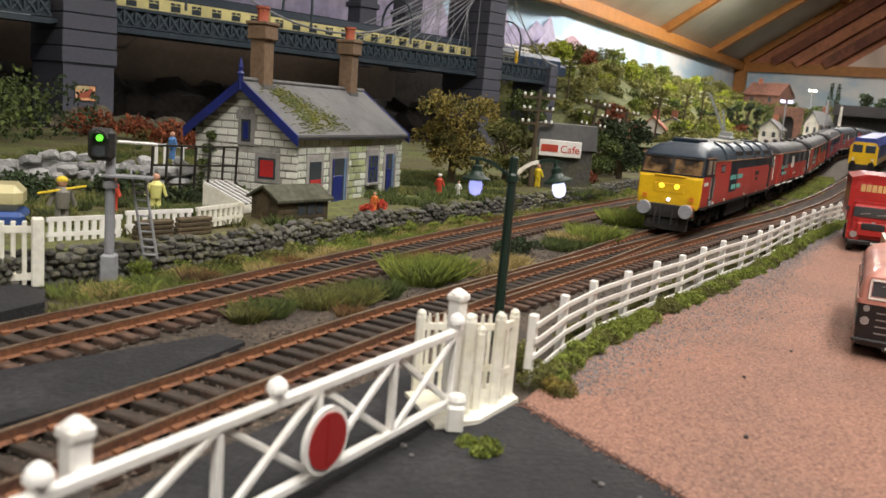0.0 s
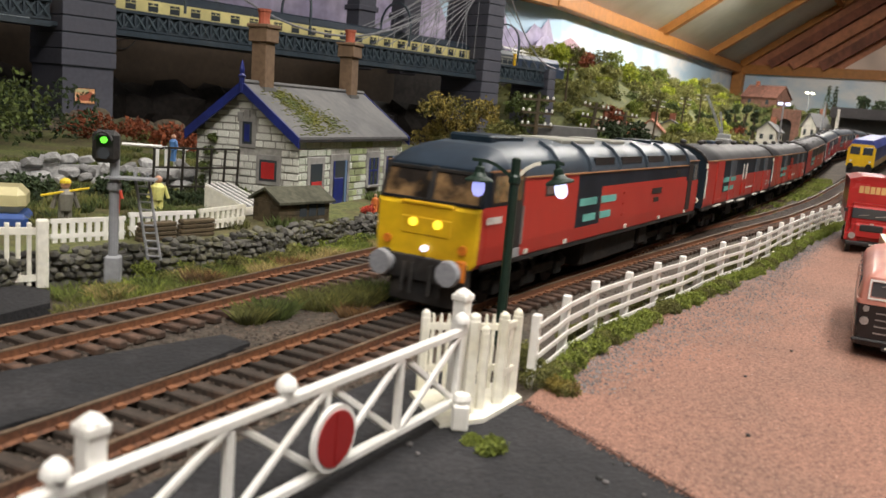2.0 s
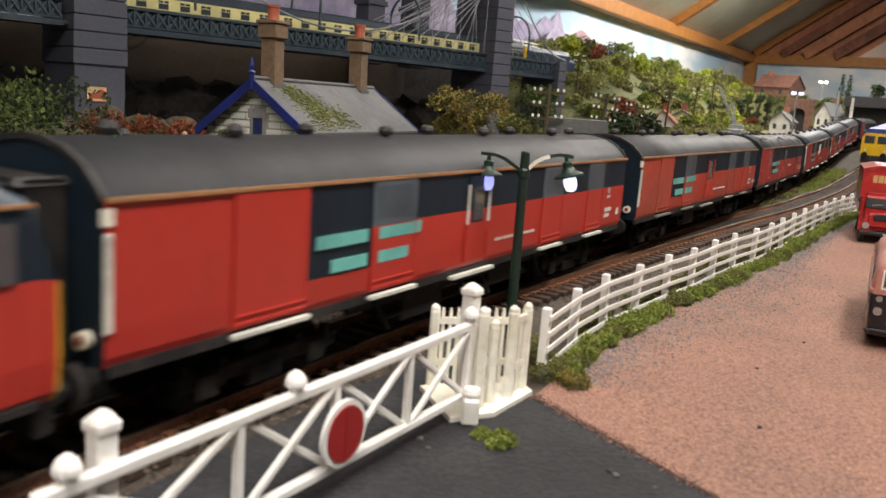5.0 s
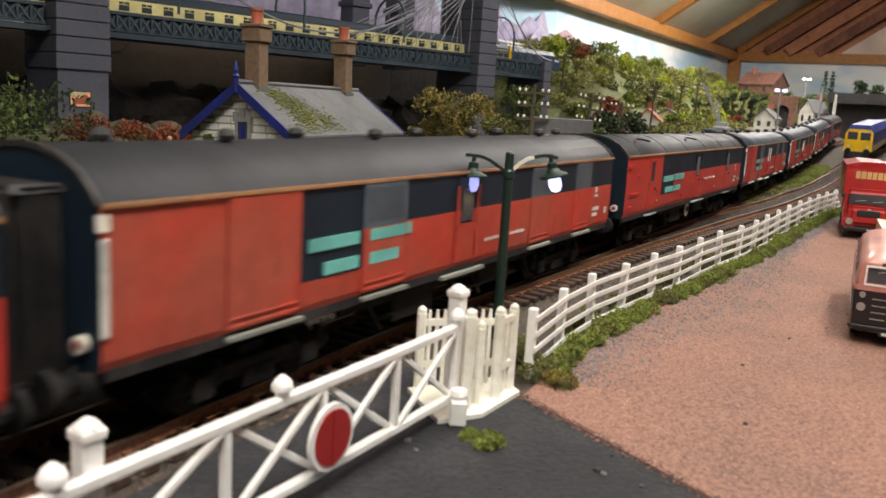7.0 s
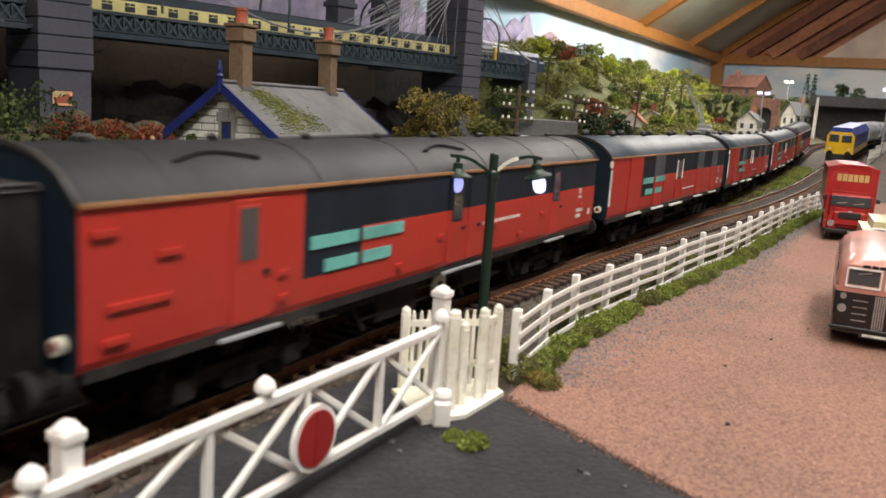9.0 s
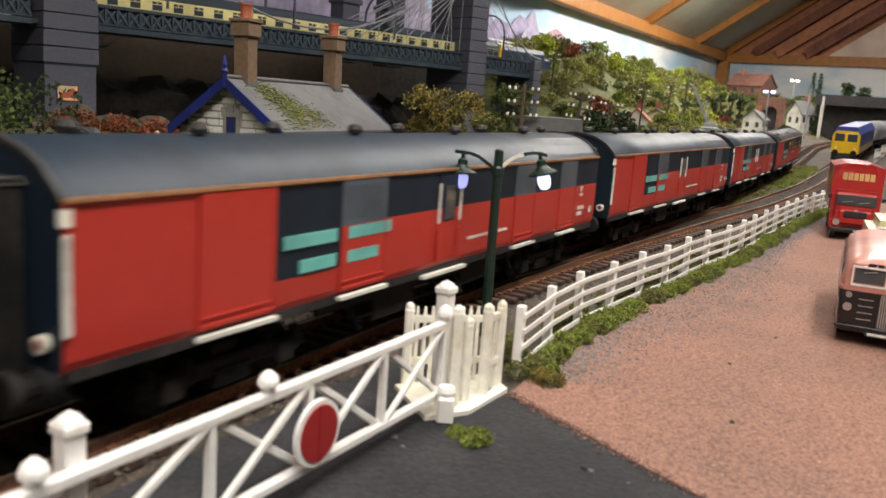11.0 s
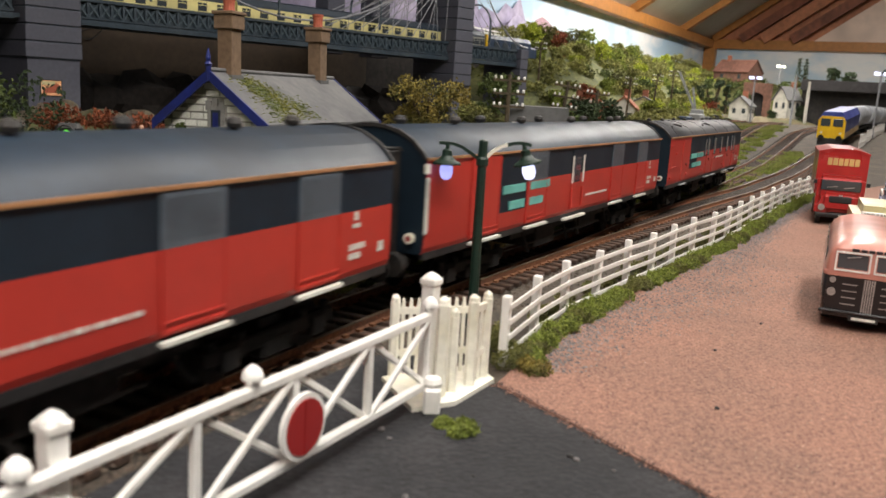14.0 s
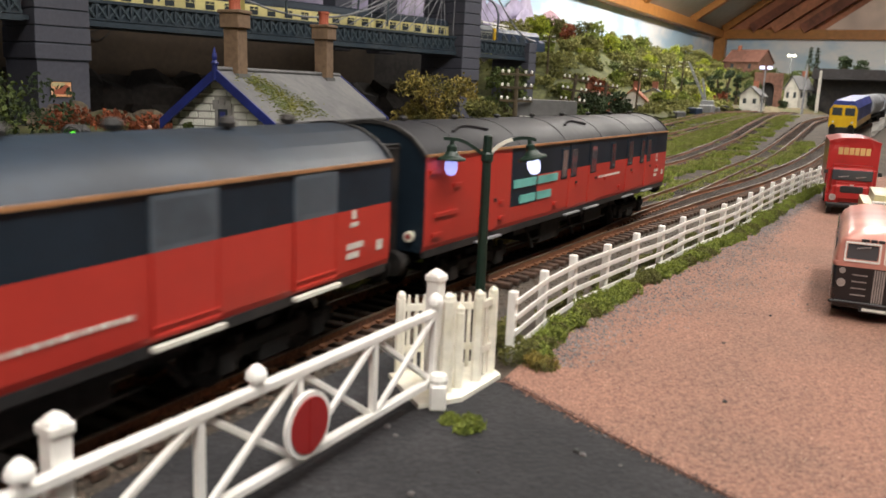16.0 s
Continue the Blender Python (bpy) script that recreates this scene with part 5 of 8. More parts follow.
def timber_stack(x, y, turn):
    """A bundle of short logs leaning on the fence."""
    top = thing("timber_stack", "stack of weathered brown timber baulks by the white fence", "timber", at(x, y, 0.9, turn), group="timber stacks")
    for row in range(4):
        for k in range(2):
            part("baulk", made(box, -0.75 + 0.03 * row, 0.2 * k, 0.17 * row, 0.75 - 0.04 * k, 0.2 * k + 0.17, 0.17 * row + 0.15, 0.03), M["shed_wood"], top)


timber_stack(-9.75, 29.2, 52)
timber_stack(-8.75, 30.6, 52)


def figure(x, y, z, body, head, hat=None, h=2.2, turn=0, tool=False):
    """A plain painted model figure in one mesh."""
    bm = bmesh.new()
    s = h / 2.2
    for f0, (ax, az, bx, bz, r) in enumerate(((-0.15, 0, -0.12, 0.95, 0.15), (0.15, 0, 0.12, 0.95, 0.15), (-0.3, 1.65, -0.5, 1.0, 0.1), (0.3, 1.65, 0.52, 1.0, 0.1))):
        rod(bm, (ax * s, 0, az * s), (bx * s, 0.05, bz * s), r * s, 8)
    turned(bm, [(0.26 * s, 0.9 * s), (0.3 * s, 1.2 * s), (0.34 * s, 1.6 * s), (0.2 * s, 1.78 * s), (0.1 * s, 1.82 * s)], 0, 0, 0, 10)
    n0 = len(bm.faces)
    blob(bm, 0, 0, 1.98 * s, 0.2 * s, 1.1, 0.05, 2, 1)
    bm.faces.ensure_lookup_table()
    for f in bm.faces[n0:]:
        f.material_index = 1
    n1 = len(bm.faces)
    if hat:
        turned(bm, [(0.24 * s, 2.05 * s), (0.22 * s, 2.15 * s), (0.1 * s, 2.25 * s)], 0, 0, 0, 10)
    if tool:
        rod(bm, (-1.0 * s, -0.15, 1.55 * s), (0.9 * s, -0.15, 1.85 * s), 0.045, 6)
    bm.faces.ensure_lookup_table()
    for f in bm.faces[n1:]:
        f.material_index = 2
    single("model_figure", bm, body, "small painted plastic figure standing in the garden", "figure", at(x, y, z, turn), group="painted figures", more=(head, hat or head))


SKIN = mat("figure_skin", (0.55, 0.30, 0.20), 0.6)
C = {k: mat("figure_" + k, c, 0.55, spread=0.12) for k, c in dict(drab=(0.20, 0.19, 0.16), yellow=(0.75, 0.55, 0.03), red=(0.55, 0.06, 0.03), navy=(0.02, 0.03, 0.08), lemon=(0.75, 0.72, 0.25), white=(0.7, 0.7, 0.68), orange=(0.7, 0.2, 0.05), blue=(0.08, 0.2, 0.45)).items()}
for row in ((-13.7, 30.6, 0.7, "drab", "yellow", 1.95, True), (-13.3, 34.4, 0.85, "red", None, 1.6, False), (-11.7, 34.9, 0.85, "lemon", None, 1.75, False), (-14.6, 46.0, 2.2, "blue", None, 1.5, False),
            (-24.2, 40.0, 1.6, "navy", "white", 2.0, False), (-5.4, 38.8, 0.95, "red", "red", 1.3, False), (-3.0, 41.5, 0.95, "orange", None, 0.9, False),
            (0.2, 50.6, 0.95, "red", "white", 1.3, False), (7.5, 62.0, 0.95, "yellow", None, 1.7, False), (1.4, 51.5, 0.95, "white", None, 0.9, False)):
    figure(row[0], row[1], row[2], C[row[3]], SKIN, C[row[4]] if row[4] else None, row[5], random.Random(row[0]).uniform(-40, 40), row[6])


def cold_frame():
    top = thing("cold_frame", "white cold frame with sloping glazing bars by the cottage", "cold frame", at(-9.3, 37.0, 0.95, -25))
    part("base", made(prism, [(-1.3, 0), (1.0, 0), (1.0, 0.35), (-1.3, 1.1)], 0, 1.6, "y"), M["cream_white"], top)
    part("glazing", made(prism, [(-1.25, 1.1), (0.95, 0.37), (0.95, 0.39), (-1.25, 1.12)], 0.1, 1.5, "y"), M["glass"], top)
    for k in range(5):
        part("bar", made(beam, (-1.3, 0.05 + 0.37 * k, 1.15), (1.0, 0.05 + 0.37 * k, 0.42), 0.07, 0.07), M["white"], top)


cold_frame()


M["dark_pole"] = mat("dark_pole", (0.022, 0.018, 0.013), 0.9, spread=0.3)


def trellis():
    top = thing("rustic_trellis", "dark rustic pole trellis with climbing leaves", "trellis", at(-13.2, 38.6, 0.95, -62))
    for k in range(7):
        part("pole", made(rod, (0, 0.65 * k, 0), (0.1, 0.65 * k + 0.05, 2.6), 0.06, 6), M["dark_pole"], top)
    for k in range(3):
        part("cross_pole", made(rod, (0, 0, 0.7 + 0.9 * k), (0, 4.0, 0.8 + 0.9 * k), 0.05, 6), M["dark_pole"], top)


trellis()


def toy_van():
    top = thing("garden_vehicle", "blue and cream camper vehicle parked in the garden", "vehicle", at(-16.2, 30.2, 0.3, 20) @ Matrix.Scale(0.8, 4))
    part("body", made(box, -1.6, -1.2, 0.3, 1.6, 1.2, 1.3, 0.2), M["sky_blue"], top)
    part("roof", made(box, -1.5, -1.1, 1.3, 1.5, 1.1, 2.5, 0.35), M["cream"], top)
    for x in (-0.9, 0.9):
        for y in (-1.1, 1.1):
            part("wheel", made(rod, (x, y - 0.12, 0.4), (x, y + 0.12, 0.4), 0.4, 14), M["black"], top)


toy_van()


def cafe():
    top = thing("cafe_hut", "grey hut with a white signboard lettered in red", "cafe", at(9.4, 62.5, 0.9, -8))
    part("hut_shell", made(box, -2.0, 0, 0, 2.0, 4, 3.0), M["wall_stone"], top)
    part("roof", made(prism, [(-2.3, 3.0), (2.3, 3.0), (2.2, 4.8), (-2.2, 4.8)], -0.3, 4.3, "y"), M["slate"], top)
    sign = part("signboard", made(box, -1.95, -0.5, 2.4, 1.15, -0.35, 3.6, 0.04), M["white"], top, "white signboard")
    txt = bpy.data.curves.new("sign_text", "FONT")
    txt.body, txt.size, txt.extrude = "Cafe", 0.0078, 0.0001
    ob = new("sign_text", txt)
    ob.matrix_world = at(-0.35, -0.53, 2.72, 0, 90)
    me = bpy.data.meshes.new_from_object(ob)
    bpy.data.objects.remove(ob)
    me.materials.append(C["red"])
    word = new("sign_word", me)
    word.parent = sign
    word.matrix_local = at(-0.4, -0.53, 2.72, 0, 90)
    part("sign_bar", made(box, -1.8, -0.53, 2.72, -0.55, -0.5, 3.25), C["red"], sign)


cafe()


def telegraph_pole(x, y, h, arms, lean=0.0, z=0.9):
    top = thing("telegraph_pole", "dark wooden telegraph pole with white insulators", "telegraph pole", at(x, y, z, 10, 0, lean), group="telegraph poles")
    part("pole", made(rod, (0, 0, 0), (0, 0, h), 0.22, 8, 0.15), M["shed_wood"], top)
    for k in range(arms):
        zz = h - 0.5 - 0.95 * k
        arm = part("cross_arm", made(box, -1.25, -0.16, zz, 1.25, -0.02, zz + 0.16), M["shed_wood"], top)
        for xx in (-1.1, -0.65, 0.65, 1.1):
            bm = bmesh.new()
            turned(bm, [(0.06, 0), (0.1, 0.06), (0.1, 0.18), (0.05, 0.24)], xx, -0.09, zz + 0.16, 8)
            part("insulator", bm, M["white"], arm)


telegraph_pole(7.0, 62.0, 7.0, 3)
telegraph_pole(13.0, 75.0, 7.0, 3, 6)
telegraph_pole(17.5, 82.0, 6.5, 3, 4)


# ---- the suspension bridge behind the garden ----
U, N = Vector((0.712, 0.702, 0)), Vector((0.702, -0.712, 0))  # along the bridge, and out towards the tracks
BRIDGE = at(-42.1, 95.8, 0, math.degrees(math.atan2(0.702, 0.712)))  # local x along the bridge, local -y towards the tracks
DECK0, DECK1 = 11.4, 13.9


def pier(name, x, wide, deep, high, label, courses=True, picture=False, top_at=None):
    top = thing(name, label, "bridge pier", BRIDGE @ at(x, 0, 0), group="bridge piers")
    bm = bmesh.new()
    box(bm, -wide / 2, -deep / 2, 0, wide / 2, deep / 2, 7.2)
    part("base_block", bm, M["pier"], top)
    z, k = 7.2, 0
    while z < high:
        w = wide * (1.08 - 0.012 * k)
        bm = bmesh.new()
        box(bm, -w / 2, -deep / 2 - 0.25 * (w / wide), z + 0.12, w / 2, deep / 2 + 0.2, z + 1.75, 0.06)
        part("stone_course", bm, M["pier"], top)
        bm = bmesh.new()
        box(bm, -w / 2 + 0.15, -deep / 2 - 0.1, z, w / 2 - 0.15, deep / 2 + 0.1, z + 0.13)
        part("joint", bm, M["bridge_iron"], top)
        z += 1.75
        k += 1
    if picture:
        fr = part("picture_frame", made(box, -1.55, -deep / 2 - 0.1, 3.3, 0.75, -deep / 2 + 0.02, 5.05), M["black"], top)
        part("picture", made(box, -1.45, -deep / 2 - 0.13, 3.4, 0.65, -deep / 2 - 0.1, 4.95), M["poster"], fr, "small orange and cream picture of a train")
        part("picture_train", made(prism, [(-1.3, 3.65), (0.5, 3.65), (0.5, 4.5), (0.1, 4.7), (-0.2, 4.45), (-1.3, 4.0)], -deep / 2 - 0.15, -deep / 2 - 0.13, "y"), M["terracotta"], fr)
        part("picture_sky", made(box, -1.4, -deep / 2 - 0.145, 4.5, 0.0, -deep / 2 - 0.13, 4.9), M["cream"], fr)
    return top


# slight glow makes the picture look lit; it is no lamp
M["poster"] = mat("poster", (0.62, 0.30, 0.14), 0.5, spread=0.3, grain=300, blot=120, second=(0.75, 0.6, 0.4), glow=0.25)


def girder(x0, x1, y, name="bridge_girder"):
    top = thing(name, "dark blue-green lattice girder of the bridge", "bridge girder", BRIDGE, group="bridge girders")
    part("top_chord", made(beam, (x0, y, DECK1), (x1, y, DECK1), 0.5, 0.35), M["bridge_iron"], top)
    part("bottom_chord", made(beam, (x0, y, DECK0), (x1, y, DECK0), 0.6, 0.5), M["bridge_iron"], top)
    part("mid_chord", made(beam, (x0, y, DECK0 + 0.55), (x1, y, DECK0 + 0.55), 0.4, 0.2), M["bridge_iron"], top)
    n = int((x1 - x0) / 1.35)
    w = (x1 - x0) / n
    lo, hi = DECK0 + 0.6, DECK1 - 0.15
    up = to_mesh("upright", made(beam, (0, 0, lo), (0, 0, hi), 0.22, 0.3), M["bridge_iron"])
    d1 = to_mesh("lattice_bar", made(beam, (0, 0.06, lo), (w, 0.06, hi), 0.1, 0.2), M["bridge_light"])
    d2 = to_mesh("lattice_bar", made(beam, (0, -0.06, hi), (w, -0.06, lo), 0.1, 0.2), M["bridge_light"])
    for k in range(n):
        for me in (up, d1, d2):
            ob = new(me.name, me)
            ob.parent = top
            ob.matrix_local = at(x0 + k * w, y, 0)
    part("web_plate", made(box, x0, y + 0.25, lo, x1, y + 0.3, hi), M["bridge_iron"], top)
    return top


M["bridge_light"] = mat("bridge_light", (0.055, 0.08, 0.10), 0.5, spread=0.2)
pier("bridge_pier", 0.3, 5.5, 9.0, 44, "tall blue-grey stone bridge pier with a small picture", picture=True)
pier("bridge_pier", 65.2, 4.0, 9.0, 44, "tall blue-grey stone bridge tower")
pier("bridge_pier", 81.8, 2.0, 8.0, 13.5, "blue-grey stone bridge abutment")
girder(-60, -3.2, -3.2)
girder(3.3, 63.0, -3.2)
girder(3.3, 63.0, 3.2)
girder(67.4, 81.0, -3.2)
single("bridge_deck", made(box, -60, -3.4, DECK0 - 0.1, 81.0, 3.6, DECK0 + 0.35), M["bridge_iron"], "dark iron bridge deck plate", "bridge deck", BRIDGE)


def arch(x, z0, wide, high, name="gantry"):
    bm = bmesh.new()
    line = [(x, -wide / 2 * math.cos(math.pi * k / 14), z0 + high * math.sin(math.pi * k / 14)) for k in range(15)]
    line = [(x, -wide / 2, z0 - high * 0.9)] + line + [(x, wide / 2, z0 - high * 0.9)]
    sweep(bm, line, [(-0.12, -0.12), (0.12, -0.12), (0.12, 0.12), (-0.12, 0.12)], up=(1, 0, 0))
    single(name, bm, M["bridge_light"], "thin steel arched gantry over the bridge deck", "gantry", BRIDGE, group="gantries")


for x in (12, 30, 48, 73):
    arch(x, 17.6, 6.8, 3.4)


def cable(line, r, label, name="suspension_cable"):
    single(name, made(sweep, line, [(r * math.cos(a), r * math.sin(a)) for a in (0, 1.571, 3.142, 4.712)]), M["cable"], label, "cable", BRIDGE, group="suspension cables")


for y in (-3.4, 3.4):
    for x0, x1, sign in ((66, 33, -1), (66, 83.5, 1), (0, 33, 1)):
        cable([(x0 + (x1 - x0) * k / 12, y, 14.6 + 17 * (1 - k / 12) ** 2.0) for k in range(13)], 0.14, "pale grey main suspension cable")
    for k in range(9):
        a = 63.5 - 0.5 * k
        b = 38 + 2.8 * k
        cable([(a, y, 26.0 - 0.6 * k), (b, y, 14.2)], 0.07, "thin pale grey stay cable")
    for k in range(10):
        x = 36 + 2.9 * k
        u = (66 - x) / 33
        cable([(x, y, 14.0), (x + 0.3, y, 14.6 + 17 * (1 - u) ** 2)], 0.055, "thin pale grey hanger rod")
    for k in range(4):
        cable([(68.3, y, 24 - 1.5 * k), (81 - 2.6 * k, y, 14.2)], 0.06, "thin pale grey stay cable")


def far_tower(x, y, wide, high):
    bm = bmesh.new()
    box(bm, -wide / 2, -1.6, 11, wide / 2, 1.6, high, 0.1)
    box(bm, -wide / 2 - 0.3, -1.9, 20, wide / 2 + 0.3, 1.9, 20.8, 0.1)
    single("bridge_tower", bm, M["pier"], "dark grey tower of the bridge behind the cables", "bridge tower", BRIDGE @ at(x, y, 0), group="bridge towers")


far_tower(58, 9, 3.8, 40)
far_tower(48.5, 9, 3.4, 40)


def bridge_coach(x, long, cream, low, name, label, windows=8):
    top = thing(name, label, "railway coach", BRIDGE @ at(x, 0.4, 12.6), group="coaches on the bridge")
    prof = [(1.6, 0.3), (1.75, 0.7), (1.75, 1.5), (1.75, 3.0), (1.7, 3.3), (1.3, 3.95), (0.7, 4.2), (0, 4.25)]
    bm = bmesh.new()
    full = prof + [(-a, b) for a, b in prof[::-1] if a > 0]
    rings = [[bm.verts.new((px, a, b)) for a, b in full] for px in (0, long)]
    for k in range(len(full) - 1):
        f = bm.faces.new((rings[0][k], rings[1][k], rings[1][k + 1], rings[0][k + 1]))
        z = (full[k][1] + full[k + 1][1]) / 2
        f.material_index = 2 if z > 3.05 else 1 if z < 1.45 else 0
    bm.faces.new(rings[0])
    bm.faces.new(rings[1])
    bmesh.ops.recalc_face_normals(bm, faces=bm.faces)
    body = part("body", bm, cream, top, more=(low, M["roof_grey"]))
    for k in range(windows):
        px = long * (k + 0.5) / windows
        wdw = part("window", made(box, px - 0.62, -1.78, 1.75, px + 0.62, -1.73, 2.75), M["glass"], body, "dark coach window")
        part("window_bar", made(box, px - 0.62, -1.79, 2.4, px + 0.62, -1.775, 2.47), cream, wdw)
        part("window_bar", made(box, px - 0.05, -1.79, 2.4, px + 0.05, -1.775, 2.75), cream, wdw)


M["coach_cream"] = mat("coach_cream", (0.82, 0.74, 0.34), 0.4, spread=0.06, grain=200, blot=20)
M["coach_brown"] = mat("coach_brown", (0.10, 0.035, 0.02), 0.45, spread=0.1)
for k, (x, n) in enumerate(((-26, 9), (-0.5, 9), (25, 9), (47, 8))):
    bridge_coach(x, 24.5 if k < 3 else 21, M["coach_cream"], M["coach_brown"], "bridge_coach", "chocolate and cream coach standing on the bridge", n)
bridge_coach(68.6, 5.6, M["panel_grey"], M["coach_brown"], "bridge_coach", "brown and pale grey coach standing on the bridge", 4)


def bridge_loco():
    top = thing("bridge_locomotive", "dark blue diesel locomotive with yellow end on the bridge", "locomotive", BRIDGE @ at(74.6, 0.4, 12.6))
    part("yellow_end", made(box, -0.05, -1.75, 0.5, 0.5, 1.75, 3.6, 0.1), M["yellow"], top)
    prof = [(-1.75, 0.5), (1.75, 0.5), (1.75, 3.0), (1.2, 3.7), (-1.2, 3.7), (-1.75, 3.0)]
    part("body", made(prism, prof, 0.5, 12.5, "x"), M["navy"], top)
    part("nose", made(prism, [(-1.6, 0.5), (1.6, 0.5), (1.6, 2.0), (0.9, 2.5), (-0.9, 2.5), (-1.6, 2.0)], 12.5, 14.5, "x"), M["navy"], top)
    for k in range(4):
        part("side_grille", made(box, 2 + 2.4 * k, -1.8, 1.4, 3.4 + 2.4 * k, -1.74, 2.6), M["glass"], top)


M["navy"] = mat("navy", (0.025, 0.045, 0.085), 0.45, spread=0.2)
bridge_loco()
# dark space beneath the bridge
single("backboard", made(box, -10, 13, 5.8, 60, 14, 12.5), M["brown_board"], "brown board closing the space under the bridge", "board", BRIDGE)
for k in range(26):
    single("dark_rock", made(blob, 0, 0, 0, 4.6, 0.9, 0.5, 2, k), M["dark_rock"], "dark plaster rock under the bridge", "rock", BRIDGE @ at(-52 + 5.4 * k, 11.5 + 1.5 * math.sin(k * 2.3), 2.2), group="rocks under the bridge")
for k, (x0, x1, z0, sag) in enumerate(((4.0, 13.5, 11.9, 1.5), (4.5, 11.0, 11.4, 1.1), (9.0, 14.5, 12.3, 2.4))):
    line = [(x0 + (x1 - x0) * j / 12, 12.7, z0 - sag * math.sin(math.pi * j / 12) + 0.6 * j / 12) for j in range(13)]
    single("hanging_wire", made(sweep, line, [(-0.06, -0.06), (0.06, -0.06), (0.06, 0.06), (-0.06, 0.06)]), M["black"], "loose black wire hanging under the bridge", "wire", BRIDGE, group="wires under the bridge")
# added sheet, its near-black colour gives the deep shade behind the rocks
single("underbridge_panel", made(box, -90, 15, -1, 130, 16, 12.8), M["dark_rock"], "added near-black sheet for the deep shade behind the rockwork", "board", BRIDGE)


# ---- the shed round the layout ----
def painted_sky():
    m = bpy.data.materials.new("painted_sky")
    m.use_nodes = True
    t = m.node_tree
    b = t.nodes["Principled BSDF"]
    co, sep, n = t.nodes.new("ShaderNodeTexCoord"), t.nodes.new("ShaderNodeSeparateXYZ"), t.nodes.new("ShaderNodeTexNoise")
    mp = t.nodes.new("ShaderNodeMapping")
    mp.inputs["Scale"].default_value = (2.2, 2.2, 4.5)
    t.links.new(co.outputs["Object"], mp.inputs[0])
    t.links.new(mp.outputs[0], n.inputs["Vector"])
    n.inputs["Scale"].default_value, n.inputs["Detail"].default_value, n.inputs["Roughness"].default_value = 1.6, 6, 0.55
    t.links.new(co.outputs["Object"], sep.inputs[0])
    ramp = t.nodes.new("ShaderNodeValToRGB")
    ramp.color_ramp.elements[0].position, ramp.color_ramp.elements[0].color = 0.10, (0.62, 0.76, 0.84, 1)
    ramp.color_ramp.elements[1].position, ramp.color_ramp.elements[1].color = 0.55, (0.26, 0.48, 0.72, 1)
    t.links.new(sep.outputs["Z"], ramp.inputs[0])
    cl = t.nodes.new("ShaderNodeValToRGB")
    cl.color_ramp.elements[0].position, cl.color_ramp.elements[1].position = 0.44, 0.62
    t.links.new(n.outputs[0], cl.inputs[0])
    mix = t.nodes.new("ShaderNodeMix")
    mix.data_type = "RGBA"
    mix.inputs[7].default_value = (0.86, 0.87, 0.87, 1)
    t.links.new(cl.outputs[0], mix.inputs[0])
    t.links.new(ramp.outputs[0], mix.inputs[6])
    t.links.new(mix.outputs[2], b.inputs["Base Color"])
    b.inputs["Roughness"].default_value = 0.8
    return m


M["painted_sky"] = painted_sky()
CORNER, BEND = Vector((129, 378)), Vector((27.7, 210))
WALLS = [(-260, -90), (-150, 22), (-60, 118), (27.7, 210), (129, 378)]


def wall(name, p, q, z0, z1, material, label, thick=4.0):
    p, q = Vector(p), Vector(q)
    d = (q - p).normalized()
    o = Vector((-d.y, d.x)) * thick
    return sheet_wall(name, [p, q, q + o, p + o], z0, z1, material, label)


def sheet_wall(name, pts, z0, z1, material, label):
    bm = bmesh.new()
    prism(bm, [tuple(v) for v in pts], z0, z1, "z")
    return single(name, bm, material, label, "wall", kind="structure")


for k, (p, q) in enumerate(zip(WALLS, WALLS[1:])):
    wall(f"wall_{k + 1}", p, q, -90, 33, M["painted_sky"], "shed wall painted as a blue sky with clouds")
END = CORNER + Vector((0.82, -0.57)) * 330
wall("wall_end", CORNER, END, -90, 33, M["painted_sky"], "end wall of the shed painted as sky")
wall("wall_right", END, (60, -330), -90, 110, M["panel_grey"], "plain grey shed wall")
wall("wall_rear", (60, -330), (-260, -90), -90, 110, M["panel_grey"], "plain grey shed wall")


def eave_beam(p, q, z, h, label):
    single("trim_beam", made(beam, (*p, z), (*q, z), 3.2, h, 0.2), M["timber"], label, "beam", kind="structure")


INW = Vector((0.857, -0.516))
eave_beam(BEND - Vector((0.516, 0.857)) * 10 + INW * 1.6, CORNER + INW * 1.6, 33.2, 3.6, "varnished orange pine eaves beam")
eave_beam(BEND - Vector((0.516, 0.857)) * 10 + INW * 1.6, Vector((-60, 118)) + INW * 1.6, 33.2, 3.6, "varnished orange pine eaves beam")
eave_beam(CORNER, CORNER + Vector((0.82, -0.57)) * 200, 33.2, 3.6, "varnished orange pine beam on the end wall")
single("trim_post", made(box, -2.4, -2.4, -5, 2.4, 2.4, 31.5, 0.3), M["timber"], "varnished pine corner post", "post", at(CORNER.x + 0.4, CORNER.y - 4.2, 0, -31), kind="structure")
SLOPE = 0.68


def on_roof(along, k, lift=0.0):
    p = BEND + Vector((0.516, 0.857)) * along + INW * k
    return (p.x, p.y, 35.0 + SLOPE * k + lift)


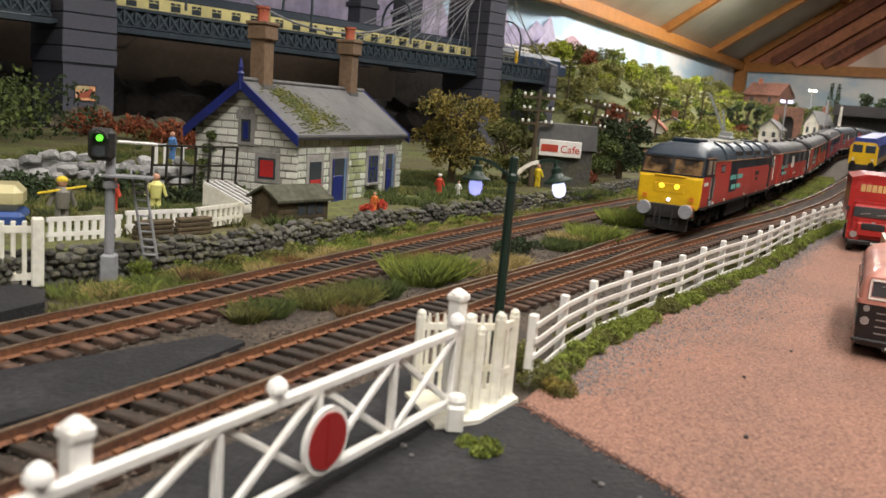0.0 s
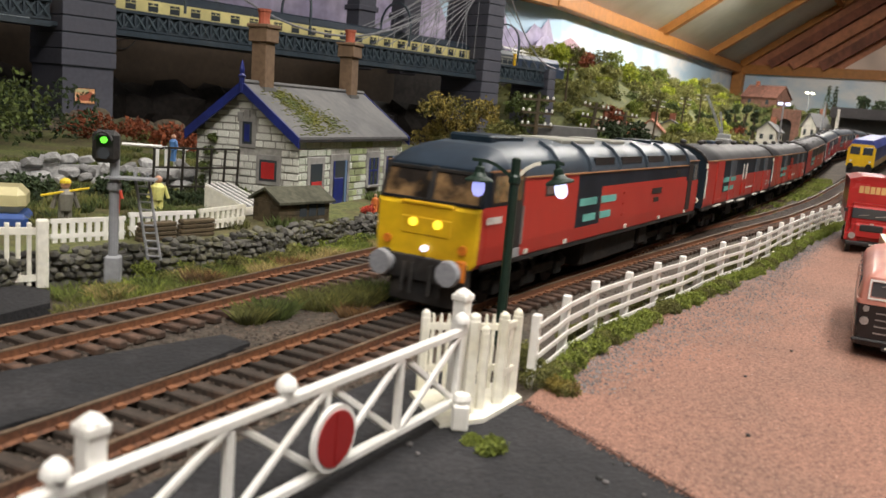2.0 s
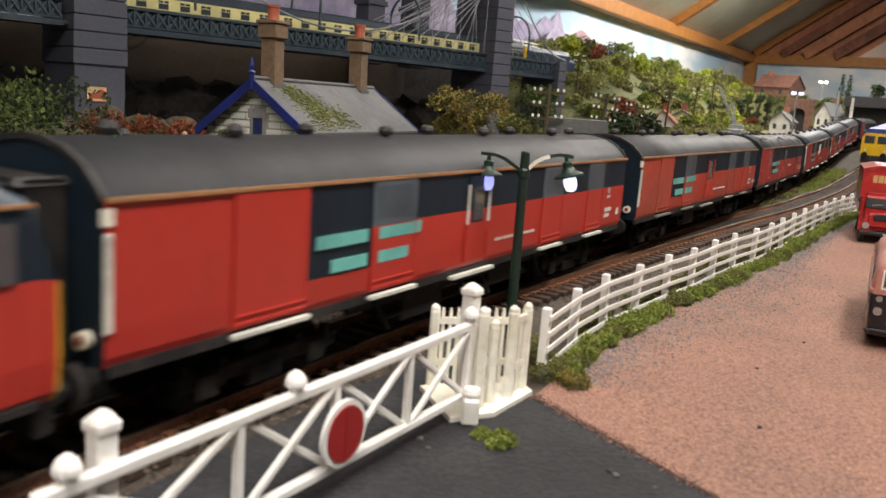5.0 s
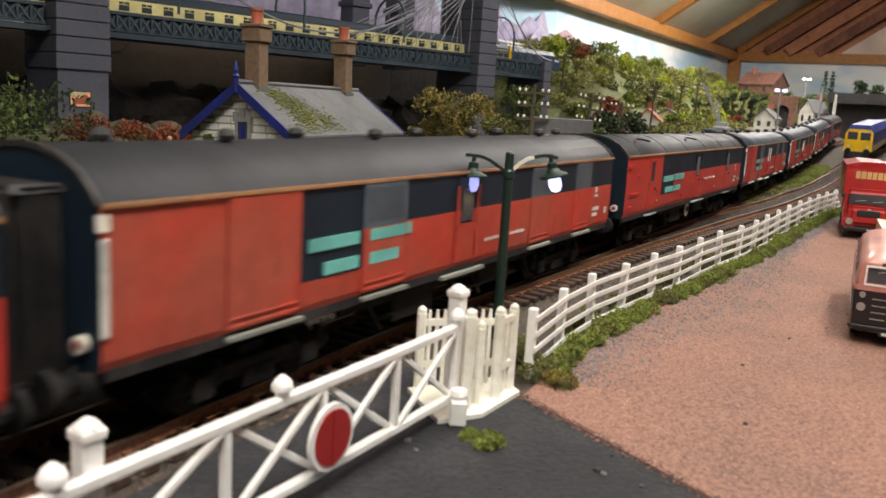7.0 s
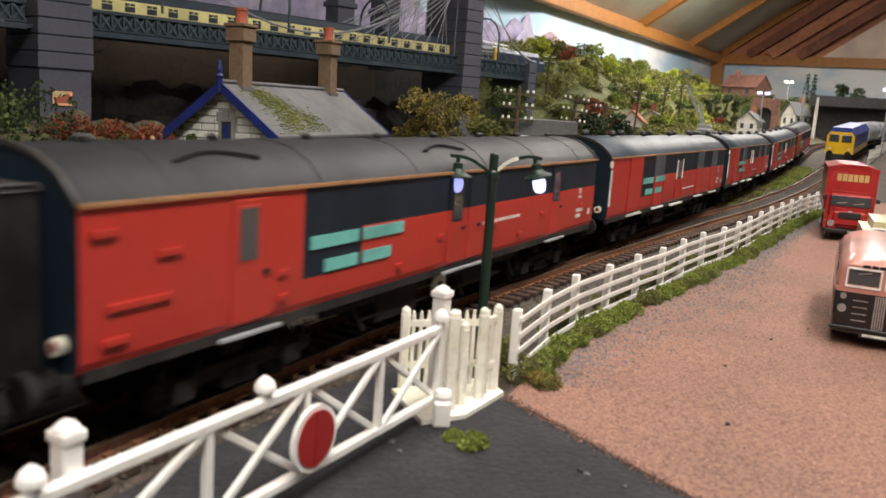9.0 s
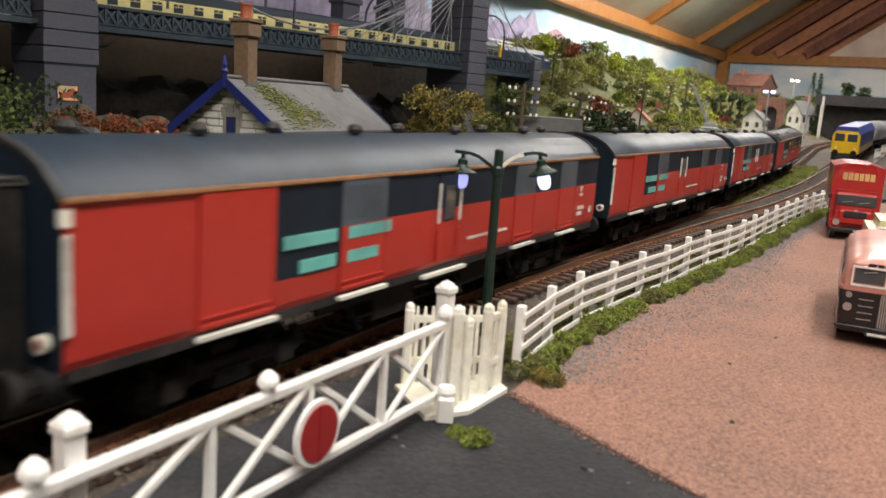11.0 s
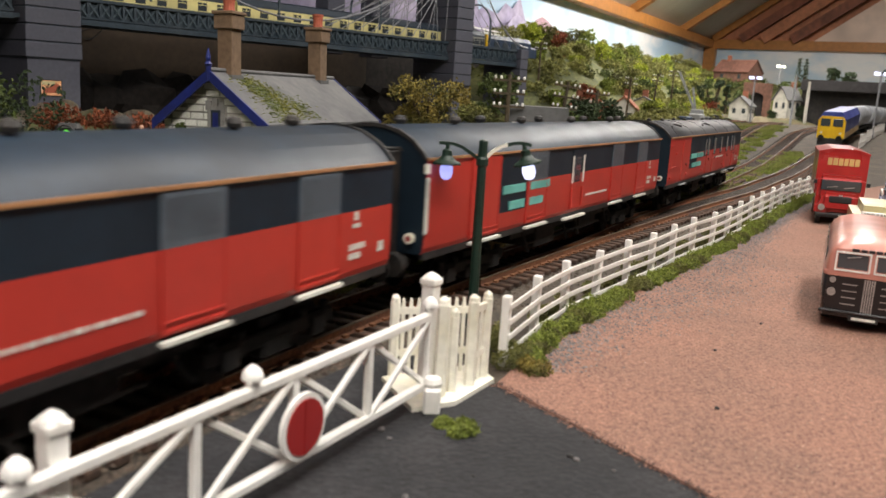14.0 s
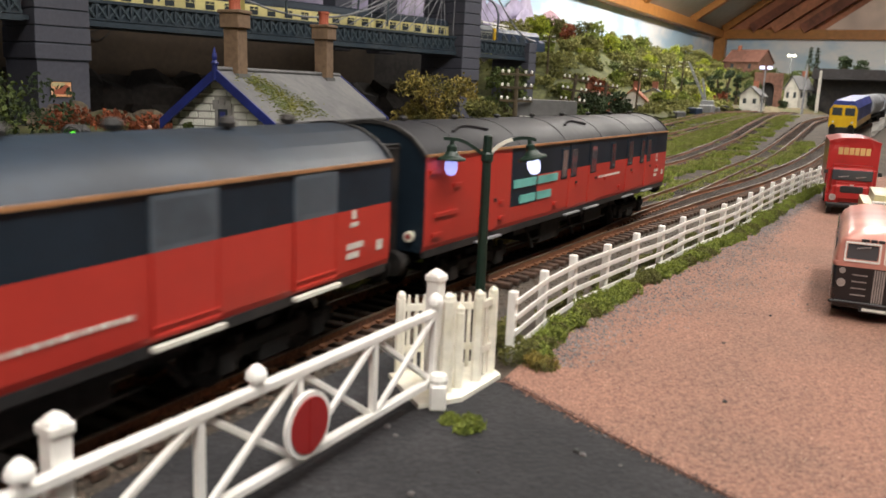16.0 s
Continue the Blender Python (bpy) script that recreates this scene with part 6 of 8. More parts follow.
def roof():
    bm = bmesh.new()
    for lo, hi in ((-560, 200),):
        a = [bm.verts.new(on_roof(lo, -6)), bm.verts.new(on_roof(hi, -6)), bm.verts.new(on_roof(hi, 118)), bm.verts.new(on_roof(lo, 118))]
        bm.faces.new(a)
        top = [bm.verts.new(v.co + Vector((0, 0, 2))) for v in a]
        bm.faces.new(top[::-1])
    single("ceiling", bm, M["lining"], "grey roof lining boards of the shed", "ceiling", kind="structure")
    bm = bmesh.new()
    q = [on_roof(-560, 118), on_roof(200, 118)]
    inw = Vector((INW.x, INW.y, 0))
    v = [bm.verts.new(q[0]), bm.verts.new(q[1]), bm.verts.new(Vector(q[1]) + inw * 260 + Vector((0, 0, -70))), bm.verts.new(Vector(q[0]) + inw * 260 + Vector((0, 0, -70)))]
    bm.faces.new(v)
    single("ceiling_far_slope", bm, M["lining"], "grey roof lining boards of the shed", "ceiling", kind="structure")
    for along in (-160, -80, 0, 75, 142):
        single("rafter", made(beam, on_roof(along, -1, -1.2), on_roof(along, 118, -1.2), 3.0, 2.6, 0.15), M["timber"], "varnished orange pine rafter", "beam", kind="structure")
    for k in (40, 80):
        single("purlin", made(beam, on_roof(-300, k, -1.0), on_roof(200, k, -1.0), 2.6, 2.2), M["timber"], "pine purlin under the shed roof", "beam", kind="structure")
    # gable end above the beam: red-brown boards, rafters and a pale panel
    e = Vector((0.82, -0.57, 0))
    c0 = Vector((CORNER.x, CORNER.y, 35))
    n = Vector((0.57, 0.82, 0))
    bm = bmesh.new()
    q = [c0, c0 + e * 240, c0 + e * 120 + Vector((0, 0, 84))]
    f = [bm.verts.new(p + n * 1.5) for p in q]
    bm.faces.new(f)
    g = [bm.verts.new(p + n * 4) for p in q]
    bm.faces.new(g[::-1])
    single("wall_gable", bm, M["timber_red"], "red-brown boarded gable of the shed", "wall", kind="structure")
    for k, (o, w, m) in enumerate(((3.0, 3.2, "timber"), (15, 3.6, "dark_timber"), (24, 4.2, "timber_red"), (36, 4.0, "dark_timber"))):
        a = c0 + e * o + Vector((0, 0, 0.5))
        b = c0 + e * (o + 100) + Vector((0, 0, 70))
        single("rafter", made(beam, a - n * (1 + 0.4 * k), b - n * (1 + 0.4 * k), 3.0, w), M[m], "stained roof timber of the gable", "beam", kind="structure")
    bm = bmesh.new()
    q = [c0 + e * 44, c0 + e * 150, c0 + e * 150 + Vector((0, 0, 50)), c0 + e * 100 + Vector((0, 0, 40))]
    bm.faces.new([bm.verts.new(p - n * 0.5) for p in q])
    bm.faces.new([bm.verts.new(p - n * 0.2) for p in q][::-1])
    single("gable_panel", bm, M["pink_panel"], "pale pink panel in the gable", "panel", kind="structure")
    single("gable_stud", made(beam, c0 + e * 88 - n * 1.2, c0 + e * 88 - n * 1.2 + Vector((0, 0, 50)), 3.5, 3.0), M["timber"], "pine stud in the gable", "beam", kind="structure")


M["timber_red"] = mat("timber_red", (0.52, 0.20, 0.10), 0.6, spread=0.2, grain=60, blot=8, bump=0.15)
roof()


def painted_peak(along, z0, wide, high, material, seed):
    """A mountain painted flat on the back wall."""
    rng = random.Random(seed)
    p = BEND + Vector((0.516, 0.857)) * along + INW * 0.25
    bm = bmesh.new()
    out = [(-wide / 2, 0)] + [(-wide / 2 + wide * k / 12, high * max(0.05, (1 - abs(k / 6 - 1) ** 1.2) * rng.uniform(0.75, 1.05))) for k in range(1, 12)] + [(wide / 2, 0)]
    prism(bm, out, -0.05, 0.05, "y")
    single("painted_hill", bm, material, "pink and lilac mountain painted on the back wall", "painting", at(p.x, p.y, z0, 59), kind="structure")


M["paint_pink"] = mat("paint_pink", (0.40, 0.24, 0.27), 0.9, spread=0.25, grain=40, blot=12, bump=0, second=(0.55, 0.42, 0.50))
M["paint_lilac"] = mat("paint_lilac", (0.40, 0.36, 0.52), 0.9, spread=0.25, grain=40, blot=10, bump=0, second=(0.55, 0.50, 0.62))
painted_peak(6, 16, 44, 11, M["paint_pink"], 1)
painted_peak(-8, 16, 44, 9, M["paint_lilac"], 2)
painted_peak(24, 16, 30, 7, M["paint_pink"], 3)
for k in range(7):
    p = BEND.lerp(Vector((-60, 118)), 0.08 + 0.15 * k)
    bm = bmesh.new()
    rng = random.Random(k)
    prism(bm, [(-15, 0)] + [(-15 + 2.7 * j, 13 * rng.uniform(0.5, 1.2) * (1 - abs(j / 5.5 - 1) ** 2 * 0.7)) for j in range(1, 11)] + [(15, 0)], -0.05, 0.05, "y")
    single("painted_hill", bm, M["paint_lilac"], "lilac mountain painted on the back wall", "painting", at(p.x + 0.5, p.y - 0.6, 16, 46.4), kind="structure")


# ---- planting ----
def leaf_clump(name, spots, size, per, leaf, label, category, kind="", seed=1, where=None, trunk=None, parent=None):
    rng = random.Random(seed)
    verts, faces = [], []
    for x, y, z, r in spots:
        for _ in range(int(per)):
            a, e = rng.uniform(0, 6.283), math.asin(rng.uniform(-0.5, 1))
            k = r * rng.uniform(0.55, 1.0)
            tuft(verts, faces, rng, x + k * math.cos(a) * math.cos(e), y + k * math.sin(a) * math.cos(e), z + k * math.sin(e) * 0.85, size, 3)
    ob = new(name, from_lists(name, verts, faces, leaf))
    if parent:
        ob.parent = parent
        return ob
    if where:
        ob.matrix_world = where
    return tagged(ob, label, category, "", kind)


def tree(x, y, z, h, r, leaf, label, seed, per=60, size=0.3, group="trees", low=0.24, detail=7):
    rng = random.Random(seed)
    top = thing("tree", label, "tree", at(x, y, z), group=group)
    bm = bmesh.new()
    rod(bm, (0, 0, -0.4), (0, 0, h * 0.55), h * 0.05, 8, h * 0.03)
    spots = [(0, 0, h * 0.7, r * 0.6), (0, 0, h * 0.4, r * 0.7)]
    for k in range(detail):
        a = 2.4 * k + rng.uniform(-0.4, 0.4)
        rr, zz = r * rng.uniform(0.3, 0.7), h * rng.uniform(low, 0.85)
        c = (rr * math.cos(a), rr * math.sin(a), zz)
        rod(bm, (0, 0, h * rng.uniform(0.3, 0.5)), c, h * 0.02, 6, h * 0.008)
        spots.append((*c, r * rng.uniform(0.3, 0.5)))
    part("trunk", bm, M["shed_wood"], top)
    leaf_clump("crown", spots, size, per, leaf, "", "", seed=seed, parent=top)
    return top


def bush(x, y, z, r, leaf, label, seed, per=45, size=0.22, name="bush"):
    rng = random.Random(seed)
    spots = [(rng.uniform(-0.5, 0.5) * r, rng.uniform(-0.5, 0.5) * r, r * rng.uniform(0.2, 0.55), r * rng.uniform(0.4, 0.65)) for _ in range(5)]
    return leaf_clump(name, spots, size, per, leaf, label, "bush", seed=seed, where=at(x, y, z))


tree(1.0, 57.0, 0.9, 6.3, 3.1, LEAF["gold"], "green leafy tree with golden light coloured into its leaves", 11, 170, 0.2, detail=16)
tree(5.2, 64.0, 0.9, 5.0, 2.2, LEAF["olive"], "dark olive tree behind the garden wall", 12, 130, 0.22, detail=10)
tree(17.0, 78.0, 0.9, 6.0, 3.0, LEAF["dark"], "dark green leafy tree by the hut", 13, 130, 0.28, detail=12)
tree(13.5, 72.0, 0.9, 4.6, 2.4, LEAF["green"], "green leafy tree by the hut", 14, 120, 0.25, detail=10)
tree(11.0, 110.0, 0.9, 9.0, 3.6, LEAF["green"], "rounded green tree in front of the bridge", 15, 70, 0.45)
for k, (x, y, r, c) in enumerate(((-34, 62, 5.6, "green"), (-29.5, 57, 4.8, "green"), (-32, 68, 5.0, "dark"), (-38, 70, 5.0, "green"), (-31, 75, 2.6, "autumn"), (-27, 74, 2.4, "autumn"), (-22.5, 70, 2.2, "autumn"), (-19.5, 69, 2.2, "autumn"), (-17, 68, 1.8, "autumn"), (-24.5, 73, 1.8, "olive"),
                                   (12.0, 69.5, 1.5, "autumn"), (-15.5, 39.0, 1.4, "dark"), (-17.5, 36, 1.5, "dark"), (-12.6, 38.0, 1.1, "dark"), (-14.8, 41, 1.3, "green"), (-19, 38, 1.2, "dark"), (-10.2, 41.0, 1.0, "green"),
                                   (8.0, 66.0, 1.5, "olive"), (15.5, 82, 2.2, "olive"), (20, 90, 2.2, "dark"), (3.0, 62.0, 1.5, "olive"))):
    bush(x, y, 0.8, r, LEAF[c], {"green": "large green leafy bush", "autumn": "russet red bush by the bridge", "olive": "olive green leafy bush", "dark": "dark green garden shrub"}[c], 30 + k, 60 if r > 3 else 40, 0.2 if r < 2 else 0.38)
for x, y, r in ((-2.75, 42.1, 0.55), (-3.3, 40.9, 0.4)):
    bush(x, y, 0.9, r, LEAF["flower"], "red flowering bush at the cottage wall", int(y * 10), 60, 0.09)
M["mound"] = mat("mound", (0.11, 0.085, 0.06), 0.95, spread=0.5, grain=200, blot=40, bump=0.7, second=(0.06, 0.065, 0.03))
for k in range(7):
    single("rock", made(blob, 0, 0, 0, 2.1 + 0.4 * math.sin(k), 0.75, 0.6, 3, k), M["mound"], "brown mossy rock at the foot of the pier", "rock", at(-37.5 + 1.4 * k, 86 + 0.7 * k, 0.7), group="rocks under the pier")
leaf_clump("climber", [(-11.95, 42.7, 1.6, 0.5), (-11.8, 42.5, 2.4, 0.45), (-11.6, 42.4, 3.2, 0.35), (-12.2, 42.3, 1.0, 0.6), (-11.5, 42.3, 3.9, 0.2)], 0.16, 70, LEAF["green"], "green climber on the cottage corner", "climbing plant", seed=77)


def scatter(name, spots, material, label, category, seed, blades, high, spread, wide=0.022, lean=0.4, wide_share=0.6):
    """Static-grass tufts: thin upright blades."""
    rng = random.Random(seed)
    verts, faces = [], []
    for x, y, z, r in spots:
        for _ in range(int(3.4 * blades * r / spread)):
            a, q = rng.uniform(0, 6.283), r * math.sqrt(rng.random())
            px, py = x + q * math.cos(a), y + q * math.sin(a)
            h = high * rng.uniform(0.5, 1.1)
            b = rng.uniform(0, 3.14)
            ux, uy = math.cos(b) * wide * wide_share, math.sin(b) * wide * wide_share
            lx, ly = rng.gauss(0, lean) * h + math.cos(a) * lean * h * q / r * 0.7, rng.gauss(0, lean) * h + math.sin(a) * lean * h * q / r * 0.7
            k = len(verts)
            verts += [(px - ux, py - uy, z), (px + ux, py + uy, z), (px + lx * 0.5 + ux * 0.6, py + ly * 0.5 + uy * 0.6, z + h * 0.6), (px + lx, py + ly, z + h)]
            faces += [(k, k + 1, k + 2), (k, k + 2, k + 3)]
    tagged(new(name, from_lists(name, verts, faces, material)), label, category, kind="stuff")


def between(line_a, off, s0, s1, step, rng, jit):
    L = lengths_of(line_a)
    s = s0
    while s < s1:
        p, d = line_at(line_a, L, s)
        o = off + rng.uniform(-jit, jit)
        yield p.x + d.y * o, p.y - d.x * o, s
        s += step * rng.uniform(0.6, 1.4)


RNG = random.Random(21)
B_LINE = smooth_line(TRACK_B, 1.5)
C_LINE = smooth_line(TRACK_C, 1.5)
B0 = min(range(len(B_LINE)), key=lambda k: (B_LINE[k] - Vector((-9.6, 18.5))).length)
B_S = lengths_of(B_LINE)[B0]
# verge between the far track and the wall
scatter("verge_grass", [(x, y, 0.0, RNG.uniform(0.4, 1.0)) for x, y, s in between(B_LINE, -2.7, B_S + 4.5, B_S + 62, 0.55, RNG, 0.8)], LEAF["bright"], "bright green grass tufts along the verge", "grass", 1, 100, 0.38, 0.7)
scatter("verge_moss", [(x, y, 0.0, RNG.uniform(0.4, 0.9)) for x, y, s in between(B_LINE, -2.4, B_S + 3.5, B_S + 150, 0.7, RNG, 0.9)], LEAF["olive"], "olive grass tufts along the verge", "grass", 2, 90, 0.28, 0.7)
scatter("straw_grass", [(x, y, 0.0, RNG.uniform(0.3, 0.7)) for x, y, s in between(B_LINE, -2.2, B_S + 5, B_S + 60, 2.6, RNG, 0.6)], LEAF["straw"], "dry straw-coloured grass tufts", "grass", 3, 130, 0.45, 0.5)
scatter("russet_grass", [(-7.5, 26.7, 0, 0.5), (-5.2, 30.3, 0, 0.4), (3.4, 47.0, 0.0, 0.7), (-2.2, 23.7, 0, 0.3)], LEAF["russet"], "russet brown grass tufts", "grass", 4, 260, 0.5, 0.5)
GR = random.Random(5)
garden_spots = [(GR.uniform(-26, 12), GR.uniform(30, 66)) for _ in range(420)]
garden_spots = [(x, y, GARDEN, GR.uniform(0.5, 1.3)) for x, y in garden_spots if y > 33 + (x + 7) * 1.45 and y > 20 - x * 0.5 and not (-12.5 < x + (y - 40) * 0.3 - 0 < -1.2 and 36 < y < 53)]
scatter("garden_grass", [q for k, q in enumerate(garden_spots) if k % 2], LEAF["green"], "rough green garden grass", "grass", 31, 70, 0.45, 1.0, 0.06)
scatter("garden_grass_dry", [q for k, q in enumerate(garden_spots) if not k % 2], LEAF["olive"], "rough olive garden grass", "grass", 32, 70, 0.4, 1.0, 0.06)
# between the two tracks
MID = [((-0.3, 29.9), 1.0, "bright", 1.05), ((0.6, 30.7), 0.6, "bright", 0.8), ((2.2, 32.2), 0.9, "straw", 0.8), ((3.4, 34.2), 0.6, "straw", 0.7), ((-3.4, 25.2), 0.7, "olive", 0.45), ((-2.4, 26.2), 0.8, "olive", 0.5), ((-1.6, 27.2), 0.7, "green", 0.5), ((-5.0, 22.8), 0.4, "olive", 0.4), ((-4.5, 23.6), 0.5, "green", 0.4),
       ((6.5, 40.0), 1.0, "green", 0.6), ((8.4, 42.8), 1.1, "bright", 0.6), ((10, 45.6), 1.0, "olive", 0.6), ((6.9, 42.0), 0.9, "straw", 0.6), ((12.0, 51.5), 1.4, "bright", 0.7), ((13.3, 55), 1.3, "green", 0.7), ((15.5, 59), 1.4, "green", 0.6)]
for key in ("bright", "straw", "olive", "green"):
    scatter("ballast_" + key + "_grass", [(x, y, 0.0, r) for (x, y), r, c, h in MID if c == key], LEAF[key], {"bright": "tall bright green grass clump between the tracks", "straw": "dry straw grass between the tracks", "olive": "olive grass between the tracks", "green": "green weeds between the tracks"}[key], "grass", 6, 420, 0.95 if key == "bright" else 0.55, 0.8)
bush(3.3, 36.6, 0.0, 0.9, LEAF["dark"], "dark grey-green lineside shrub between the tracks", 61, 150, 0.08)
bush(4.4, 37.9, 0.0, 0.8, LEAF["dark"], "dark grey-green lineside shrub between the tracks", 62, 150, 0.08)
# weeds of the yard, far up the line
spots = []
for off in (-2.9, 2.6, -3.6, -6.0, -9.5, -13, -16):
    spots += [(x, y, rise(x, y), RNG.uniform(0.8, 1.8)) for x, y, s in between(B_LINE, off, B_S + 52, B_S + 175, 1.5, RNG, 0.9) if RNG.random() < 0.85]
spots += [(x, y, rise(x, y), RNG.uniform(0.7, 1.5)) for x, y, s in between(C_LINE, -3.0, 26, 95, 1.5, RNG, 1.0)]
scatter("yard_weeds", [q for k, q in enumerate(spots) if k % 3], LEAF["bright"], "green weeds between the yard tracks", "grass", 8, 60, 0.4, 1.0, 0.1)
scatter("yard_weeds_dark", [q for k, q in enumerate(spots) if k % 3 == 0], LEAF["sage"], "pale green weeds between the yard tracks", "grass", 9, 60, 0.45, 1.0, 0.08)
for x, y, q in between(B_LINE, -2.9, B_S + 5, B_S + 40, 1.1, RNG, 0.7):
    bush(x, y, -0.05, RNG.uniform(0.35, 0.62), LEAF["olive" if RNG.random() < 0.6 else "green"], "olive foam bush at the foot of the garden wall", int(x * 77 + y * 13) % 9999, 90, 0.075, "verge_bush")
W_LINE = smooth_line(WALL, 0.8)
for x, y, q in between(W_LINE, 0.55, 9.0, 62, 0.8, RNG, 0.35):
    r = RNG.uniform(0.3, 0.6)
    bush(x, y, RNG.uniform(0.0, 0.25), r, LEAF[("bright", "olive", "green", "bright", "sage")[int(q * 7) % 5]], "yellow-green foam clump growing at the stone wall", int(q * 91), 90, 0.07, "verge_bush")
for x, y, q in between(W_LINE, 0.0, 14.0, 60, 2.1, RNG, 0.2):
    bush(x, y, 0.85, RNG.uniform(0.25, 0.42), LEAF["olive" if int(q) % 3 else "dark"], "olive moss clump on top of the stone wall", int(q * 57), 70, 0.06, "verge_bush")
for k, (x, y) in enumerate(((-13.0, 38.4), (-12.3, 38.9), (-11.6, 39.3), (-10.9, 39.7), (-10.3, 40.0))):
    bush(x, y, 0.85, 0.8, LEAF["dark"], "dark leafy climber on the rustic trellis", 1200 + k, 70, 0.1)
# hedge of foam clumps under the white fence
F_LINE = smooth_line(FENCE, 0.8)
rng = random.Random(14)
for x, y, s in between(F_LINE, 0.55, 0.3, 52, 0.62, rng, 0.12):
    r = rng.uniform(0.38, 0.6)
    bush(x, y, 0.02, r, LEAF["bright"] if rng.random() < 0.7 else LEAF["olive"], "small green foam bush at the foot of the fence", int(s * 50), 120, 0.065, "hedge_bush")
for x, y, s in between(F_LINE, -0.7, 2.0, 50, 1.6, rng, 0.25):
    bush(x, y, 0.0, rng.uniform(0.3, 0.5), LEAF["olive"], "small olive bush behind the fence", int(s * 50) + 7, 70, 0.07, "hedge_bush")
for x, y, r, c in ((2.75, 19.2, 0.75, "olive"), (3.2, 18.7, 0.5, "gold"), (2.5, 20.2, 0.6, "olive"), (1.35, 14.95, 0.3, "bright"), (1.05, 15.2, 0.24, "bright")):
    bush(x, y, 0.02, r, LEAF[c], "small olive-green tuft by the wicket gate", int(r * 100), 150, 0.06, "hedge_bush")


# ---- loose chippings ----
def chips(name, count, place, lo, hi, material, label, seed):
    rng = random.Random(seed)
    verts, faces = [], []
    for _ in range(count):
        q = place(rng)
        if not q:
            continue
        x, y, z = q
        s = rng.uniform(lo, hi)
        a = rng.uniform(0, 6.283)
        c, d = math.cos(a) * s, math.sin(a) * s
        k = len(verts)
        e = s * rng.uniform(0.3, 0.75)
        verts += [(x + c, y + d, z), (x - d * 0.8, y + c * 0.8, z), (x - c, y - d, z), (x + d * 0.7, y - c * 0.7, z), (x + rng.uniform(-0.4, 0.4) * s, y + rng.uniform(-0.4, 0.4) * s, z + e)]
        faces += [(k, k + 1, k + 4), (k + 1, k + 2, k + 4), (k + 2, k + 3, k + 4), (k + 3, k, k + 4)]
    tagged(new(name, from_lists(name, verts, faces, material)), label, "gravel", kind="stuff")


def on_carpark(rng):
    y = 12 + 48 * rng.random() ** 1.6
    edge = np.interp(y, [12, 13.8, 17.7, 20.3, 26, 33.2, 42.6, 56.8], [6.0, 4.75, 2.3, 3.5, 6.9, 11.6, 18.0, 27.5])
    return float(edge) + rng.random() * (8 + y * 0.45) + 0.02, y, 0.09


chips("gravel_chips", 80000, on_carpark, 0.014, 0.038, M["gravel"], "loose pink stone chippings", 3)
chips("gravel_white", 1500, on_carpark, 0.012, 0.03, mat("white_chip", (0.62, 0.54, 0.48), 0.8, island=0.3), "white stone chippings", 14)
chips("gravel_dark", 5000, on_carpark, 0.012, 0.032, mat("dark_chip", (0.09, 0.055, 0.045), 0.9, island=0.4), "dark brown stone chippings", 15)
chips("gravel_pale", 14000, on_carpark, 0.014, 0.04, mat("pale_chip", (0.42, 0.28, 0.22), 0.9, island=0.3), "paler stone chippings", 4)


F_LEN = lengths_of(F_LINE)


def by_fence(rng):
    s = rng.random()
    p, d = line_at(F_LINE, F_LEN, s * F_LEN[-1])
    o = 0.8 + abs(rng.gauss(0, 0.9)) * (0.5 + 1.4 * math.exp(-((s - 0.25) / 0.15) ** 2))
    return p.x + o * d.y, p.y - o * d.x, 0.1


chips("grey_chips", 12000, by_fence, 0.02, 0.055, M["grey_gravel"], "loose grey stone chippings by the fence", 5)


def on_ballast(line, s0, s1, wide):
    L = lengths_of(line)

    def place(rng):
        s = s0 + (s1 - s0) * rng.random() ** 1.5
        p, d = line_at(line, L, s)
        o = rng.gauss(0, wide)
        return p.x + d.y * o, p.y - d.x * o, 0.0 if abs(o) > 1.5 else 0.06
    return place


chips("ballast_1", 16000, on_ballast(A_LINE, A_ZERO + 8, A_ZERO + 70, 1.7), 0.04, 0.1, M["ballast"], "brown track ballast", 6)
chips("ballast_2", 16000, on_ballast(B_LINE, B_S - 6, B_S + 70, 1.8), 0.04, 0.1, M["ballast"], "brown track ballast", 7)
rng = random.Random(2)
for k in range(16):
    x, y = rng.uniform(-2.5, 4), rng.uniform(10.5, 15)
    single("pebble", made(blob, 0, 0, 0.03, rng.uniform(0.03, 0.08), 0.7, 0.4, 1, k), M["grey_gravel"] if k % 3 else M["black"], "small loose stone on the road", "stone", at(x, y, 0.06), group="loose stones")
for x, y, r in ((7.0, 16.7, 0.06), (8.5, 21, 0.05), (11, 24, 0.05)):
    single("pebble", made(blob, 0, 0, 0.04, r, 0.7, 0.4, 1, x), M["black"], "small dark stone on the gravel", "stone", at(x, y, 0.1), group="loose stones")


ROAD_EDGE = [Vector(p) for p in ((2.3, 17.75), (4.75, 13.8), (9.5, 6.5), (12, -3))]
EDGE_LEN = lengths_of(ROAD_EDGE)


def on_road_edge(rng):
    p, d = line_at(ROAD_EDGE, EDGE_LEN, rng.random() ** 1.3 * EDGE_LEN[-1])
    o = rng.gauss(0.0, 0.07)
    return p.x + d.y * o, p.y - d.x * o, 0.07 if o * d.y < 0 else 0.1


chips("road_crumbs", 1500, on_road_edge, 0.012, 0.035, M["tarmac"], "crumbled black tarmac along the road edge", 8)
chips("road_edge_gravel", 1500, on_road_edge, 0.015, 0.04, M["gravel"], "pink chippings strayed onto the road edge", 9)


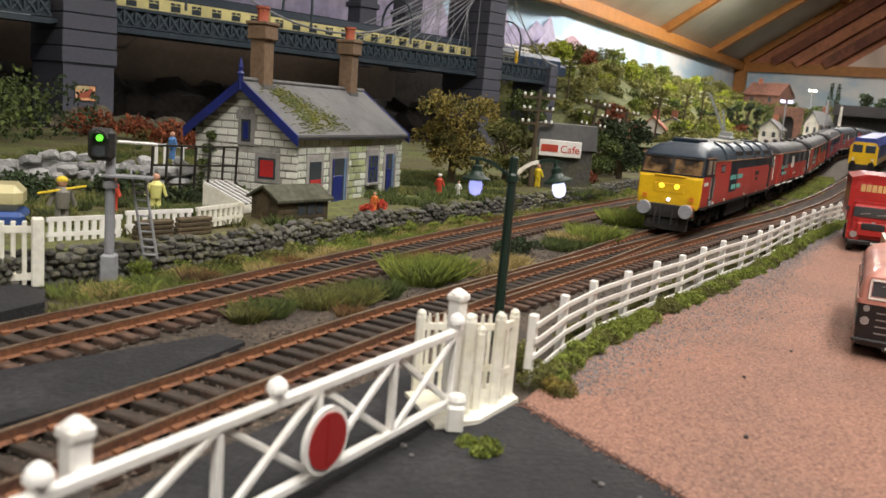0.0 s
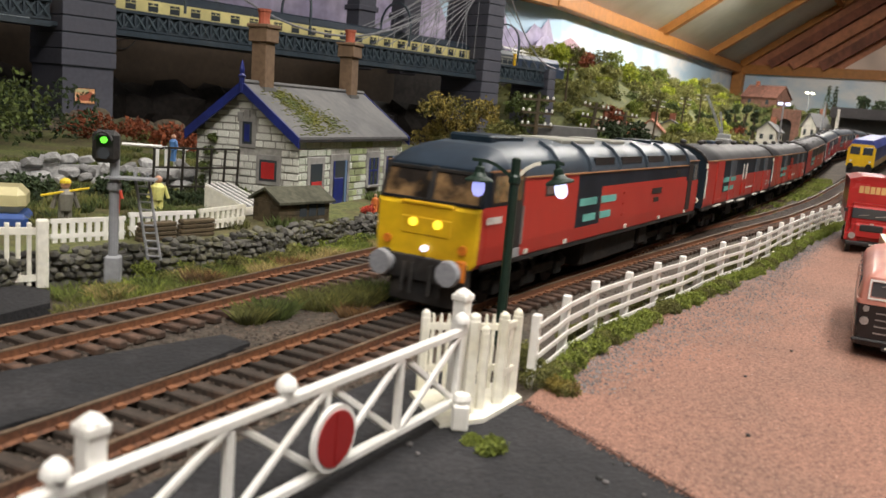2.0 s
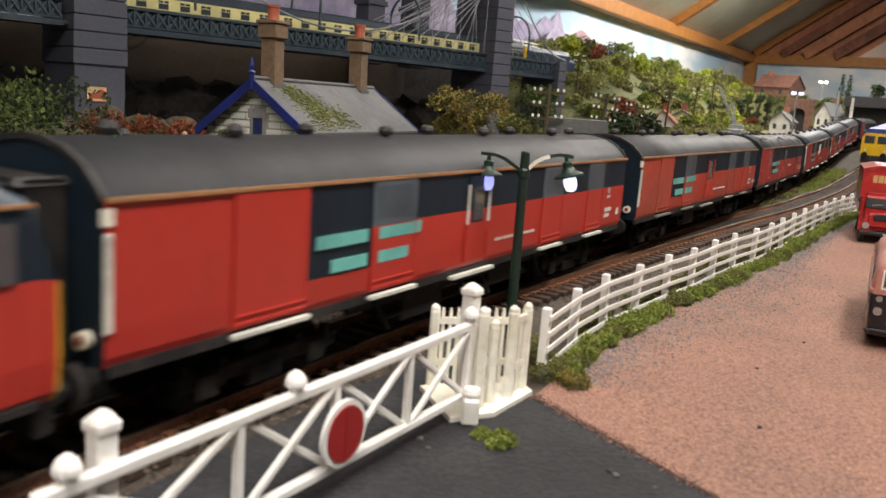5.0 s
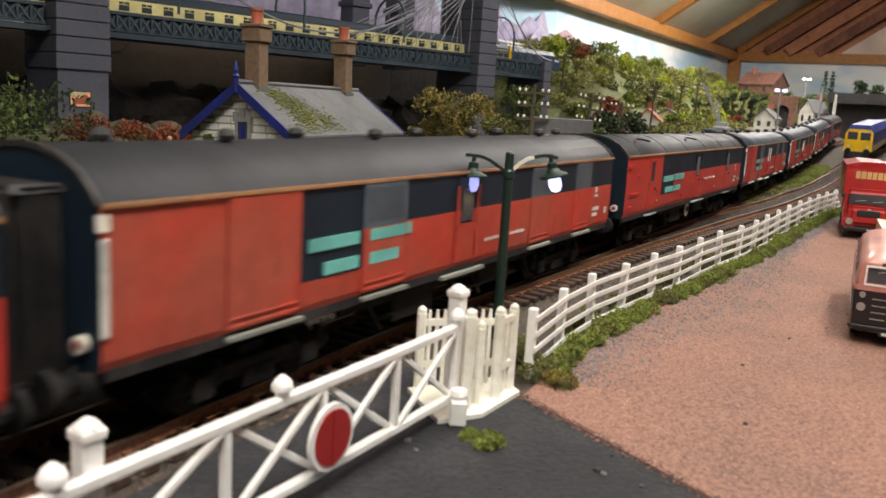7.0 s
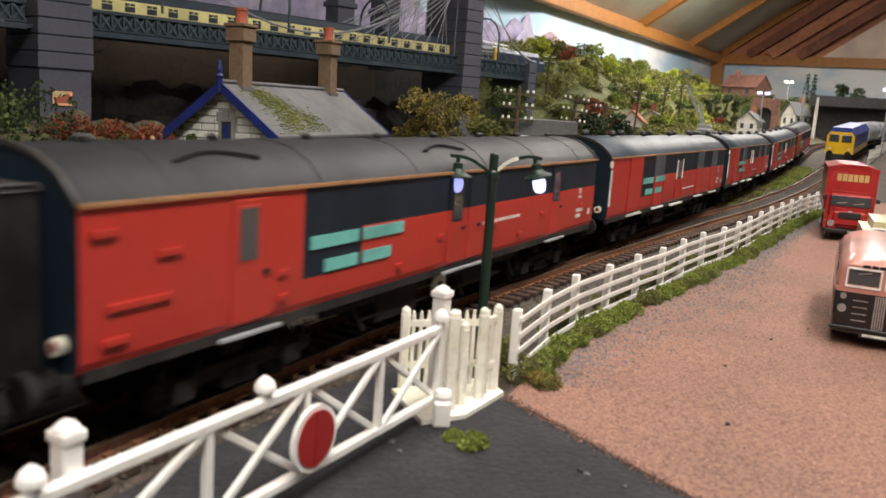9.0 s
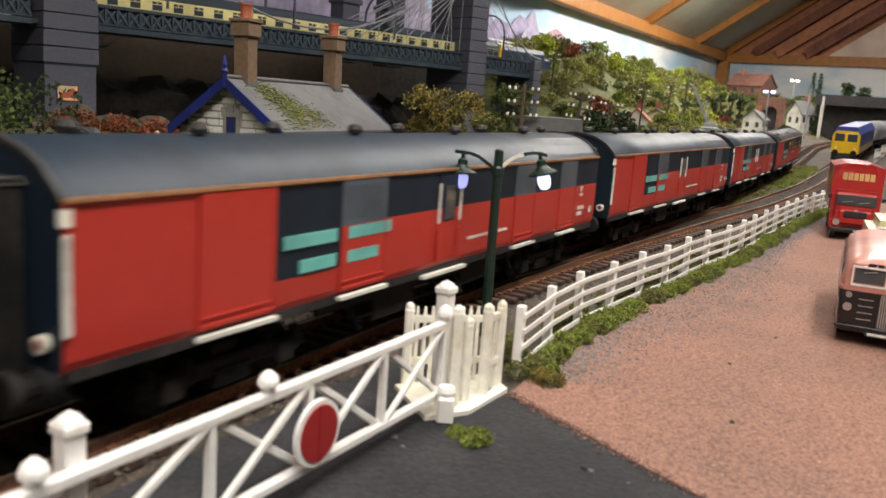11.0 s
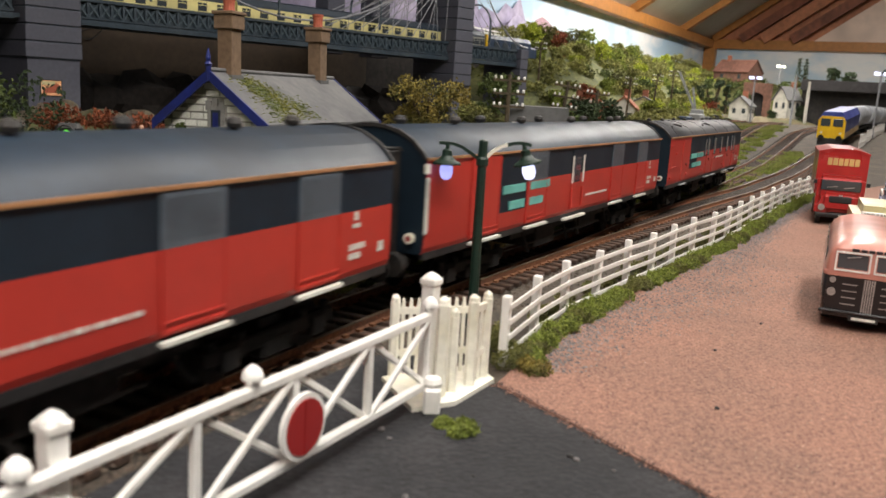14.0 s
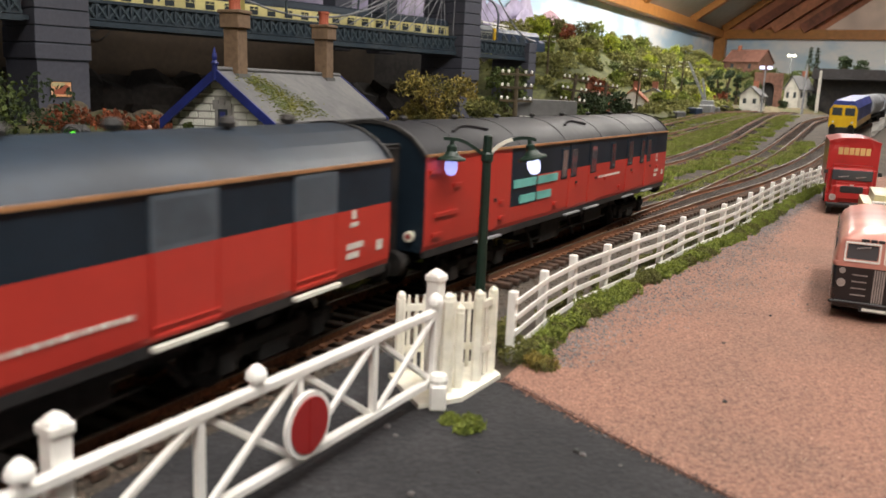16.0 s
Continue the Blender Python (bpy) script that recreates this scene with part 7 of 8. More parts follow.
# ---- road vehicles ----
def rounded(bm, x0, y0, z0, x1, y1, z1, r, seg=3):
    vs = box(bm, x0, y0, z0, x1, y1, z1)
    bmesh.ops.bevel(bm, geom=list({e for v in vs for e in v.link_edges}), offset=r, segments=seg, affect="EDGES")


def wheels(top, xs, ys, r, material=None):
    for x in xs:
        for y in ys:
            w = part("wheel", made(rod, (x - 0.14, y, r), (x + 0.14, y, r), r, 18), M["black"], top, "black rubber tyre")
            part("hub", made(rod, (x - 0.16, y, r), (x + 0.16, y, r), r * 0.5, 12), material or M["steel"], w)


def lorry():
    top = thing("lorry", "red box lorry with gold lettering bars and rounded roof", "lorry", at(25.2, 47.4, 0.1, -24) @ Matrix.Scale(0.86, 4))
    part("chassis", made(box, -1.3, 0.2, 0.45, 1.3, 10, 0.8), M["black"], top)
    bm = bmesh.new()
    prism(bm, [(-1.6, 1.9), (-1.6, 4.75), (-0.8, 4.98), (0.8, 4.98), (1.6, 4.75), (1.6, 1.9)], 1.6, 10.0, "y")
    box_ = part("box_body", bm, M["lorry_red"], top)
    part("roof_edge", made(prism, [(-1.64, 4.72), (-0.8, 4.96), (0.8, 4.96), (1.64, 4.72), (1.64, 4.86), (0.8, 5.1), (-0.8, 5.1), (-1.64, 4.86)], 1.55, 10.0, "y"), M["lorry_red"], box_, "red roof with a thin rim")
    x = -0.98
    for w in (0.28, 0.3, 0.28, 0.26, 0.3, 0.28):
        part("lettering", made(box, x, 1.575, 3.95, x + w, 1.6, 4.45), M["gold"], box_, "gold lettering bar")
        x += w + 0.06
    cab = part("cab", made(lambda b: (rounded(b, -1.5, 0.35, 0.9, 1.5, 2.2, 3.3, 0.3), rounded(b, -1.2, -0.55, 0.9, 1.2, 0.6, 2.2, 0.28))), M["lorry_red"], top)
    bmm = bmesh.new()
    for sx in (-1, 1):
        rounded(bmm, sx * 1.05 - 0.48, -0.5, 0.6, sx * 1.05 + 0.48, 1.2, 1.55, 0.25)
    part("wing", bmm, M["lorry_red"], cab)
    part("windscreen", made(box, -1.25, 0.3, 2.3, 1.25, 0.37, 3.0, 0.05), M["glass"], cab)
    for sx in (-0.55, 0.5):
        part("wiper", made(beam, (sx - 0.3, 0.28, 2.5), (sx + 0.35, 0.28, 2.6), 0.04, 0.04), M["steel"], cab)
    part("grille", made(box, -0.7, -0.6, 1.55, 0.7, -0.52, 2.0, 0.06), M["black"], cab)
    part("bonnet_badge", made(box, -0.12, -0.62, 2.02, 0.12, -0.55, 2.12), M["steel"], cab)
    for sx in (-1.1, 1.1):
        part("headlamp", made(rod, (sx, -0.5, 1.2), (sx, -0.62, 1.2), 0.22, 14), M["steel"], cab, "round chrome headlamp")
        part("mirror", made(box, sx * 1.5 - 0.12, 0.3, 2.7, sx * 1.5 + 0.12, 0.4, 2.95), M["black"], cab)
    part("bumper", made(box, -1.45, -0.7, 0.6, 1.45, -0.58, 0.85, 0.05), M["black"], top)
    part("number_plate", made(box, -0.1, -0.73, 0.62, 0.9, -0.7, 0.82), M["black"], top)
    part("plate_bar", made(box, 0.0, -0.74, 0.67, 0.75, -0.72, 0.77), M["step_white"], top)
    wheels(top, (-1.2, 1.2), (0.3, 7.6), 0.55)


lorry()


def lofted(bm, side, ends, pivot):
    """A body of rounded sections: ends hold (y, width share, share of the height above the pivot)."""
    full = side + [(-x, z) for x, z in side[::-1] if x > 0]
    rings = [[bm.verts.new((x * w, y, z if z < pivot else pivot + (z - pivot) * k)) for x, z in full] for y, w, k in ends]
    for p, q in zip(rings, rings[1:]):
        for k in range(len(full)):
            bm.faces.new((p[k], q[k], q[(k + 1) % len(full)], p[(k + 1) % len(full)])).smooth = True
    bm.faces.new(rings[0]), bm.faces.new(rings[-1])
    bmesh.ops.recalc_face_normals(bm, faces=bm.faces)


def coach_bus():
    top = thing("delivery_bus", "pink and black rounded vintage coach with chrome trim", "bus", at(13.95, 23.6, 0.1, -27) @ Matrix.Scale(0.81, 4))
    side = [(1.5, 0.5), (1.58, 0.75), (1.6, 1.2), (1.6, 2.12), (1.58, 2.4), (1.53, 2.75), (1.4, 3.08), (1.12, 3.3), (0.7, 3.42), (0.3, 3.46), (0, 3.47)]
    ends = ((0, 0.9, 0.0), (0.04, 0.945, 0.14), (0.12, 0.965, 0.4), (0.3, 0.985, 0.7), (0.65, 1, 0.9), (1.2, 1, 1), (9.0, 1, 1), (9.35, 0.97, 0.8), (9.5, 0.9, 0.5))
    lower = part("lower_body", made(lofted, side[:4], ends, 9), M["bus_black"], top, "glossy black lower body")
    part("upper_body", made(lofted, side[3:], ends, 3.06), M["bus_pink"], top, "salmon pink upper body")
    part("waist_band", made(lofted, [(1.6, 2.04), (1.63, 2.08), (1.63, 2.18), (1.6, 2.22)], ((-0.03, 0.9, 1), (0.05, 0.965, 1), (0.3, 0.99, 1), (0.7, 1, 1), (9.3, 1, 1), (9.52, 0.92, 1)), 9), M["bus_pink"], top)
    for sx in (-1, 1):
        part("windscreen", made(box, sx * 0.66 - 0.55, -0.02, 2.3, sx * 0.66 + 0.55, 0.12, 2.93, 0.06), M["glass"], top)
        part("window_frame", made(lambda b: [beam(b, (sx * 0.66 + dx, -0.04, 2.27), (sx * 0.66 + dx, -0.04, 2.95), 0.06, 0.06) for dx in (-0.57, 0.57)] + [beam(b, (sx * 0.66 - 0.59, -0.04, z), (sx * 0.66 + 0.59, -0.04, z), 0.06, 0.06) for z in (2.27, 2.95)]), M["white"], top)
        for z in (1.88, 1.42):
            part("headlamp", made(rod, (sx * 1.25, 0.05, z), (sx * 1.25, -0.1, z), 0.11 if z > 1.6 else 0.15, 14), M["steel"], lower, "round chrome lamp")
        for k in range(4):
            part("chrome_strip", made(beam, (sx * 0.4, -0.01, 1.0 + 0.25 * k), (sx * 0.9, -0.01, 1.0 + 0.25 * k), 0.04, 0.035), M["steel"], lower)
        for k in range(5):
            part("side_window", made(box, sx * 1.56 - 0.03, 1.2 + 1.6 * k, 2.35, sx * 1.56 + 0.03, 2.5 + 1.6 * k, 2.9, 0.02), M["glass"], top)
        part("wiper", made(beam, (sx * 0.66 - 0.2, -0.06, 2.75), (sx * 0.66 + 0.25, -0.06, 2.83), 0.03, 0.03), M["steel"], top)
    for k in range(5):
        part("grille_bar", made(beam, (-0.16 + 0.08 * k, -0.03, 0.75), (-0.16 + 0.08 * k, -0.03, 2.0), 0.05, 0.05), M["steel"], lower, "chrome grille bar")
    x = -0.75
    for w in (0.26, 0.2, 0.2, 0.2, 0.24, 0.22):
        part("lettering", made(box, x, -0.02, 3.0, x + w, 0.08, 3.11), M["bus_black"], top, "black lettering bar")
        x += w + 0.05
    part("bumper", made(box, -1.6, -0.15, 0.62, 1.6, -0.03, 0.76, 0.04), M["bus_black"], top)
    part("number_plate", made(box, -0.55, -0.17, 0.42, 0.45, -0.15, 0.62), M["black"], top)
    part("plate_bar", made(box, -0.45, -0.18, 0.47, 0.35, -0.16, 0.57), M["step_white"], top)
    wheels(top, (-1.3, 1.3), (2.0, 7.4), 0.5)


coach_bus()


def ambulance():
    top = thing("ambulance", "cream vintage ambulance with dark lettering", "ambulance", at(20.6, 35.2, 0.1, -25) @ Matrix.Scale(0.74, 4))
    part("body", made(rounded, -1.35, 0, 0.4, 1.35, 6.5, 3.4, 0.55, 4), M["cream"], top)
    part("bonnet", made(rounded, -0.85, -1.3, 0.5, 0.85, 0.4, 1.7, 0.35), M["cream"], top)
    part("windscreen", made(box, -1.0, -0.05, 1.9, 1.0, 0.05, 2.5, 0.04), M["glass"], top)
    sign = part("roof_board", made(box, -0.95, -0.02, 2.75, 0.95, 0.05, 3.1, 0.04), M["white"], top, "white roof board")
    txt = bpy.data.curves.new("word", "FONT")
    txt.body, txt.size, txt.extrude, txt.align_x = "AMBULANCE", 0.0028, 0.0001, "CENTER"
    ob = new("word", txt)
    me = bpy.data.meshes.new_from_object(ob)
    bpy.data.objects.remove(ob)
    me.materials.append(M["black"])
    word = new("word", me)
    word.parent = sign
    word.matrix_local = at(0, -0.04, 2.83, 0, 90)
    part("grille", made(box, -0.45, -1.36, 0.8, 0.45, -1.28, 1.5, 0.04), M["steel"], top)
    wheels(top, (-1.15, 1.15), (-0.6, 4.6), 0.5)


ambulance()


def small_car(x, y, turn, paint, label):
    top = thing("car", label, "car", at(x, y, 0.1, turn), group="parked cars")
    part("body", made(rounded, -1.0, 0, 0.35, 1.0, 5.0, 1.2, 0.25), paint, top)
    part("cabin", made(rounded, -0.85, 1.2, 1.0, 0.85, 4.0, 1.95, 0.3), M["glass"], top)
    part("roof", made(rounded, -0.8, 1.5, 1.85, 0.8, 3.7, 2.02, 0.08), paint, top)
    wheels(top, (-0.9, 0.9), (1.0, 4.0), 0.4)


small_car(31.5, 52.0, -28, M["sky_blue"], "blue small car parked on the gravel")
small_car(35.0, 58.0, -28, M["white"], "white small car parked on the gravel")


# ---- the waiting goods train ----
def slope_at(p, d, long, turn):
    q = p + d * long
    z = rise(p.x, p.y)
    return at(p.x, p.y, RAIL + z, turn, math.degrees(math.atan2(rise(q.x, q.y) - z, long)))


def goods_loco():
    C_L = lengths_of(C_LINE)
    k = min(range(len(C_LINE)), key=lambda j: (C_LINE[j] - Vector((58.0, 114.4))).length)
    p, d = line_at(C_LINE, C_L, C_L[k])
    turn = math.degrees(math.atan2(-d.x, d.y))
    top = thing("goods_locomotive", "blue goods locomotive with yellow front waiting in the siding", "locomotive", slope_at(p, d, 25, turn))
    part("body", made(prism, [(-1.75, 1.3), (1.75, 1.3), (1.75, 3.9), (1.2, 4.9), (-1.2, 4.9), (-1.75, 3.9)], 0.3, 25, "y"), M["loco_blue"], top)
    part("cab_front", made(prism, [(-1.75, 1.3), (1.75, 1.3), (1.75, 3.7), (1.35, 4.3), (-1.35, 4.3), (-1.75, 3.7)], 0.0, 0.4, "y"), M["yellow"], top)
    for sx in (-0.8, 0.8):
        part("windscreen", made(box, sx - 0.62, -0.05, 2.9, sx + 0.62, 0.02, 3.95, 0.04), M["glass"], top)
        part("headlamp", made(rod, (sx * 1.5, -0.03, 2.0), (sx * 1.5, 0.05, 2.0), 0.16, 10), M["step_white"], top)
    part("side_band", made(box, 1.72, 0.4, 1.3, 1.78, 25, 2.1), M["gold"], top)
    part("buffer_beam", made(box, -1.6, -0.15, 0.3, 1.6, 0.4, 1.3, 0.05), M["black"], top)
    buffers(top, 0, -1, M["underframe"], 0.4)
    part("underframe", made(box, -1.3, 0.5, 0.3, 1.3, 25, 1.3), M["underframe"], top)
    for y in (5, 20):
        bogie(top, y, (-2.6, 0, 2.6), 0.6, 3.4)
    s = C_L[k] + 26.5
    for j in range(3):
        p, d = line_at(C_LINE, C_L, s)
        t = thing("tank_wagon", "silver-grey cylindrical tank wagon behind the goods locomotive", "tank wagon", slope_at(p, d, 18, math.degrees(math.atan2(-d.x, d.y))), group="tank wagons")
        part("tank", made(rod, (0, 0.5, 3.1), (0, 17.5, 3.1), 1.75, 24), M["tank"], t, smooth=False)
        for q in range(5):
            part("band", made(rod, (0, 1.5 + 3.5 * q, 3.1), (0, 1.8 + 3.5 * q, 3.1), 1.79, 24), M["grey_paint"], t)
        part("frame", made(box, -1.3, 0, 1.0, 1.3, 18, 1.35), M["underframe"], t)
        for y in (3, 15):
            bogie(t, y, (-1.4, 1.4), 0.55, 2.1)
        s += 19


M["loco_blue"] = mat("loco_blue", (0.035, 0.06, 0.30), 0.4, spread=0.12, grain=200, blot=20)
goods_loco()


# ---- the far bank: trees, houses, tunnel ----
def bank():
    bm = bmesh.new()
    rows = []
    for i in range(75):
        along = -60 + 3.2 * i
        row = []
        for j in range(18):
            p = BEND + Vector((0.516, 0.857)) * along + INW * (0.4 + 2.7 * j)
            z = hill(p.x, p.y)
            row.append(bm.verts.new((p.x, p.y, z + 0.8 + 0.9 * noise.noise(Vector((p.x, p.y, 0)) * 0.3) if z > 0.4 else -0.4)))
        rows.append(row)
    for p, q in zip(rows, rows[1:]):
        for j in range(17):
            bm.faces.new((p[j], p[j + 1], q[j + 1], q[j]))
    single("ground_bank", bm, M["bank"], "grassy green bank below the painted wall", "bank", kind="structure", smooth=True)


M["bank"] = mat("bank", (0.095, 0.10, 0.03), 0.95, spread=0.5, grain=120, blot=14, bump=0.8, second=(0.06, 0.07, 0.025))
bank()
rng = random.Random(33)
KINDS = ["sage", "lime", "sage", "lime", "bright", "sage", "olive", "autumn", "sage", "lime", "bright"]
for k in range(125):
    along, across = rng.uniform(-48, 165), rng.uniform(3, 40)
    p = BEND + Vector((0.516, 0.857)) * along + INW * across
    h = rng.uniform(4.0, 7.5) if across > 10 else rng.uniform(3.5, 8.0)
    r = h * rng.uniform(0.34, 0.5)
    c = KINDS[rng.randrange(len(KINDS))]
    tree(p.x, p.y, hill(p.x, p.y) - 0.8, h, r, LEAF[c], {"sage": "pale sage-green foam tree on the bank", "olive": "olive green foam tree on the bank", "lime": "lime-green foam tree on the bank", "green": "green foam tree on the bank", "autumn": "russet foam tree on the bank", "bright": "bright green foam tree on the bank"}[c], 200 + k, 46, 0.5, "trees on the bank", low=0.08, detail=10)
UNDER = ["sage", "sage", "green", "olive", "sage", "bright", "sage", "lime", "sage", "olive"]
for k in range(270):
    along, across = rng.uniform(-48, 165), rng.uniform(2, 46)
    p = BEND + Vector((0.516, 0.857)) * along + INW * across
    bush(p.x, p.y, hill(p.x, p.y) - 0.5, rng.uniform(2.2, 4.4), LEAF[UNDER[k % 10]], "green foam undergrowth on the bank", 400 + k, 48, 0.5)


def cottage_far(x, y, z, turn, w, l, h, r, walls, roof_m, label, windows=2):
    top = thing("house", label, "house", at(x, y, z, turn), group="far houses")
    body = part("masonry", made(prism, [(-w / 2, -z - 0.5), (w / 2, -z - 0.5), (w / 2, h), (0, r), (-w / 2, h)], 0, l, "y"), walls, top)
    for sx in (-1, 1):
        sl = (r - h) / (w / 2)
        e = w / 2 + 0.4
        part("roof_slope", made(prism, [(0, r + 0.3), (sx * e, r + 0.3 - sl * e), (sx * e, r - sl * e), (0, r)], -0.4, l + 0.4, "y"), roof_m, top)
    part("chimney", made(box, -0.6, l * 0.75, r - 0.8, 0.6, l * 0.75 + 1.0, r + 1.6), M["brick"], top)
    for k in range(windows):
        wy = l * (k + 0.5) / windows
        for sx in (-1, 1):
            part("window", made(box, sx * w / 2 - 0.05, wy - 0.5, h * 0.4, sx * w / 2 + 0.05, wy + 0.5, h * 0.8), M["glass"], body)
        part("window", made(box, -w / 4 - 0.4 + k * w / 2, -0.05, h * 0.35, -w / 4 + 0.4 + k * w / 2, 0.02, h * 0.75), M["glass"], body)


M["old_brick"] = mat("old_brick", (0.17, 0.085, 0.06), 0.9, spread=0.3, grain=120, blot=20, bump=0.3)
M["old_tile"] = mat("old_tile", (0.15, 0.065, 0.045), 0.9, spread=0.3, grain=120, blot=20, bump=0.3)
cottage_far(79, 203, 4.0, -35, 4.6, 6, 3.0, 5.0, M["plaster"], M["slate"], "white rendered cottage with a slate roof")
cottage_far(96, 219, 5.5, -65, 4.6, 5, 3.8, 6.8, M["plaster"], M["slate"], "white two-storey house by the tunnel")
cottage_far(117, 290, 14.5, 40, 10, 13, 4, 8.0, M["old_brick"], M["old_tile"], "long red-brown tiled house on the hill")
cottage_far(40, 160, rise(40, 160), -20, 4.5, 6, 3.5, 5.5, M["plaster"], M["rooftile"], "low pale building by the yard")
cottage_far(47, 172, rise(47, 172), -20, 4.0, 4, 4.5, 5.5, M["cream"], M["slate"], "yellow hut by the yard")
cottage_far(33, 150, rise(33, 150), 10, 6.0, 12, 3.0, 5.0, M["dark_timber"], M["dark_timber"], "dark brown timber building by the yard")


def tunnel():
    top = thing("tunnel_mouth", "dark road bridge and brick tunnel mouth closing the yard", "tunnel", at(96, 222, 0, 0), kind="structure")
    e = Vector((0.82, -0.57, 0))
    part("bridge_span", made(beam, Vector((5, -4, 13.2)), Vector((5, -4, 13.2)) + e * 100, 6, 2.6), M["bridge_dark"], top, "dark grey bridge span")
    # black sheet painted as the shade under the span
    part("dark_back", made(beam, Vector((6, -2, 6)), Vector((6, -2, 6)) + e * 100, 1, 13), M["black"], top)
    part("pier", made(beam, Vector((5, -7.5, 0)), Vector((5, -7.5, 14)), 0.6, 0.6), M["plaster"], top, "pale bridge pier")
    bm = bmesh.new()
    out = [(-3.6, -5), (-1.7, -5)] + [(-1.7 * math.cos(math.pi * k / 10), 3.0 + 1.7 * math.sin(math.pi * k / 10)) for k in range(11)] + [(1.7, -5), (3.6, -5), (3.6, 7.2), (-3.6, 7.2)]
    prism(bm, out, 0, 2, "y")
    ob = part("arch_wall", bm, M["old_brick"], top, "red brick arch")
    ob.matrix_local = at(-4.2, 2.5, 6, -28)
    # black sheet fills the arch in place of its unlit depth
    ob = part("arch_dark", made(box, -2, 1.9, -5, 2, 2.1, 5.5), M["black"], top)
    ob.matrix_local = at(-4.2, 2.5, 6, -28)


M["yard_earth"] = mat("yard_earth", (0.13, 0.10, 0.055), 0.95, spread=0.4, grain=120, blot=22, bump=0.6, second=(0.075, 0.085, 0.03))
M["bridge_dark"] = mat("bridge_dark", (0.035, 0.032, 0.034), 0.8, spread=0.3, grain=150, blot=20, bump=0.3)
tunnel()
# rising ground that fills the corner behind the tunnel
bm = bmesh.new()
grid = [[bm.verts.new((80 + 0.82 * 5 * i + 0.57 * 3 * j, 243 - 0.57 * 5 * i + 0.82 * 3 * j, -1 if j == 0 else 12.4 + 1.2 * noise.noise(Vector((i * 0.7, j * 0.9, 4))))) for j in range(9)] for i in range(24)]
for p, q in zip(grid, grid[1:]):
    for j in range(8):
        bm.faces.new((p[j], q[j], q[j + 1], p[j + 1]))
single("ground_hill", bm, M["bank"], "green hill rising behind the tunnel mouth", "bank", kind="structure", smooth=True)
for k, (x, y, h, r) in enumerate(((76, 217, 11, 1.3), (79, 219, 12, 1.4), (82, 220, 10, 1.3), (84.5, 220, 8.5, 1.5), (73, 214, 9, 1.6), (101, 217.5, 5.5, 1.3), (86, 213, 3.0, 1.2), (92, 214, 2.6, 1.1))):
    tree(x, y, 3.4, h, r, LEAF["dark" if k % 3 else "green"], "dark green tree between the far cottages", 870 + k, 60, 0.4, "trees by the cottages", low=0.08)
# earth slope on which the far cottages stand
bm = bmesh.new()
grid = [[bm.verts.new((56 + 0.9 * 3 * i - 0.43 * 3 * j, 183 + 0.43 * 3 * i + 0.9 * 3 * j, -0.3 + 4.6 * min(1, j / 4.0) ** 0.8 + (0.5 * noise.noise(Vector((i * 0.6, j * 0.8, 9))) if j else 0))) for j in range(13)] for i in range(20)]
for p, q in zip(grid, grid[1:]):
    for j in range(12):
        bm.faces.new((p[j], q[j], q[j + 1], p[j + 1]))
single("ground_slope", bm, M["yard_earth"], "brown-green earth slope below the far cottages", "bank", kind="structure", smooth=True)
rng = random.Random(91)
for k in range(26):
    i, j = rng.uniform(1, 14), rng.uniform(3.5, 9)
    x, y = 56 + 2.7 * i - 1.29 * j, 190 + 1.29 * i + 2.7 * j
    if math.hypot(x - 79, y - 204) > 6 and math.hypot(x - 96, y - 220) > 5:
        if k % 2:
            tree(x, y, 3.6, rng.uniform(4.5, 8), rng.uniform(1.2, 1.9), LEAF[("dark", "green", "olive", "dark")[k % 4]], "dark green tree between the far cottages", 900 + k, 40, 0.45, "trees by the cottages", low=0.08)
        else:
            bush(x, y, 3.7, rng.uniform(1.0, 1.8), LEAF["olive" if k % 4 else "green"], "olive scrub on the slope by the cottages", 950 + k, 30, 0.4)
for x, y, h in ((107.5, 236, 7.0), (110, 237, 7.4)):
    top = thing("conifer", "tall dark narrow conifer above the tunnel", "tree", at(x, y, 13), group="conifers")
    part("trunk", made(rod, (0, 0, -3), (0, 0, 3), 0.3, 6), M["shed_wood"], top)
    leaf_clump("crown", [(0, 0, 0.4 + j * 0.9, 1.3 - 0.13 * j) for j in range(9)], 0.4, 20, LEAF["dark"], "", "", seed=int(x), parent=top)
for k, (x, y, h) in enumerate(((116, 233, 7.5), (120, 231, 6.0), (129, 227, 7.0), (138, 222, 6.5))):
    tree(x, y, 12.2, h, 2.2, LEAF["dark"], "dark tree above the tunnel", 700 + k, 40, 0.5, "trees above the tunnel")
for k in range(26):
    p = Vector((86, 243)) + Vector((0.82, -0.57)) * (k * 3.4 - 4)
    bush(p.x, p.y, 11.6 + 0.4 * (k % 3), 2.2, LEAF["green" if k % 2 else "olive"], "green hedge along the hill above the tunnel", 800 + k, 30, 0.55)


def white_rails(along0, along1, across, name, label):
    top = thing(name, label, "fence", group="far fences")
    a = BEND + Vector((0.516, 0.857)) * along0 + INW * across
    b = BEND + Vector((0.516, 0.857)) * along1 + INW * across
    z = 17.2
    for dz in (0.6, 1.2, 1.8):
        part("rail", made(beam, (a.x, a.y, z + dz), (b.x, b.y, z + dz), 0.2, 0.28), M["white"], top)
    for k in range(12):
        p = a.lerp(b, k / 11)
        part("post", made(box, p.x - 0.15, p.y - 0.15, z - 1.5, p.x + 0.15, p.y + 0.15, z + 2.1), M["white"], top)


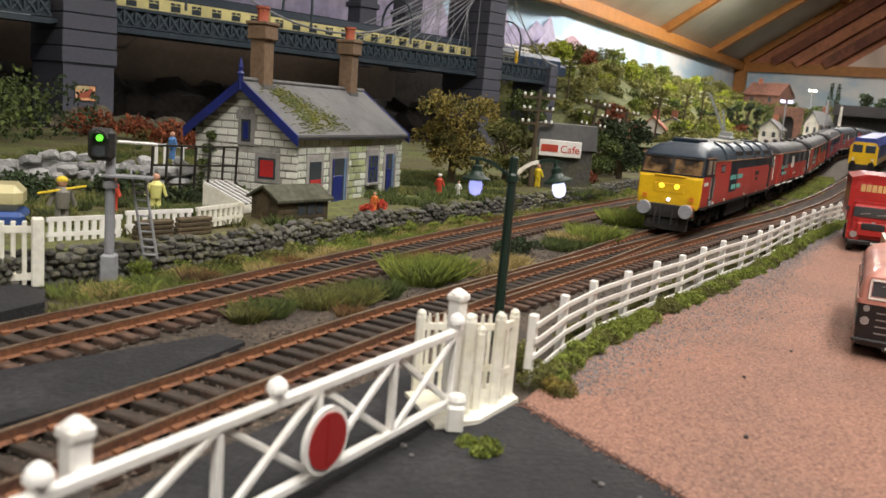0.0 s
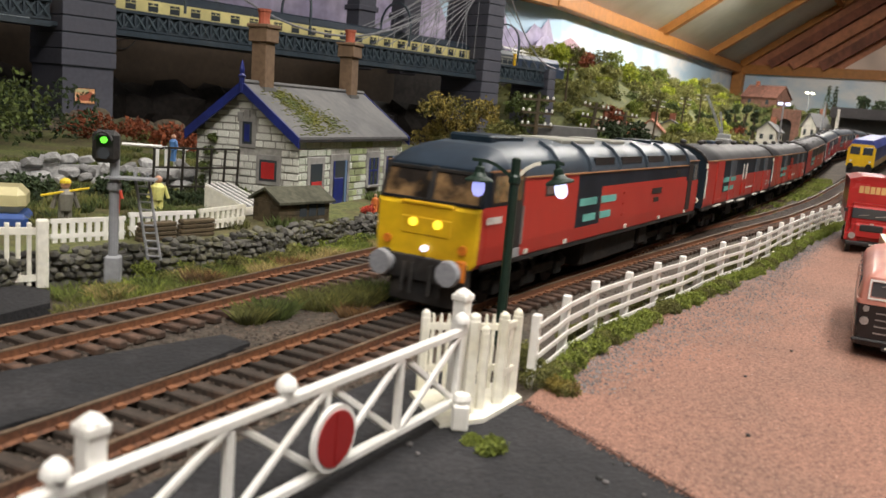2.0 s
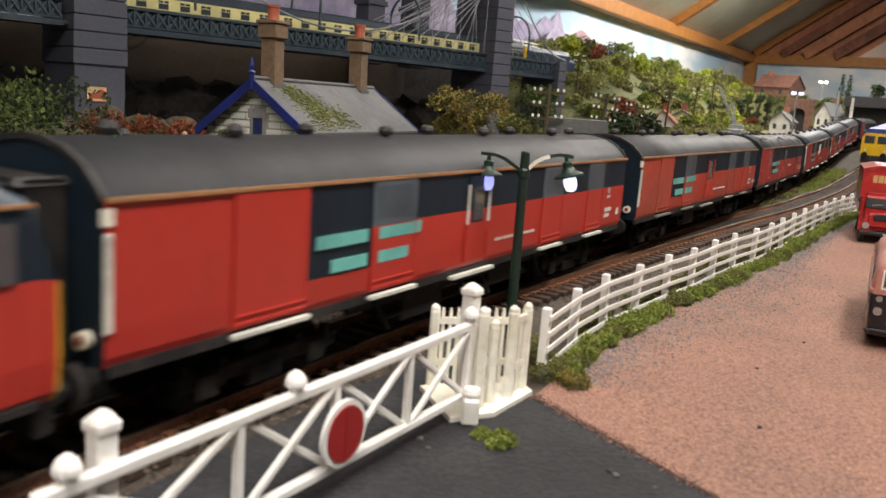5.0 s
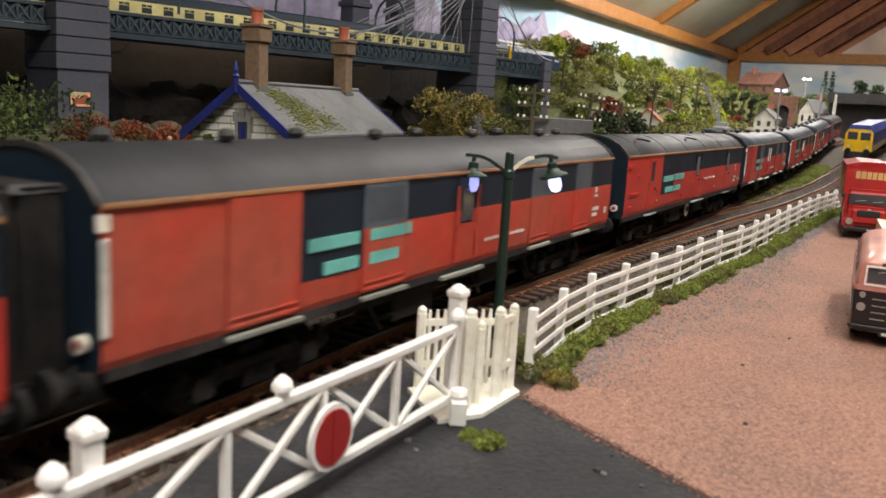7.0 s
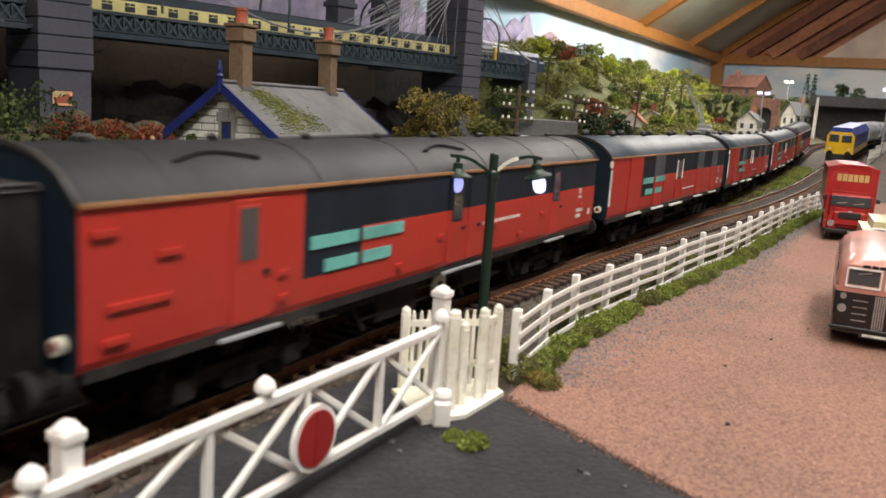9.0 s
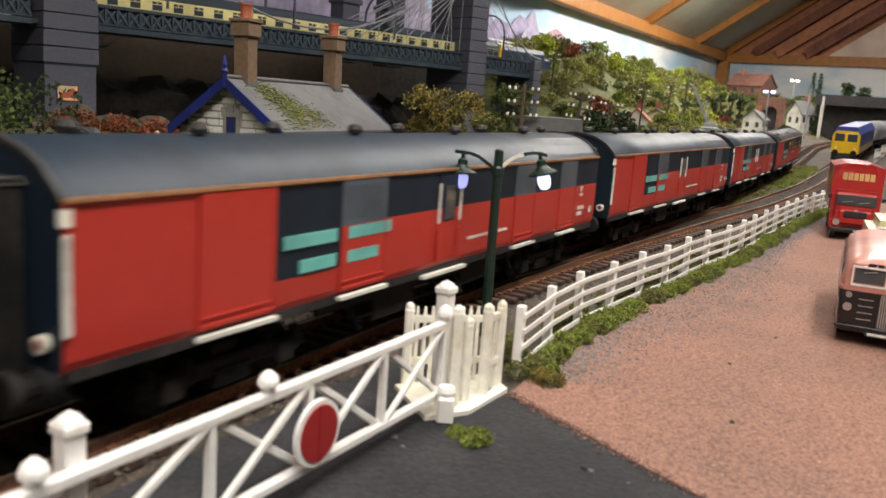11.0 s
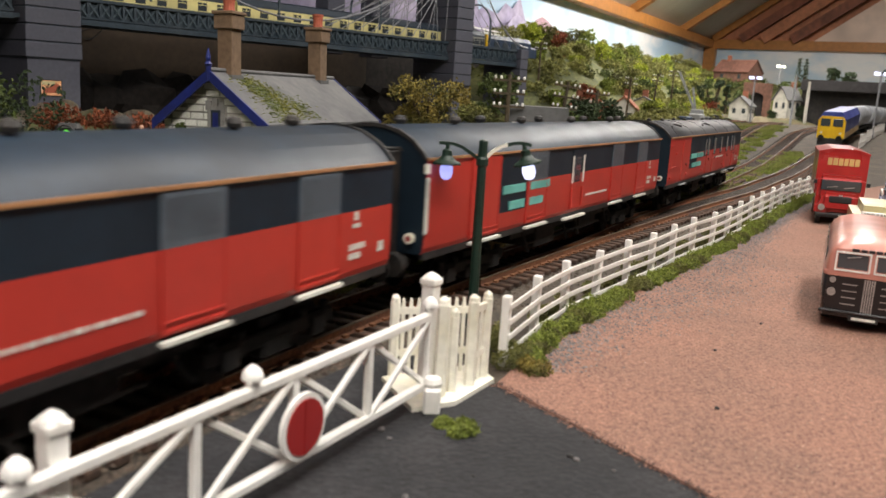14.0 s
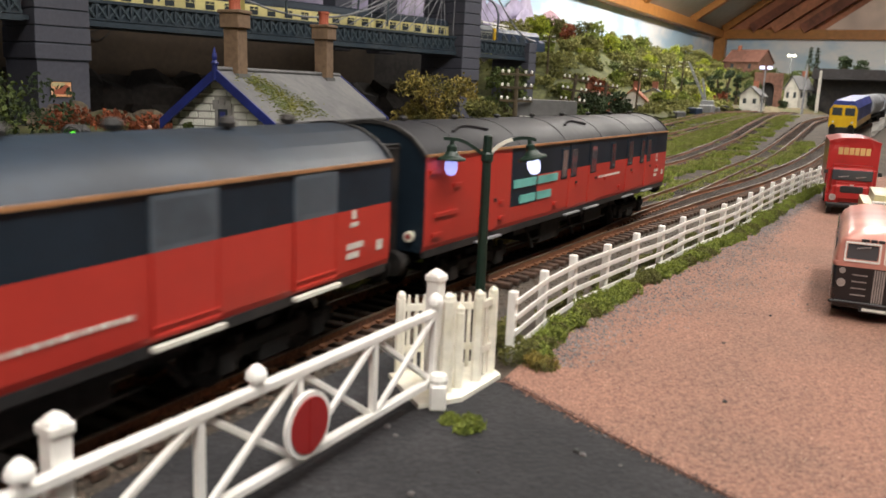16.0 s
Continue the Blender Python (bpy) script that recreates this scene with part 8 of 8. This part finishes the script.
white_rails(-42, 12, 6, "white_fence", "white fence at the top of the bank")
for x, y, h, lean in ((38, 150, 9, 3), (50, 176, 10, 4), (24, 165, 9, 0), (60, 196, 11, 0)):
    telegraph_pole(x, y, h, 2, lean, hill(x, y))


def yard_lamp(x, y, h, z=0.0):
    top = thing("yard_lamp", "tall yard floodlight with two glowing lamps", "street lamp", at(x, y, max(z, hill(x, y))), group="yard floodlights")
    part("pole", made(rod, (0, 0, 0), (0, 0, h), 0.18, 8), M["grey_paint"], top)
    for sx in (-0.8, 0.8):
        part("floodlight", made(box, sx - 0.5, -0.4, h, sx + 0.5, 0.1, h + 0.6, 0.1), M["lamp_warm"] if z else M["lamp_white"], top, "glowing floodlight")


yard_lamp(72, 178, 9.5)
yard_lamp(110, 254, 9.0, 10.0)
yard_lamp(78, 140, 10.5)
single("lamp_post", made(rod, (0, 0, 0), (0, 0, 12.0), 0.3, 8), M["grey_paint"], "pale grey post by the dark bridge", "post", at(93, 205, rise(93, 205)))
for k, (x, y) in enumerate(((46, 150), (52, 160), (57, 168), (61, 176), (68, 190), (71, 196))):
    single("yard_crate", made(box, -0.9, -1.4, 0, 0.9, 1.4, 1.2 + 0.3 * (k % 3), 0.2), [M["slate"], M["navy"], M["grey_paint"], M["slate"], M["black"], M["navy"]][k], "stacked goods and vehicles beside the yard", "crate", at(x, y, rise(x, y), 20 * k), group="yard goods")
top = thing("yard_crane", "grey lattice yard crane with a slanting jib", "crane", at(58, 172, rise(58, 172), -20))
part("jib", made(beam, (0, 0, 2), (-4, 0, 10), 0.5, 0.5), M["grey_paint"], top)
part("stay", made(beam, (0, 0, 2), (-1, 0, 7), 0.4, 0.4), M["grey_paint"], top)
part("cabin", made(box, -1, -1, 0, 1.6, 1, 2.6, 0.1), M["grey_paint"], top)
# white fence beyond the goods train
for k in range(5):
    a, b = Vector((63.5, 117.0)).lerp(Vector((97.0, 170.0)), k / 5), Vector((63.5, 117.0)).lerp(Vector((97.0, 170.0)), (k + 1) / 5)
    picket_fence(tuple(a), tuple(b), 9, 2.0, rise(*((a + b) / 2)), "white picket fence beside the siding")

motions()
